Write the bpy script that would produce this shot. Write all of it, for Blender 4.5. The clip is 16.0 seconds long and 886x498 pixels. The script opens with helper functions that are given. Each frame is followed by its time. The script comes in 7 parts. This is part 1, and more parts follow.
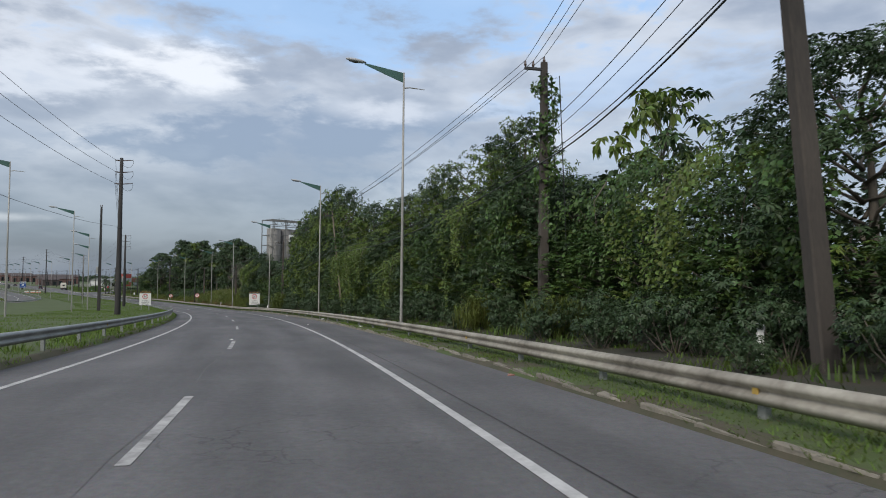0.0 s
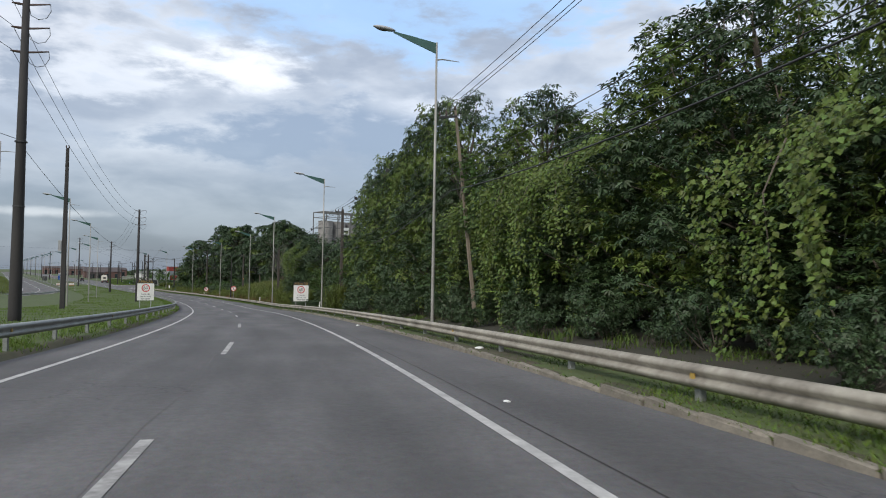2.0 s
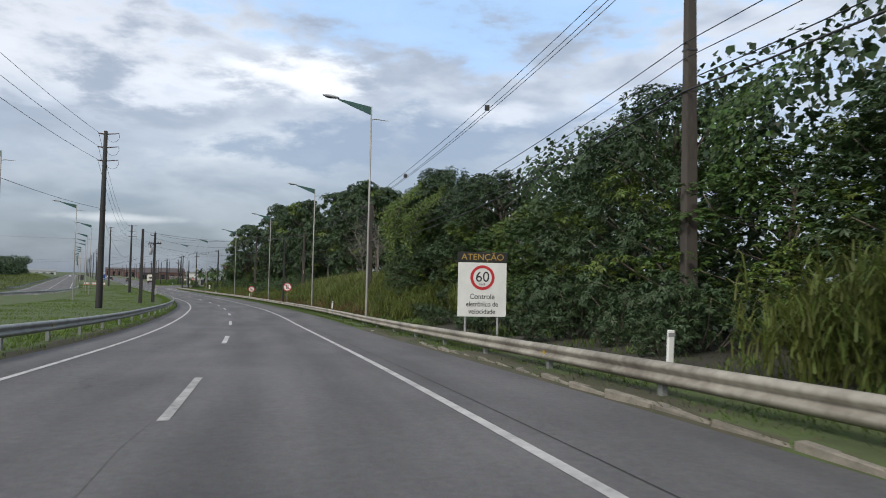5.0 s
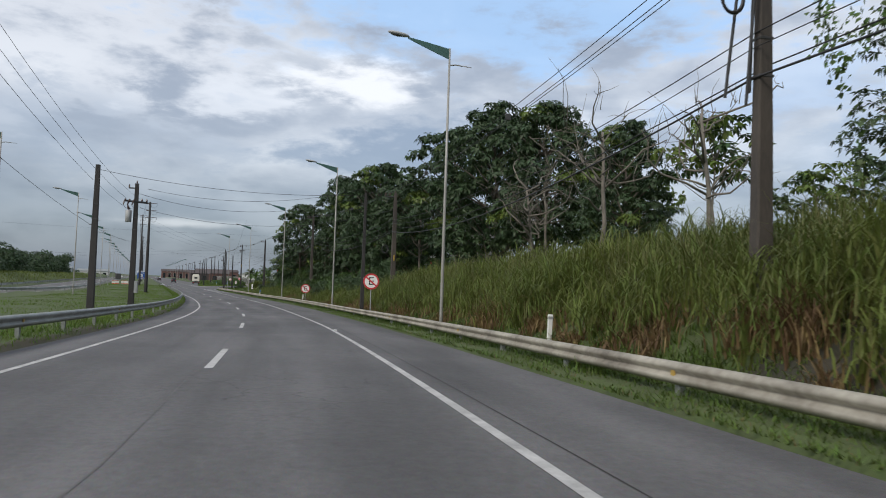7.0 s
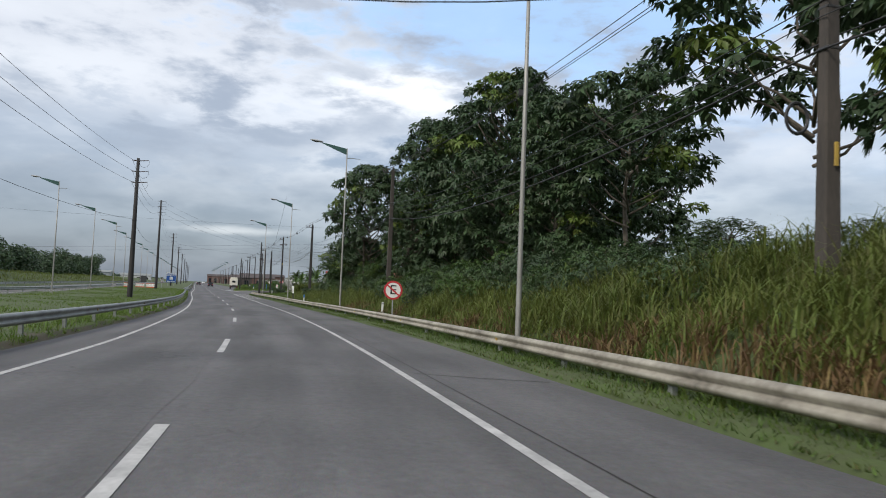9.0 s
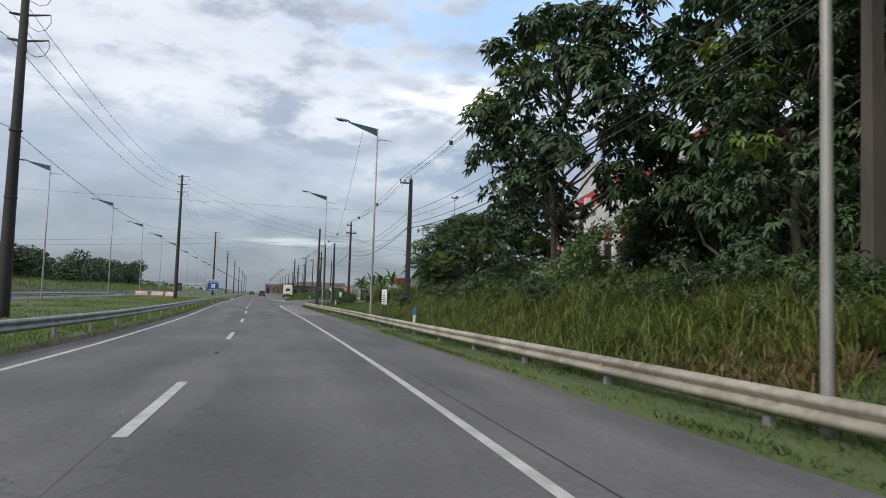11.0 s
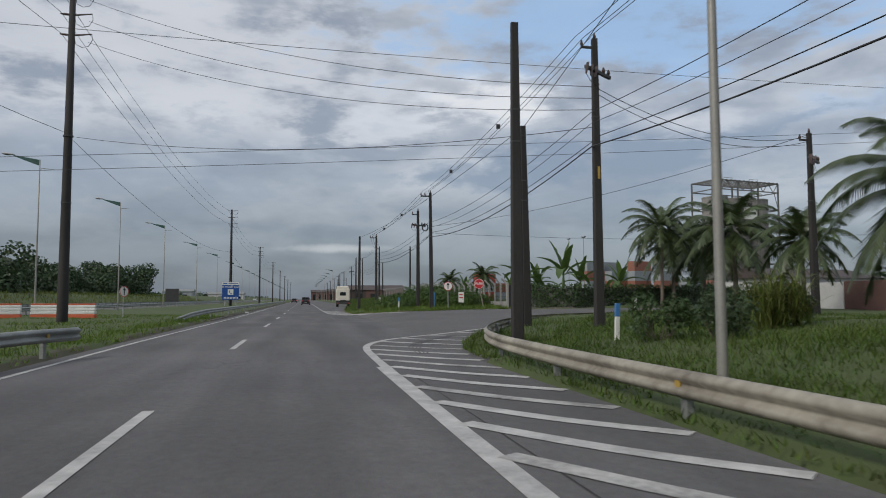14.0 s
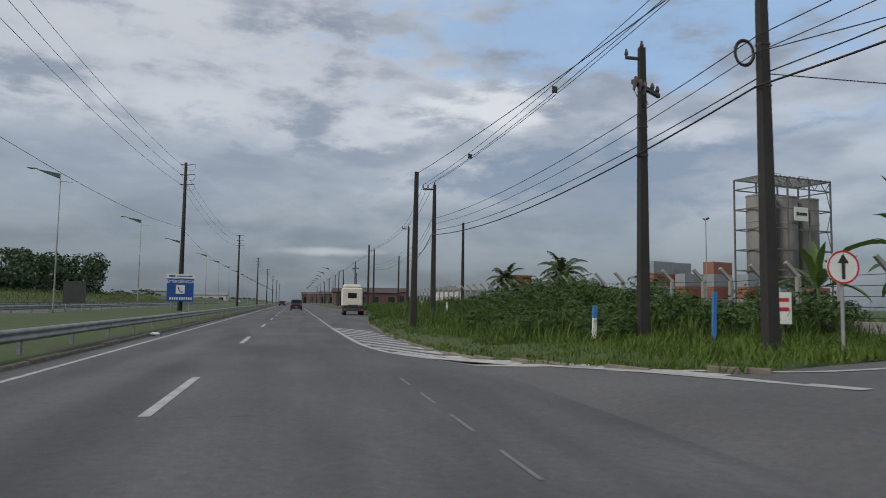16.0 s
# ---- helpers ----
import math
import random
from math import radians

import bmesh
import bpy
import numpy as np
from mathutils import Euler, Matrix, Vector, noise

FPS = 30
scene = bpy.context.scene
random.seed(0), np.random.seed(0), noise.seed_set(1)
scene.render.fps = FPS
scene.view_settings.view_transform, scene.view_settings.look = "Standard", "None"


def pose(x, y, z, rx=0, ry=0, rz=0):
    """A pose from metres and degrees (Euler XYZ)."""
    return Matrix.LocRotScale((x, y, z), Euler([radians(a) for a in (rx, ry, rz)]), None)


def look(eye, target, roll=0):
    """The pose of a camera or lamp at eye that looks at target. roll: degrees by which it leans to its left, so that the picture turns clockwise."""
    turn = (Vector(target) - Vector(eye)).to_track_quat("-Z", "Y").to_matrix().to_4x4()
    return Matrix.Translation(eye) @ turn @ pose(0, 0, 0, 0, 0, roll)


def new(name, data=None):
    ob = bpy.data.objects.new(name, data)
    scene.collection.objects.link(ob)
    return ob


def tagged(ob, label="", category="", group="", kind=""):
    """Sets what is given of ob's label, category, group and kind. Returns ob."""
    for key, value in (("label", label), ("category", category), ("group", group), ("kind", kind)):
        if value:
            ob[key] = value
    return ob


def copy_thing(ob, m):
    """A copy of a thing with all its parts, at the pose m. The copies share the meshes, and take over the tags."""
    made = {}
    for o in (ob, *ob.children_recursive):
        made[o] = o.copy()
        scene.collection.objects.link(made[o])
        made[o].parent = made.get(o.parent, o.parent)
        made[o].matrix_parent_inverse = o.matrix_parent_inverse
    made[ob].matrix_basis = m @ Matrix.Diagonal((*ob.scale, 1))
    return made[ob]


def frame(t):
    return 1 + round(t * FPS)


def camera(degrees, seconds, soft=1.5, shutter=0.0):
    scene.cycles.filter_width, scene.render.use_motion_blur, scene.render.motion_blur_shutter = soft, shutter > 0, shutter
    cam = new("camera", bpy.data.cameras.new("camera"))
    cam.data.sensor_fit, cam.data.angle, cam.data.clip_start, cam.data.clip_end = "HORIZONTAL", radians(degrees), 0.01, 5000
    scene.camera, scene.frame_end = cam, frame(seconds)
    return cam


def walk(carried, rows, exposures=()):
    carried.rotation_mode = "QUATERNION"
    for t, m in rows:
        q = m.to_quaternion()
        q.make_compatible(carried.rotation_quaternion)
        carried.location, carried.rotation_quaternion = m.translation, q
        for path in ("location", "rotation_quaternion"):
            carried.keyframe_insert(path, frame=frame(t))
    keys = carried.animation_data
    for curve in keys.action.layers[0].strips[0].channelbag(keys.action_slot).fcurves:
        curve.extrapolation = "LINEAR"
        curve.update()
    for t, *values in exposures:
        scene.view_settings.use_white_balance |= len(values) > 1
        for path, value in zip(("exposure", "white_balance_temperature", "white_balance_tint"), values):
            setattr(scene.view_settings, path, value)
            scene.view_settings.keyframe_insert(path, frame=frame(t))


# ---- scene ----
# The camera and its drive: seconds, x, y, z, yaw, pitch, roll
cam = camera(64.2, 16.0, soft=1.0, shutter=0.06)
DRIVE = [
    (0.0, 0.00, 0.00, 7.28, 0.00, 2.39, -0.51),
    (0.5, -1.79, 8.19, 6.99, 0.92, 2.35, -0.53),
    (1.0, -3.81, 16.59, 6.68, 1.98, 2.34, -0.72),
    (1.5, -6.07, 25.16, 6.37, 3.25, 2.22, -1.11),
    (2.0, -8.46, 33.84, 6.07, 3.97, 2.10, -0.91),
    (2.5, -10.96, 42.44, 5.77, 4.92, 2.21, -0.99),
    (3.0, -13.51, 50.99, 5.47, 5.80, 2.31, -1.23),
    (3.5, -16.54, 59.48, 5.17, 6.53, 2.37, -1.09),
    (4.0, -19.66, 68.19, 4.85, 7.18, 2.38, -1.23),
    (4.5, -22.94, 77.07, 4.52, 7.98, 2.38, -1.22),
    (5.0, -26.60, 86.11, 4.17, 8.94, 2.43, -1.19),
    (5.5, -30.51, 95.25, 3.81, 9.96, 2.53, -1.21),
    (6.0, -34.50, 104.41, 3.46, 10.97, 2.69, -1.31),
    (6.5, -38.45, 113.54, 3.15, 11.90, 2.89, -1.54),
    (7.0, -42.59, 122.56, 2.89, 13.29, 2.84, -1.88),
    (7.5, -46.79, 131.28, 2.68, 14.56, 2.88, -2.09),
    (8.0, -51.13, 139.89, 2.47, 15.48, 3.12, -2.15),
    (8.5, -55.82, 148.77, 2.25, 16.43, 3.10, -2.12),
    (9.0, -60.65, 157.72, 2.05, 16.99, 3.34, -2.23),
    (9.5, -65.77, 166.72, 1.89, 17.70, 3.37, -2.24),
    (10.0, -71.17, 175.79, 1.77, 18.86, 3.55, -2.23),
    (10.5, -76.80, 184.87, 1.66, 20.25, 3.79, -2.14),
    (11.0, -82.62, 193.91, 1.56, 21.60, 3.92, -1.90),
    (11.5, -88.60, 202.85, 1.48, 22.68, 3.85, -1.49),
    (12.0, -94.69, 211.71, 1.40, 23.40, 3.92, -1.50),
    (12.5, -100.78, 220.37, 1.36, 23.85, 3.92, -1.10),
    (13.0, -106.93, 228.83, 1.35, 24.24, 3.99, -0.90),
    (13.5, -113.22, 237.32, 1.35, 24.69, 4.05, -0.72),
    (14.0, -119.61, 245.88, 1.35, 25.19, 3.99, 0.21),
    (14.5, -125.96, 254.34, 1.35, 25.35, 4.15, 0.17),
    (15.0, -131.98, 262.60, 1.37, 25.22, 4.20, -0.32),
    (15.5, -137.75, 270.52, 1.39, 24.93, 4.33, -0.65),
    (16.0, -143.59, 278.43, 1.42, 24.40, 4.41, -0.84),
]
walk(cam, [(t, pose(x, y, z, 90 + p, r, yw)) for t, x, y, z, yw, p, r in DRIVE],
     [(0.0, -0.12, 6180, 10), (1.5, 0.03, 6200, 10), (3.5, 0.10, 6250, 10), (5.5, 0.08, 6280, 10), (6.5, 0.08, 6280, 10), (7.0, -0.04, 6280, 10), (7.5, -0.08, 6280, 10),
      (8.5, 0.08, 6300, 10), (9.0, 0.1, 6300, 10), (11.5, 0.1, 6330, 10), (12.5, -0.25, 6350, 10), (14.5, -0.42, 6330, 10), (16.0, -0.50, 6300, 10)])

# ---- world and sun ----
SUN_AZ, SUN_EL = radians(205), radians(38)
world = bpy.data.worlds.new("sky_world")
scene.world = world
world.use_nodes = True
wn, wl = world.node_tree.nodes, world.node_tree.links
wn.clear()


def wnode(kind, **kw):
    nd = wn.new(kind)
    for k, v in kw.items():
        nd.inputs[k].default_value = v
    return nd


def wmath(op, a, b=0.0):
    nd = wn.new("ShaderNodeMath")
    nd.operation = op
    for i, v in enumerate((a, b)):
        if isinstance(v, (int, float)):
            nd.inputs[i].default_value = v
        else:
            wl.new(v, nd.inputs[i])
    return nd.outputs[0]


def wmix(fac, a, b):
    nd = wn.new("ShaderNodeMix")
    nd.data_type = "RGBA"
    for i, v in ((0, fac), (6, a), (7, b)):
        if isinstance(v, (int, float, tuple)):
            nd.inputs[i].default_value = v
        else:
            wl.new(v, nd.inputs[i])
    return nd.outputs[2]


def wramp(v, lo, hi):
    nd = wn.new("ShaderNodeMapRange")
    nd.interpolation_type = "SMOOTHSTEP"
    nd.inputs[1].default_value, nd.inputs[2].default_value = lo, hi
    wl.new(v, nd.inputs[0])
    return nd.outputs[0]


tc = wn.new("ShaderNodeTexCoord")
sky = wn.new("ShaderNodeTexSky")
sky.sky_type = "NISHITA"
sky.sun_disc = False
sky.sun_elevation, sky.sun_rotation = SUN_EL, SUN_AZ
sky.air_density, sky.dust_density = 1.0, 1.5
# cloud cover: billows on a flat layer overhead, squeezed towards the horizon
sep = wn.new("ShaderNodeSeparateXYZ")
wl.new(tc.outputs["Generated"], sep.inputs[0])
zup = wmath("MAXIMUM", sep.outputs[2], 0.0)
den = wmath("ADD", zup, 0.16)
com = wn.new("ShaderNodeCombineXYZ")
wl.new(wmath("DIVIDE", sep.outputs[0], den), com.inputs[0])
wl.new(wmath("DIVIDE", sep.outputs[1], den), com.inputs[1])


def wfn(op, *a):
    nd = wn.new("ShaderNodeMath")
    nd.operation = op
    for i, v in enumerate(a):
        if isinstance(v, (int, float)):
            nd.inputs[i].default_value = v
        else:
            wl.new(v, nd.inputs[i])
    return nd.outputs[0]


# azimuth left of +y and elevation, in degrees
AZ = wfn("MULTIPLY", wfn("ARCTAN2", wfn("MULTIPLY", sep.outputs[0], -1.0), sep.outputs[1]), 57.3)
EL = wfn("MULTIPLY", wfn("ARCSINE", sep.outputs[2]), 57.3)
flat = wn.new("ShaderNodeCombineXYZ")
wl.new(wfn("MULTIPLY", AZ, 0.05), flat.inputs[0])
wl.new(wfn("MULTIPLY", EL, 0.13), flat.inputs[1])


def billow(scale, detail, rough, off, src=flat):
    mp = wn.new("ShaderNodeMapping")
    mp.inputs["Location"].default_value = off
    wl.new(src.outputs[0], mp.inputs["Vector"])
    nz = wnode("ShaderNodeTexNoise", Scale=scale, Detail=detail, Roughness=rough, Distortion=0.25)
    wl.new(mp.outputs[0], nz.inputs["Vector"])
    return nz.outputs["Fac"]


broad_n = billow(1.1, 5.0, 0.5, (2.0, 0.6, 0.0))
mid_n = billow(2.6, 6.0, 0.5, (5.3, 1.2, 0.0))
fine_n = billow(6.5, 8.0, 0.6, (1.3, 7.7, 0.0))
wisp_n = billow(15.0, 8.0, 0.65, (4.1, 2.7, 0.0))
over_n = billow(1.0, 7.0, 0.55, (0.3, 0.1, 0.0), com)


def bank(az, el, ra, rb, rag=1.5, lo=-0.1, hi=0.75):
    """A ragged oval of cloud about an azimuth and elevation."""
    dx = wfn("DIVIDE", wfn("SUBTRACT", AZ, az), ra)
    dy = wfn("DIVIDE", wfn("SUBTRACT", EL, el), rb)
    rr = wfn("SQRT", wfn("ADD", wfn("MULTIPLY", dx, dx), wfn("MULTIPLY", dy, dy)))
    e = wfn("ADD", wfn("SUBTRACT", 1.0, rr), wfn("MULTIPLY", wfn("SUBTRACT", wfn("ADD", wfn("ADD", wfn("MULTIPLY", mid_n, 0.60), wfn("MULTIPLY", fine_n, 0.30)), wfn("MULTIPLY", wisp_n, 0.10)), 0.5), rag * 4.6))
    return wramp(e, lo, hi)


mott = wfn("ADD", wfn("MULTIPLY", broad_n, 0.55), wfn("MULTIPLY", mid_n, 0.45))
cloud = wmix(wramp(mott, 0.38, 0.62), (0.345, 0.378, 0.435, 1), (0.68, 0.695, 0.715, 1))
cloud = wmix(wfn("MULTIPLY", wramp(fine_n, 0.42, 0.72), 0.14), cloud, (0.72, 0.74, 0.77, 1))
cloud = wmix(wfn("MULTIPLY", wramp(wisp_n, 0.48, 0.72), 0.04), cloud, (0.34, 0.385, 0.46, 1))
cloud = wmix(wfn("MULTIPLY", bank(46, 18, 24, 8, 1.2), 0.7), cloud, (0.80, 0.80, 0.81, 1))
cloud = wmix(wfn("MULTIPLY", bank(10, 21.5, 24, 5.5, 1.1), 0.85), cloud, (0.40, 0.60, 0.88, 1))
cloud = wmix(wfn("MULTIPLY", bank(-14, 15, 12, 4, 1.3), 0.45), cloud, (0.43, 0.60, 0.85, 1))
cloud = wmix(bank(11, 10.8, 15, 3.8, 0.8, -0.1, 0.6), cloud, (0.285, 0.335, 0.415, 1))
cloud = wmix(wfn("MULTIPLY", bank(-22, 11, 18, 3.5, 1.2), 0.7), cloud, (0.36, 0.41, 0.48, 1))
cloud = wmix(wfn("MULTIPLY", bank(50, 9.5, 22, 4.0, 1.3), 0.6), cloud, (0.34, 0.39, 0.465, 1))
cloud = wmix(bank(20.5, 15.6, 6.8, 2.4, 0.95, -0.05, 0.75), cloud, (0.93, 0.92, 0.91, 1))
cloud = wmix(wfn("MULTIPLY", bank(5.5, 13.4, 5.5, 1.3, 0.9, 0.0, 0.9), 0.7), cloud, (0.82, 0.82, 0.83, 1))
cloud = wmix(wfn("MULTIPLY", bank(31, 13.6, 9.0, 2.0, 1.1, 0.0, 0.9), 0.6), cloud, (0.80, 0.81, 0.83, 1))
cloud = wmix(wfn("MULTIPLY", bank(-9, 11.0, 6.0, 1.5, 1.0, 0.0, 0.9), 0.5), cloud, (0.76, 0.76, 0.77, 1))
low = wramp(EL, 1.0, 12.0)
cloud = wmix(low, wmix(wramp(mid_n, 0.35, 0.65), (0.150, 0.182, 0.232, 1), (0.225, 0.262, 0.318, 1)), cloud)
cloud = wmix(wfn("MULTIPLY", bank(33.5, 4.0, 5.5, 0.5, 0.5, 0.0, 0.9), 0.6), cloud, (0.74, 0.75, 0.76, 1))
cloud = wmix(wramp(EL, 24.0, 40.0), cloud, wmix(wramp(over_n, 0.4, 0.6), (0.50, 0.54, 0.60, 1), (0.74, 0.75, 0.77, 1)))
bg1 = wnode("ShaderNodeBackground", Strength=0.03)
wl.new(sky.outputs[0], bg1.inputs[0])
bg2 = wnode("ShaderNodeBackground", Strength=1.0)
wl.new(cloud, bg2.inputs[0])
addn = wn.new("ShaderNodeAddShader")
wl.new(bg1.outputs[0], addn.inputs[0])
wl.new(bg2.outputs[0], addn.inputs[1])
outw = wn.new("ShaderNodeOutputWorld")
wl.new(addn.outputs[0], outw.inputs[0])

sun = new("sun", bpy.data.lights.new("sun", "SUN"))
sun.data.energy, sun.data.angle, sun.data.color = 2.3, radians(14), (1.0, 0.93, 0.82)
# the sky's sun_rotation turns clockwise from +y seen from above
sdir = Vector((math.sin(SUN_AZ) * math.cos(SUN_EL), math.cos(SUN_AZ) * math.cos(SUN_EL), math.sin(SUN_EL)))
sun.matrix_world = look(sdir * 400, (0, 0, 0))

# ---- materials ----


def mat(name, col, col2=None, rough=0.8, scale=3.0, fine=60.0, bump=0.15, metal=0.0, spread=0.0, island=0.0, spec=0.5, stretch=(1, 1, 1), trans=0.0):
    """A surface of two colours mixed by coarse and fine noise, with fine relief."""
    m = bpy.data.materials.new(name)
    m.use_nodes = True
    nt = m.node_tree
    n, l = nt.nodes, nt.links
    b = n["Principled BSDF"]
    col2 = col2 or tuple(c * 0.72 for c in col)
    geo = n.new("ShaderNodeTexCoord")
    mp = n.new("ShaderNodeMapping")
    mp.inputs["Scale"].default_value = stretch
    l.new(geo.outputs["Object"], mp.inputs[0])
    a = n.new("ShaderNodeTexNoise")
    a.inputs["Scale"].default_value, a.inputs["Detail"].default_value = scale, 6
    f = n.new("ShaderNodeTexNoise")
    f.inputs["Scale"].default_value, f.inputs["Detail"].default_value = fine, 4
    l.new(mp.outputs[0], a.inputs["Vector"])
    l.new(mp.outputs[0], f.inputs["Vector"])
    add = n.new("ShaderNodeMath")
    add.operation = "MULTIPLY_ADD"
    l.new(f.outputs["Fac"], add.inputs[0])
    add.inputs[1].default_value = 0.5
    l.new(a.outputs["Fac"], add.inputs[2])
    mr = n.new("ShaderNodeMapRange")
    mr.inputs[1].default_value, mr.inputs[2].default_value = 0.5, 1.0
    l.new(add.outputs[0], mr.inputs[0])
    mx = n.new("ShaderNodeMix")
    mx.data_type = "RGBA"
    mx.inputs[6].default_value, mx.inputs[7].default_value = (*col, 1), (*col2, 1)
    l.new(mr.outputs[0], mx.inputs[0])
    out = mx.outputs[2]
    for on, node, sock in ((spread, "ShaderNodeObjectInfo", "Random"), (island, "ShaderNodeNewGeometry", "Random Per Island")):
        if on:
            r = n.new(node)
            hs = n.new("ShaderNodeHueSaturation")
            k = n.new("ShaderNodeMapRange")
            k.inputs[3].default_value, k.inputs[4].default_value = 1 - on, 1 + on
            l.new(r.outputs[sock], k.inputs[0])
            l.new(k.outputs[0], hs.inputs["Value"])
            if node == "ShaderNodeNewGeometry":
                h = n.new("ShaderNodeMapRange")
                h.inputs[3].default_value, h.inputs[4].default_value = 0.475, 0.515
                l.new(r.outputs[sock], h.inputs[0])
                l.new(h.outputs[0], hs.inputs["Hue"])
            l.new(out, hs.inputs["Color"])
            out = hs.outputs[0]
    l.new(out, b.inputs["Base Color"])
    b.inputs["Roughness"].default_value, b.inputs["Metallic"].default_value = rough, metal
    b.inputs["Specular IOR Level"].default_value = spec
    if bump:
        bp = n.new("ShaderNodeBump")
        bp.inputs["Strength"].default_value, bp.inputs["Distance"].default_value = bump, 0.02
        l.new(add.outputs[0], bp.inputs["Height"])
        l.new(bp.outputs[0], b.inputs["Normal"])
    if trans:
        tr = n.new("ShaderNodeBsdfTranslucent")
        l.new(out, tr.inputs["Color"])
        ms = n.new("ShaderNodeMixShader")
        ms.inputs[0].default_value = trans
        l.new(b.outputs[0], ms.inputs[1])
        l.new(tr.outputs[0], ms.inputs[2])
        l.new(ms.outputs[0], n["Material Output"].inputs[0])
    return m


def asphalt_mat(name, col, col2):
    """Worn asphalt: stone grain, long blotches along the lanes and a few dark patches."""
    m = mat(name, col, col2, rough=0.85, scale=0.35, fine=90, bump=0.25, spec=0.35)
    n, l = m.node_tree.nodes, m.node_tree.links
    b = n["Principled BSDF"]
    src = b.inputs["Base Color"].links[0].from_socket
    geo = n.new("ShaderNodeTexCoord")
    v = n.new("ShaderNodeTexVoronoi")
    v.inputs["Scale"].default_value = 130
    l.new(geo.outputs["Object"], v.inputs["Vector"])
    g = n.new("ShaderNodeMix")
    g.data_type, g.blend_type = "RGBA", "MULTIPLY"
    g.inputs[0].default_value = 0.35
    gr = n.new("ShaderNodeTexNoise")
    gr.inputs["Scale"].default_value, gr.inputs["Detail"].default_value = 9.0, 8
    gr.inputs["Roughness"].default_value = 0.75
    l.new(geo.outputs["Object"], gr.inputs["Vector"])
    gm = n.new("ShaderNodeMapRange")
    gm.inputs[1].default_value, gm.inputs[2].default_value = 0.3, 0.7
    gm.inputs[3].default_value, gm.inputs[4].default_value = 0.80, 1.20
    l.new(gr.outputs["Fac"], gm.inputs[0])
    gh = n.new("ShaderNodeHueSaturation")
    l.new(src, gh.inputs["Color"])
    l.new(gm.outputs[0], gh.inputs["Value"])
    src = gh.outputs[0]
    l.new(src, g.inputs[6])
    l.new(v.outputs["Color"], g.inputs[7])
    st = n.new("ShaderNodeTexNoise")
    st.inputs["Scale"].default_value, st.inputs["Detail"].default_value = 0.75, 7
    l.new(geo.outputs["UV"], st.inputs["Vector"])
    mr = n.new("ShaderNodeMapRange")
    mr.inputs[1].default_value, mr.inputs[2].default_value = 0.35, 0.7
    mr.inputs[3].default_value, mr.inputs[4].default_value = 0.76, 1.22
    l.new(st.outputs["Fac"], mr.inputs[0])
    # wheel tracks polished along the lanes, patches of fine cracks
    sp = n.new("ShaderNodeSeparateXYZ")
    l.new(geo.outputs["UV"], sp.inputs[0])
    wv = n.new("ShaderNodeMath")
    wv.operation = "SINE"
    ml = n.new("ShaderNodeMath")
    ml.operation = "MULTIPLY_ADD"
    l.new(sp.outputs[0], ml.inputs[0])
    ml.inputs[1].default_value, ml.inputs[2].default_value = 3.6, 0.6
    l.new(ml.outputs[0], wv.inputs[0])
    trk = n.new("ShaderNodeMath")
    trk.operation = "MULTIPLY_ADD"
    l.new(wv.outputs[0], trk.inputs[0])
    trk.inputs[1].default_value, trk.inputs[2].default_value = 0.055, 1.0
    ck = n.new("ShaderNodeTexVoronoi")
    ck.feature = "DISTANCE_TO_EDGE"
    ck.inputs["Scale"].default_value = 1.5
    wob = n.new("ShaderNodeTexNoise")
    wob.inputs["Scale"].default_value, wob.inputs["Detail"].default_value = 2.5, 4
    l.new(geo.outputs["Object"], wob.inputs["Vector"])
    wad = n.new("ShaderNodeMix")
    wad.data_type = "RGBA"
    wad.inputs[0].default_value = 0.35
    l.new(geo.outputs["Object"], wad.inputs[6])
    l.new(wob.outputs["Color"], wad.inputs[7])
    l.new(wad.outputs[2], ck.inputs["Vector"])
    thin = n.new("ShaderNodeMapRange")
    thin.inputs[1].default_value, thin.inputs[2].default_value = 0.004, 0.016
    thin.inputs[3].default_value, thin.inputs[4].default_value = 0.62, 1.0
    l.new(ck.outputs["Distance"], thin.inputs[0])
    where = n.new("ShaderNodeTexNoise")
    where.inputs["Scale"].default_value, where.inputs["Detail"].default_value = 0.22, 3
    l.new(geo.outputs["Object"], where.inputs["Vector"])
    wm = n.new("ShaderNodeMapRange")
    wm.inputs[1].default_value, wm.inputs[2].default_value = 0.56, 0.66
    l.new(where.outputs["Fac"], wm.inputs[0])
    crk = n.new("ShaderNodeMix")
    l.new(wm.outputs[0], crk.inputs[0])
    crk.inputs[2].default_value = 1.0
    l.new(thin.outputs[0], crk.inputs[3])
    both = n.new("ShaderNodeMath")
    both.operation = "MULTIPLY"
    l.new(trk.outputs[0], both.inputs[0])
    l.new(crk.outputs[0], both.inputs[1])
    fin = n.new("ShaderNodeMath")
    fin.operation = "MULTIPLY"
    l.new(mr.outputs[0], fin.inputs[0])
    l.new(both.outputs[0], fin.inputs[1])
    h = n.new("ShaderNodeHueSaturation")
    l.new(g.outputs[2], h.inputs["Color"])
    l.new(fin.outputs[0], h.inputs["Value"])
    l.new(h.outputs[0], b.inputs["Base Color"])
    return m


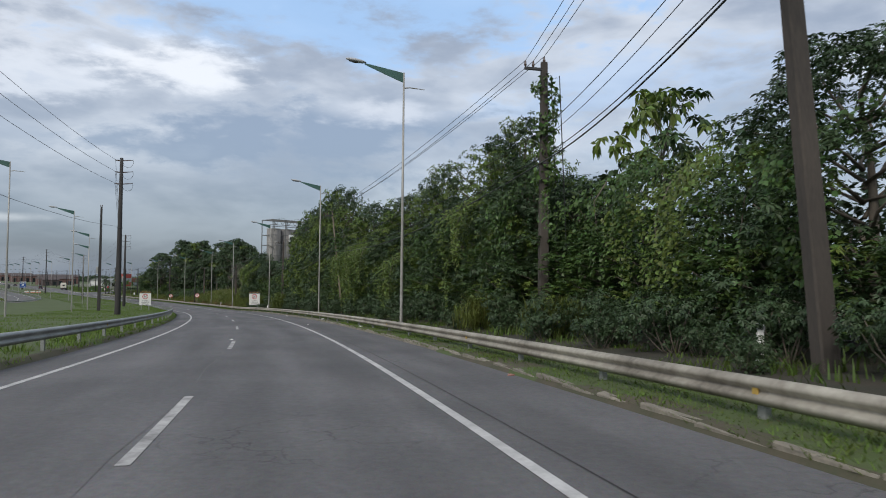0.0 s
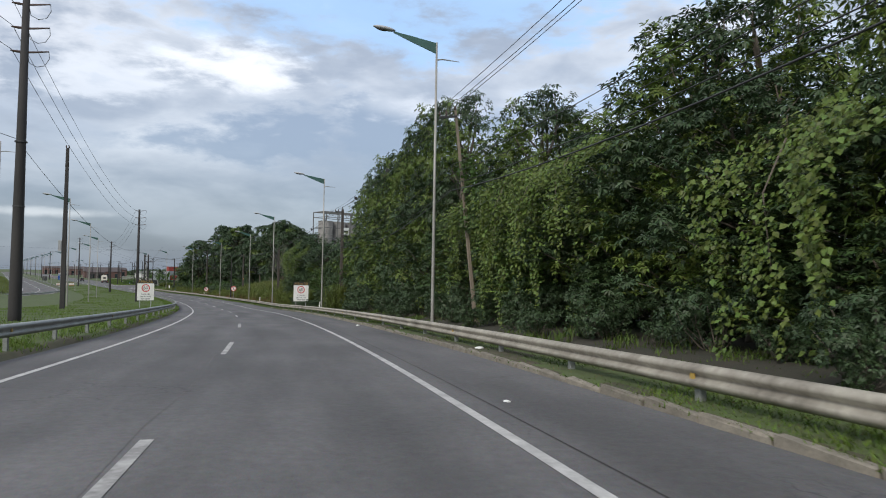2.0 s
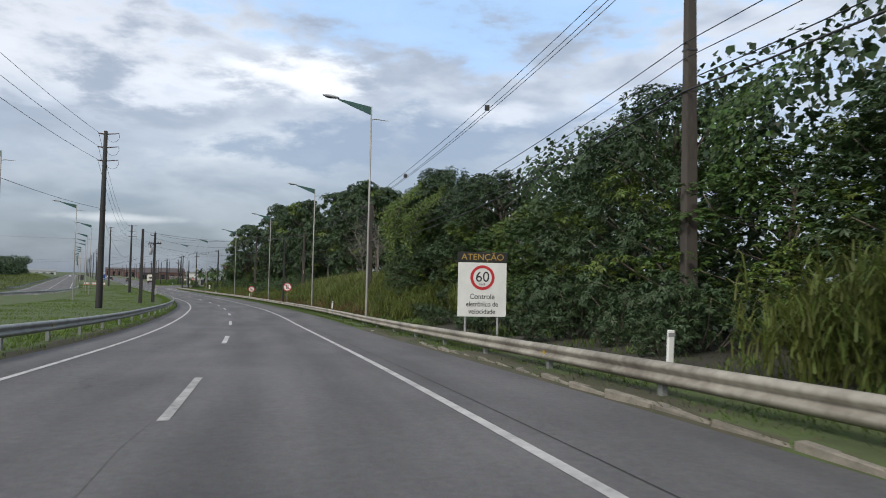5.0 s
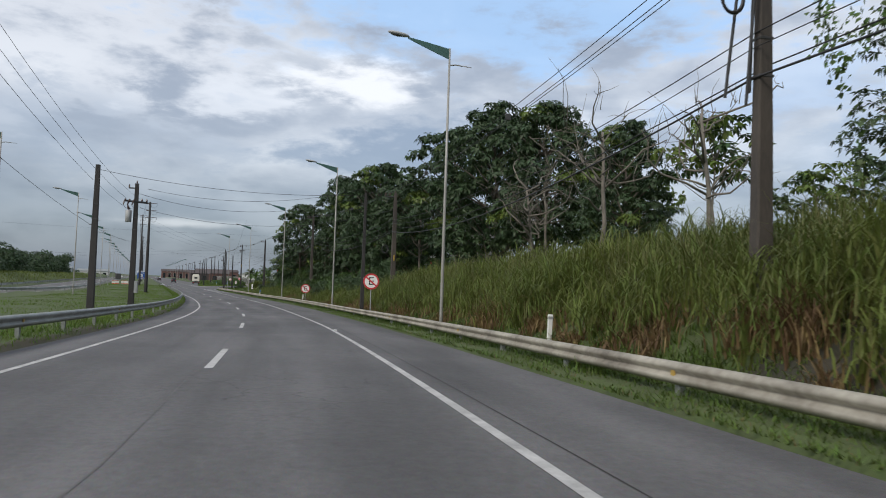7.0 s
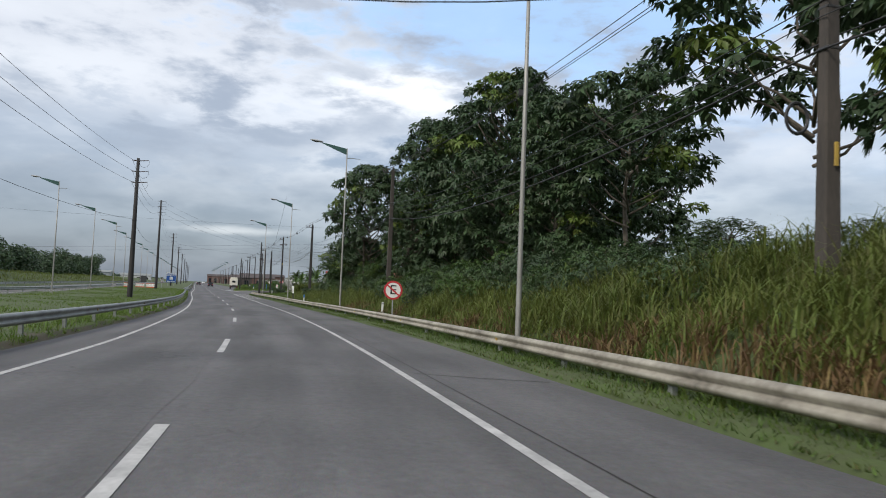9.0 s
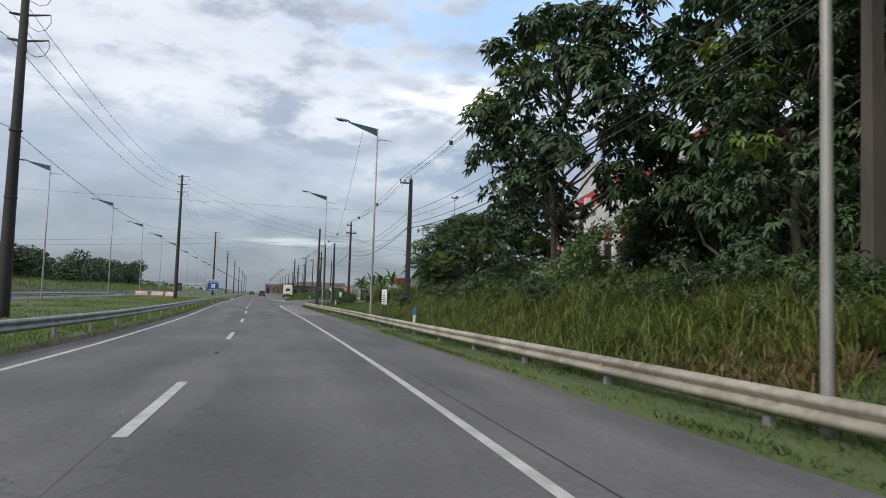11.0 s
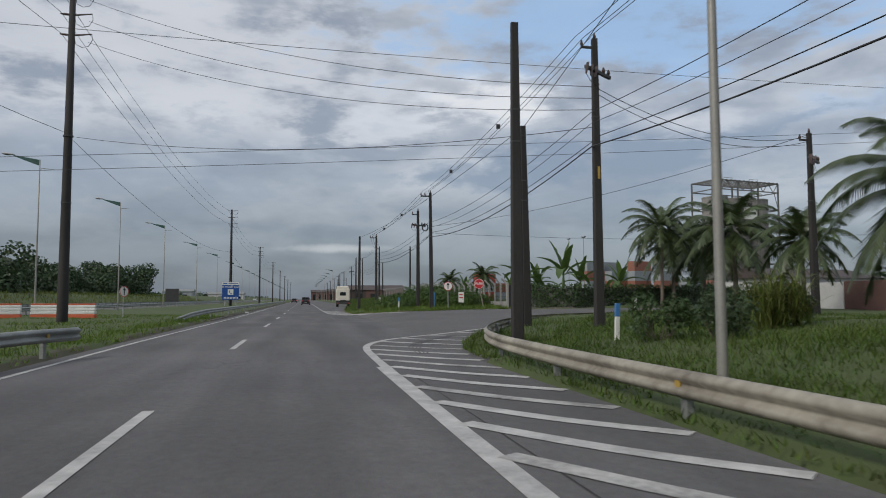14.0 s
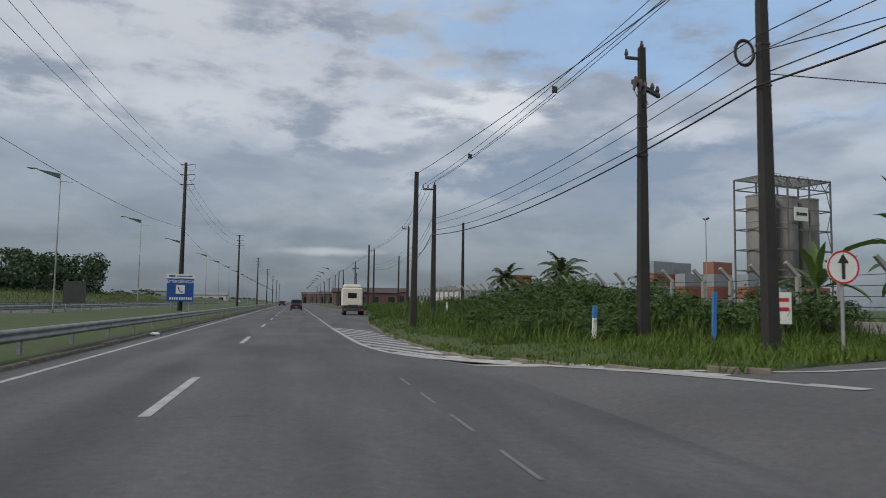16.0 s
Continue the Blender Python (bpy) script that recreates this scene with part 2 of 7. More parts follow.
M = {}
M["asphalt"] = asphalt_mat("asphalt", (0.154, 0.149, 0.149), (0.112, 0.109, 0.111))
M["asphalt_dark"] = mat("tyre_rubber_mark", (0.075, 0.073, 0.073), (0.13, 0.127, 0.125), rough=0.8, scale=2.0, fine=30, bump=0.1)
M["asphalt_old"] = asphalt_mat("asphalt_old", (0.160, 0.155, 0.153), (0.112, 0.108, 0.106))
M["paint"] = mat("road_paint", (0.54, 0.53, 0.51), (0.30, 0.295, 0.285), rough=0.75, scale=2.2, fine=17, bump=0.1)
M["paint_worn"] = mat("worn_road_paint", (0.50, 0.49, 0.47), (0.15, 0.145, 0.14), rough=0.8, scale=1.7, fine=13, bump=0.1)
M["paint_faint"] = mat("faint_road_paint", (0.225, 0.22, 0.212), (0.14, 0.137, 0.135), rough=0.8, scale=3.0, fine=13, bump=0.1)
M["grass_ground"] = mat("grass_ground", (0.066, 0.100, 0.024), (0.058, 0.068, 0.026), rough=0.95, scale=2.3, fine=22, bump=0.6)
M["litter_floor"] = mat("leaf_litter", (0.045, 0.036, 0.024), (0.026, 0.029, 0.017), rough=0.95, scale=1.5, fine=18, bump=0.6)
M["soil"] = mat("verge_soil", (0.080, 0.064, 0.043), (0.045, 0.052, 0.024), rough=0.95, scale=1.2, fine=20, bump=0.5)
M["kerb"] = mat("kerb_concrete", (0.27, 0.24, 0.19), (0.12, 0.108, 0.085), rough=0.9, scale=2.5, fine=30, bump=0.4, spread=0.15)
M["galv"] = mat("galvanised_steel", (0.46, 0.425, 0.35), (0.16, 0.14, 0.11), rough=0.65, scale=0.8, fine=7, bump=0.05, metal=0.25)
M["galv_grey"] = mat("galvanised_grey", (0.33, 0.345, 0.33), (0.17, 0.178, 0.165), rough=0.5, scale=1.5, fine=25, bump=0.05, metal=0.35)
M["lamp_steel"] = mat("lamp_pole_steel", (0.34, 0.335, 0.31), (0.25, 0.24, 0.215), rough=0.5, scale=1.0, fine=20, bump=0.03, metal=0.3)
M["lamp_green"] = mat("green_lamp_plate", (0.045, 0.115, 0.095), (0.035, 0.085, 0.072), rough=0.45, scale=2, fine=20, bump=0.02)
M["lamp_head"] = mat("lamp_head_grey", (0.42, 0.43, 0.44), (0.33, 0.34, 0.35), rough=0.4, scale=4, fine=30, bump=0.02)
M["lamp_glass"] = mat("lamp_lens", (0.10, 0.10, 0.10), (0.07, 0.07, 0.07), rough=0.15, bump=0)
M["pole"] = mat("pole_concrete", (0.076, 0.064, 0.053), (0.035, 0.031, 0.028), rough=0.9, scale=1.6, fine=22, bump=0.3, stretch=(1, 1, 0.25), spread=0.12)
M["pole_pale"] = mat("pole_pale", (0.27, 0.225, 0.17), (0.16, 0.13, 0.10), rough=0.9, scale=1.6, fine=22, bump=0.3, stretch=(1, 1, 0.25))
# dark pole tone taken near black, with the poles' backlit shade in it
M["pole_dark"] = mat("pole_dark", (0.040, 0.037, 0.035), (0.022, 0.021, 0.021), rough=0.85, scale=1.6, fine=22, bump=0.25, stretch=(1, 1, 0.25), spread=0.12)
M["iron"] = mat("dark_iron", (0.05, 0.05, 0.052), (0.035, 0.034, 0.033), rough=0.6, bump=0.05)
M["wire"] = mat("cable_black", (0.030, 0.030, 0.032), (0.022, 0.022, 0.022), rough=0.6, bump=0)
M["porcelain"] = mat("insulator_brown", (0.09, 0.055, 0.045), (0.06, 0.04, 0.035), rough=0.25, bump=0)
M["grey_metal"] = mat("grey_metal", (0.38, 0.39, 0.39), (0.28, 0.28, 0.28), rough=0.5, metal=0.2, bump=0.04)
M["white"] = mat("white_sign", (0.78, 0.78, 0.75), (0.66, 0.66, 0.62), rough=0.5, scale=2, fine=20, bump=0.01)
M["black"] = mat("black_sign", (0.02, 0.02, 0.02), (0.03, 0.03, 0.03), rough=0.5, bump=0)
M["red"] = mat("red_sign", (0.55, 0.035, 0.045), (0.42, 0.03, 0.035), rough=0.45, bump=0)
M["blue"] = mat("blue_sign", (0.015, 0.085, 0.33), (0.012, 0.065, 0.26), rough=0.45, bump=0)
M["bluepost"] = mat("blue_post", (0.06, 0.22, 0.50), (0.05, 0.16, 0.38), rough=0.6, bump=0.05)
M["yellow"] = mat("yellow_paint", (0.50, 0.33, 0.06), (0.36, 0.24, 0.06), rough=0.5, bump=0.02)
M["orange"] = mat("orange_plastic", (0.62, 0.13, 0.05), (0.50, 0.11, 0.05), rough=0.55, bump=0.04)
M["wallred"] = mat("red_wall_paint", (0.48, 0.035, 0.045), (0.36, 0.03, 0.038), rough=0.7, scale=0.6, fine=8, bump=0.05)
M["brickwhite"] = mat("painted_brick", (0.60, 0.60, 0.60), (0.44, 0.44, 0.435), rough=0.85, scale=0.8, fine=12, bump=0.15)
M["concrete"] = mat("concrete", (0.36, 0.35, 0.33), (0.22, 0.21, 0.20), rough=0.9, scale=0.7, fine=14, bump=0.2)
M["frame_steel"] = mat("frame_steel", (0.17, 0.17, 0.165), (0.10, 0.10, 0.10), rough=0.7, bump=0.05)
M["silo"] = mat("silo_concrete", (0.25, 0.24, 0.225), (0.15, 0.145, 0.138), rough=0.9, scale=0.12, fine=2.0, bump=0.1, stretch=(1, 1, 0.2))
M["brickwall"] = mat("brick_wall", (0.15, 0.080, 0.068), (0.10, 0.060, 0.052), rough=0.9, scale=0.7, fine=10, bump=0.2)
M["roofdark"] = mat("dark_roof", (0.085, 0.062, 0.058), (0.055, 0.045, 0.043), rough=0.8, scale=0.3, fine=4, bump=0.1)
M["glass"] = mat("dark_glass", (0.02, 0.025, 0.03), (0.015, 0.02, 0.022), rough=0.08, bump=0, spec=0.8)
M["rubber"] = mat("rubber", (0.02, 0.02, 0.02), (0.03, 0.03, 0.03), rough=0.85, bump=0.05)
for nm, c in (("cont_red", (0.36, 0.06, 0.045)), ("cont_grey", (0.30, 0.33, 0.35)), ("cont_rust", (0.30, 0.13, 0.09)), ("car_black", (0.02, 0.02, 0.023)), ("car_white", (0.72, 0.72, 0.71)), ("car_silver", (0.38, 0.39, 0.40)), ("cream", (0.72, 0.68, 0.58))):
    M[nm] = mat(nm, c, tuple(0.8 * x for x in c), rough=0.45, scale=0.8, fine=10, bump=0.03)
M["bark"] = mat("bark", (0.17, 0.145, 0.115), (0.085, 0.072, 0.058), rough=0.95, scale=3, fine=30, bump=0.5, stretch=(1, 1, 0.3))
M["bark_pale"] = mat("pale_bark", (0.19, 0.17, 0.14), (0.11, 0.098, 0.08), rough=0.9, scale=3, fine=30, bump=0.3)
M["leaf_vine"] = mat("vine_leaves", (0.080, 0.140, 0.030), (0.045, 0.088, 0.023), rough=0.5, scale=0.25, fine=2.5, bump=0, island=0.34, spec=0.4, trans=0.22)
M["leaf_dark"] = mat("dark_leaves", (0.056, 0.092, 0.036), (0.033, 0.061, 0.028), rough=0.5, scale=0.25, fine=2.5, bump=0, island=0.30, spec=0.38, trans=0.18)
M["leaf_bright"] = mat("bright_leaves", (0.142, 0.196, 0.037), (0.088, 0.138, 0.030), rough=0.5, scale=0.25, fine=2.5, bump=0, island=0.32, spec=0.4, trans=0.25)
M["leaf_mango"] = mat("mango_leaves", (0.058, 0.098, 0.030), (0.036, 0.068, 0.024), rough=0.5, scale=0.3, fine=2.5, bump=0, island=0.30, spec=0.38, trans=0.18)
M["cane"] = mat("tall_grass", (0.160, 0.190, 0.046), (0.095, 0.128, 0.032), rough=0.6, scale=0.3, fine=3, bump=0, island=0.36, spec=0.3, trans=0.4)
M["cane_head"] = mat("grass_heads", (0.215, 0.215, 0.092), (0.150, 0.165, 0.060), rough=0.7, scale=0.4, fine=3, bump=0, island=0.3, spec=0.3, trans=0.3)
M["cane_dry"] = mat("dry_grass", (0.205, 0.140, 0.062), (0.115, 0.078, 0.038), rough=0.7, scale=0.4, fine=3, bump=0, island=0.34, spec=0.3, trans=0.25)
M["grass"] = mat("short_grass", (0.100, 0.150, 0.028), (0.062, 0.105, 0.021), rough=0.6, scale=0.3, fine=3, bump=0, island=0.34, spec=0.3, trans=0.3)
M["palm"] = mat("palm_leaf", (0.070, 0.098, 0.034), (0.042, 0.064, 0.024), rough=0.42, scale=0.5, fine=4, bump=0, island=0.30, spec=0.5, trans=0.2)
M["banana"] = mat("banana_leaf", (0.105, 0.170, 0.040), (0.065, 0.115, 0.030), rough=0.42, scale=0.6, fine=5, bump=0.05, spec=0.45, trans=0.3)
M["lawn"] = mat("lawn_grass", (0.125, 0.190, 0.030), (0.086, 0.145, 0.024), rough=0.6, scale=0.3, fine=3, bump=0, island=0.32, spec=0.3, trans=0.3)

# ---- the road's plan: heading and height along it ----
HEAD_S = np.array([-120, 0, 40, 80, 120, 160, 200, 240, 270, 300, 9000.0])
HEAD_D = np.radians([-1.9, 11.95, 16.56, 21.23, 24.48, 28.11, 32.23, 35.47, 36.82, 36.29, 36.29])
RISE_S = np.array([-120, -30, 0, 30, 60, 90, 120, 150, 180, 210, 240, 300, 9000.0])
RISE_Z = np.array([9.7, 6.83, 5.87, 4.84, 3.85, 2.86, 1.76, 1.09, 0.49, 0.20, -0.05, -0.02, 0.0])
QS = np.arange(-120, 2600, 0.25)
QH = np.interp(QS, HEAD_S, HEAD_D)
QX, QY = np.cumsum(-np.sin(QH) * 0.25), np.cumsum(np.cos(QH) * 0.25)
i0 = int(np.searchsorted(QS, 0))
QX, QY = QX - QX[i0], QY - QY[i0]
QZ = np.interp(QS, RISE_S, RISE_Z)
QZ = np.convolve(np.pad(QZ, 40, mode="edge"), np.ones(81) / 81, mode="valid")


def zr(s):
    return np.interp(s, QS, QZ)


def plan(s, n):
    """World x, y of a place s metres along the road and n metres to its right."""
    h = np.interp(s, QS, QH)
    return np.interp(s, QS, QX) + n * np.cos(h), np.interp(s, QS, QY) + n * np.sin(h)


S0 = 300.0
H0 = float(np.interp(S0, QS, QH))
X0, Y0 = (float(v) for v in plan(S0, 0.0))


def straight(u, m):
    """The same for the far carriageway, which runs straight: u along, m to the right."""
    return X0 - np.sin(H0) * (u - S0) + m * np.cos(H0), Y0 + np.cos(H0) * (u - S0) + m * np.sin(H0)


def curve_of(pairs):
    a = np.array(pairs, float)
    return lambda s: np.interp(s, a[:, 0], a[:, 1])


KERB = curve_of([(-60, 4.4), (10, 4.45), (60, 4.6), (160, 4.8), (190, 4.9), (232, 4.3), (262, 4.1), (292, 3.95)])
EDGE_R = curve_of([(-60, 2.0), (0, 2.05), (60, 2.25), (90, 2.38), (130, 2.12), (160, 2.32), (185, 2.25), (230, 1.9), (270, 1.67), (292, 1.55), (297, 1.85)])
EDGE_L = curve_of([(-60, -4.5), (0, -4.5), (100, -4.25), (150, -4.35), (190, -4.15), (240, -5.0), (300, -5.15), (330, -4.8), (400, -4.85), (900, -4.9)])
LANE = curve_of([(-60, -1.4), (0, -1.38), (52, -1.3), (90, -1.1), (130, -1.3), (175, -1.12), (240, -1.75), (300, -1.85), (340, -1.68), (900, -1.7)])
RAIL_R = curve_of([(-60, 5.2), (0, 5.2), (60, 5.05), (110, 5.2), (160, 5.5), (185, 5.6), (230, 5.1), (255, 4.75), (275, 4.3), (286, 4.1), (292, 4.5)])
FAR_SIDE = curve_of([(329, 6.5), (331, 5.1), (334.8, 4.3), (345, 4.0), (364, 4.9), (380, 6.9), (420, 9.5), (470, 9.0), (900, 9.0)])  # right edge beyond the junction
NEAR_SIDE = [(292, 4.0), (294.1, 4.2), (296.4, 4.7), (301.1, 6.4), (308.6, 11.0), (313, 17.0), (317, 24.0), (321, 34.0), (334, 60.0)]
FAR_MOUTH = [(334.5, 4.2), (330.0, 5.0), (326.2, 7.0), (327.2, 9.5), (328.3, 12.8), (326.0, 16.5), (325, 20.0), (327, 27.0), (331, 34.0), (346, 60.0)]
NS, FM = np.array(NEAR_SIDE), np.array(FAR_MOUTH)


def paved(s, n):
    """True where main road, side road or the lay-by beyond is asphalt."""
    main = (n > -5.6) & (n < KERB(s)) & (s < 298)
    past = (n > -5.6) & (n < np.where(s < 331, 4.5, FAR_SIDE(s))) & (s >= 298)
    lo = np.interp(n, NS[:, 1], NS[:, 0])
    hi = np.interp(n, FM[:, 1], FM[:, 0])
    side = (n >= 3.5) & (n < 60) & (s > lo) & (s < hi)
    return main | past | side


def rise(s, n):
    """The mouth of the side road climbs towards its far corner."""
    return np.interp(s, [302, 322, 338, 352], [0, 1, 1, 0]) * np.interp(n, [4.2, 5.0, 7.0, 14.0, 20.0], [0, 0.22, 0.40, 0.52, 0.58])


def lift(s, n):
    """Height of the unpaved ground over the road at the same s."""
    r = np.interp(n, [4.0, 4.8, 5.8, 8.0, 14.0, 40.0, 90.0], [0.09, 0.10, 0.12, 0.30, 0.55, 0.6, 0.6])
    bank = np.interp(s, [118, 136, 176, 188, 212, 245, 262, 285, 296], [0, 1, 1, 0.75, 0.62, 0.55, 0.35, 0.2, 0.0]) * np.interp(n, [6.2, 9.0, 14.0, 20.0, 40.0], [0, 1.15, 2.0, 2.2, 1.2])
    l = np.interp(-n, [5.0, 6.2, 9.0, 16.0, 31.0, 38.0, 60.0, 90.0], [0.05, 0.12, 0.25, 0.30, 0.35, 2.2, 3.2, 3.2])
    r = r + 0.28 * np.interp(s, [338, 352, 420, 470], [0, 1, 1, 0]) * np.interp(n, [4.5, 7.5], [0, 1])
    r = np.where((s > 302) & (s < 352), np.maximum(r, rise(s, n) + 0.07), r)
    return np.where(n > 0, r + bank, l)


def turn_of(s):
    return math.degrees(float(np.interp(s, QS, QH)))


def spot(s, n, z=0.0, turn=0.0, tilt=0.0):
    """A pose on the road's plan: x to the right of the road, y along it."""
    x, y = plan(s, n)
    return pose(float(x), float(y), float(zr(s)) + z, tilt, 0, turn_of(s) + turn)


def ground(s, n):
    return float(lift(np.array(float(s)), np.array(float(n))))


def onland(s, n, z=0.0, turn=0.0):
    return spot(s, n, ground(s, n) + z, turn)


# ---- mesh helpers ----


def smesh(name, verts, faces, material, smooth=False, uv=None):
    me = bpy.data.meshes.new(name)
    v = np.asarray(verts, dtype=np.float32)
    if isinstance(faces, np.ndarray):
        k = faces.shape[1]
        me.vertices.add(len(v))
        me.vertices.foreach_set("co", v.ravel())
        me.loops.add(faces.size)
        me.loops.foreach_set("vertex_index", faces.astype(np.int32).ravel())
        me.polygons.add(len(faces))
        me.polygons.foreach_set("loop_start", np.arange(0, faces.size, k, dtype=np.int32))
        me.update(calc_edges=True)
        me.validate()
    else:
        me.from_pydata(v.tolist(), [], faces)
    if uv is not None:
        lay = me.uv_layers.new(name="UVMap")
        idx = np.zeros(len(me.loops), dtype=np.int32)
        me.loops.foreach_get("vertex_index", idx)
        lay.data.foreach_set("uv", np.asarray(uv, dtype=np.float32)[idx].ravel())
    if smooth:
        me.polygons.foreach_set("use_smooth", np.ones(len(me.polygons), dtype=bool))
    if material is not None:
        me.materials.append(material)
    me.update()
    return me


def bmmesh(name, bm, material, smooth=False):
    bmesh.ops.recalc_face_normals(bm, faces=bm.faces)
    me = bpy.data.meshes.new(name)
    bm.to_mesh(me)
    bm.free()
    if smooth:
        for p in me.polygons:
            p.use_smooth = True
    me.materials.append(material)
    return me


def part(name, bm, material, parent=None, label="", smooth=False, at=None):
    """One mesh object under a thing or a part, from a bmesh or a mesh."""
    me = bm if isinstance(bm, bpy.types.Mesh) else bmmesh(name, bm, material, smooth)
    ob = new(name, me)
    ob.parent = parent
    if at is not None:
        ob.matrix_local = at
    if label:
        ob["label"] = label
    return ob


def thing(name, label, category, group="", kind="", m=None):
    ob = new(name)
    ob.empty_display_size = 0.2
    if m is not None:
        ob.matrix_world = m
    return tagged(ob, label, category, group, kind)


def box(bm, x0, x1, y0, y1, z0, z1, bev=0.0):
    g = bmesh.ops.create_cube(bm, size=1.0, matrix=Matrix.Translation(((x0 + x1) / 2, (y0 + y1) / 2, (z0 + z1) / 2)) @ Matrix.Diagonal((x1 - x0, y1 - y0, z1 - z0, 1)))
    if bev:
        es = list({e for v in g["verts"] for e in v.link_edges})
        bmesh.ops.bevel(bm, geom=es, offset=bev, segments=1, affect="EDGES")
    return bm


def bx(*a, bev=0.0):
    return box(bmesh.new(), *a, bev=bev)


def tube(bm, pts, radii, sides=8):
    """A tapered tube through points."""
    rings = []
    n = len(pts)
    pts = [Vector(p) for p in pts]
    for i, p in enumerate(pts):
        d = (pts[min(i + 1, n - 1)] - pts[max(i - 1, 0)]).normalized()
        a = d.orthogonal().normalized() if i == 0 else (rings_a - d * rings_a.dot(d)).normalized()
        rings_a = a
        b = d.cross(a)
        rings.append([bm.verts.new(p + (a * math.cos(2 * math.pi * k / sides) + b * math.sin(2 * math.pi * k / sides)) * radii[i]) for k in range(sides)])
    for r0, r1 in zip(rings, rings[1:]):
        for k in range(sides):
            bm.faces.new((r0[k], r0[(k + 1) % sides], r1[(k + 1) % sides], r1[k]))
    bm.faces.new(rings[0][::-1])
    bm.faces.new(rings[-1])
    return bm


def tb(pts, radii, sides=8):
    return tube(bmesh.new(), pts, radii, sides)


def disc(bm, r, y0, y1, cx=0.0, cz=0.0, seg=28, spin=0.0):
    """A plate facing -y: a regular outline of seg corners, from y0 to y1."""
    rings = [[bm.verts.new((cx + r * math.cos(spin + 2 * math.pi * k / seg), y, cz + r * math.sin(spin + 2 * math.pi * k / seg))) for k in range(seg)] for y in (y0, y1)]
    for k in range(seg):
        bm.faces.new((rings[0][k], rings[0][(k + 1) % seg], rings[1][(k + 1) % seg], rings[1][k]))
    bm.faces.new(rings[0])
    bm.faces.new(rings[1][::-1])
    return bm


def ring(bm, r0, r1, y, cx=0.0, cz=0.0, seg=32, depth=0.004):
    for k in range(seg):
        a, b = 2 * math.pi * k / seg, 2 * math.pi * (k + 1) / seg
        q = [(cx + r * math.cos(t), y, cz + r * math.sin(t)) for r, t in ((r0, a), (r1, a), (r1, b), (r0, b))]
        bm.faces.new([bm.verts.new(p) for p in q])
    bmesh.ops.remove_doubles(bm, verts=bm.verts, dist=1e-4)
    return bm


def words(text, height, material, x=0.0, z=0.0, y=-0.02, squeeze=1.0):
    """A mesh of a line of text that faces -y, centred on x, z."""
    cu = bpy.data.curves.new("words", "FONT")
    cu.body, cu.size, cu.align_x, cu.align_y, cu.extrude = text, height * 1.38, "CENTER", "CENTER", 0.002
    ob = bpy.data.objects.new("words", cu)
    me = bpy.data.meshes.new_from_object(ob)
    bpy.data.objects.remove(ob)
    me.transform(Matrix.Translation((x, y, z)) @ Matrix.Rotation(radians(90), 4, "X") @ Matrix.Diagonal((squeeze, 1, 1, 1)))
    me.materials.clear()
    me.materials.append(material)
    return me


def ribbon(name, ss, n0, n1, z, material, fn=plan, zf=zr, cols=1):
    """A flat strip along the road between two offsets."""
    ss = np.asarray(ss, float)
    rows, uv = [], []
    for j in range(cols + 1):
        n = n0 + (n1 - n0) * j / cols
        x, y = fn(ss, n)
        rows.append(np.stack([x, y, zf(ss) + z], 1))
        uv.append(np.stack([n + 0 * ss, ss * 0.12], 1))
    v = np.concatenate(rows)
    k = len(ss)
    f = []
    for j in range(cols):
        a = np.arange(k - 1) + j * k
        f.append(np.stack([a, a + k, a + k + 1, a + 1], 1))
    return smesh(name, v, np.concatenate(f), material, uv=np.concatenate(uv))


# ---- ground, roads ----
gs = np.concatenate([np.arange(-90, 288, 1.5), np.arange(288, 362, 0.5), np.arange(362, 500, 3.0), np.arange(500, 1400, 25.0)])
gn = np.concatenate([np.arange(-90, -34, 4.0), np.arange(-34, -8, 1.5), np.arange(-8, -5, 0.2), np.array([-4.9, -2, 0, 2, 3.4]), np.arange(3.5, 16, 0.25), np.arange(16, 40, 1.0), np.arange(40, 91, 5.0)])
GS, GN = np.meshgrid(gs, gn, indexing="ij")
gx, gy = plan(GS, GN)
u_all = (gx - X0) * -np.sin(H0) + (gy - Y0) * np.cos(H0) + S0
m_all = (gx - X0) * np.cos(H0) + (gy - Y0) * np.sin(H0)
OPP0 = curve_of([(150, -62.0), (180, -43.0), (205, -29.5), (230, -23.5), (255, -20.8), (275, -20.0), (1400, -20.0)])
far_road = (u_all > 180) & (m_all > OPP0(u_all) - 10.4) & (m_all < OPP0(u_all) + 0.4)
near_paved = paved(GS, GN) | paved(GS + 0.5, GN) & (GS > 290) | paved(GS - 0.5, GN) & (GS > 290) | paved(GS, GN + 0.3) | paved(GS, GN - 0.3)
near_paved &= ~((GN > KERB(GS) + 0.02) & (GS < 291)) & ~(GN < -5.62)
gz = zr(GS) + np.where(near_paved, rise(GS, GN) - 0.14, lift(GS, GN))
gz = np.where(far_road & ~paved(GS, GN), np.minimum(gz, zr(u_all) + 0.10), gz)
gz = np.where(np.abs(GN) > 88, gz - 4.0, gz)
nzv = np.array([noise.noise((float(a) * 0.25, float(b) * 0.25, 0.0)) for a, b in zip(gx.ravel(), gy.ravel())]).reshape(gz.shape)
gz = gz + np.where(paved(GS, GN) | far_road, 0.0, nzv * np.interp(np.abs(GN), [4, 6, 12, 30], [0.01, 0.04, 0.12, 0.3]) * ~near_paved)
ni, nj = GS.shape
ids = np.arange(ni * nj).reshape(ni, nj)
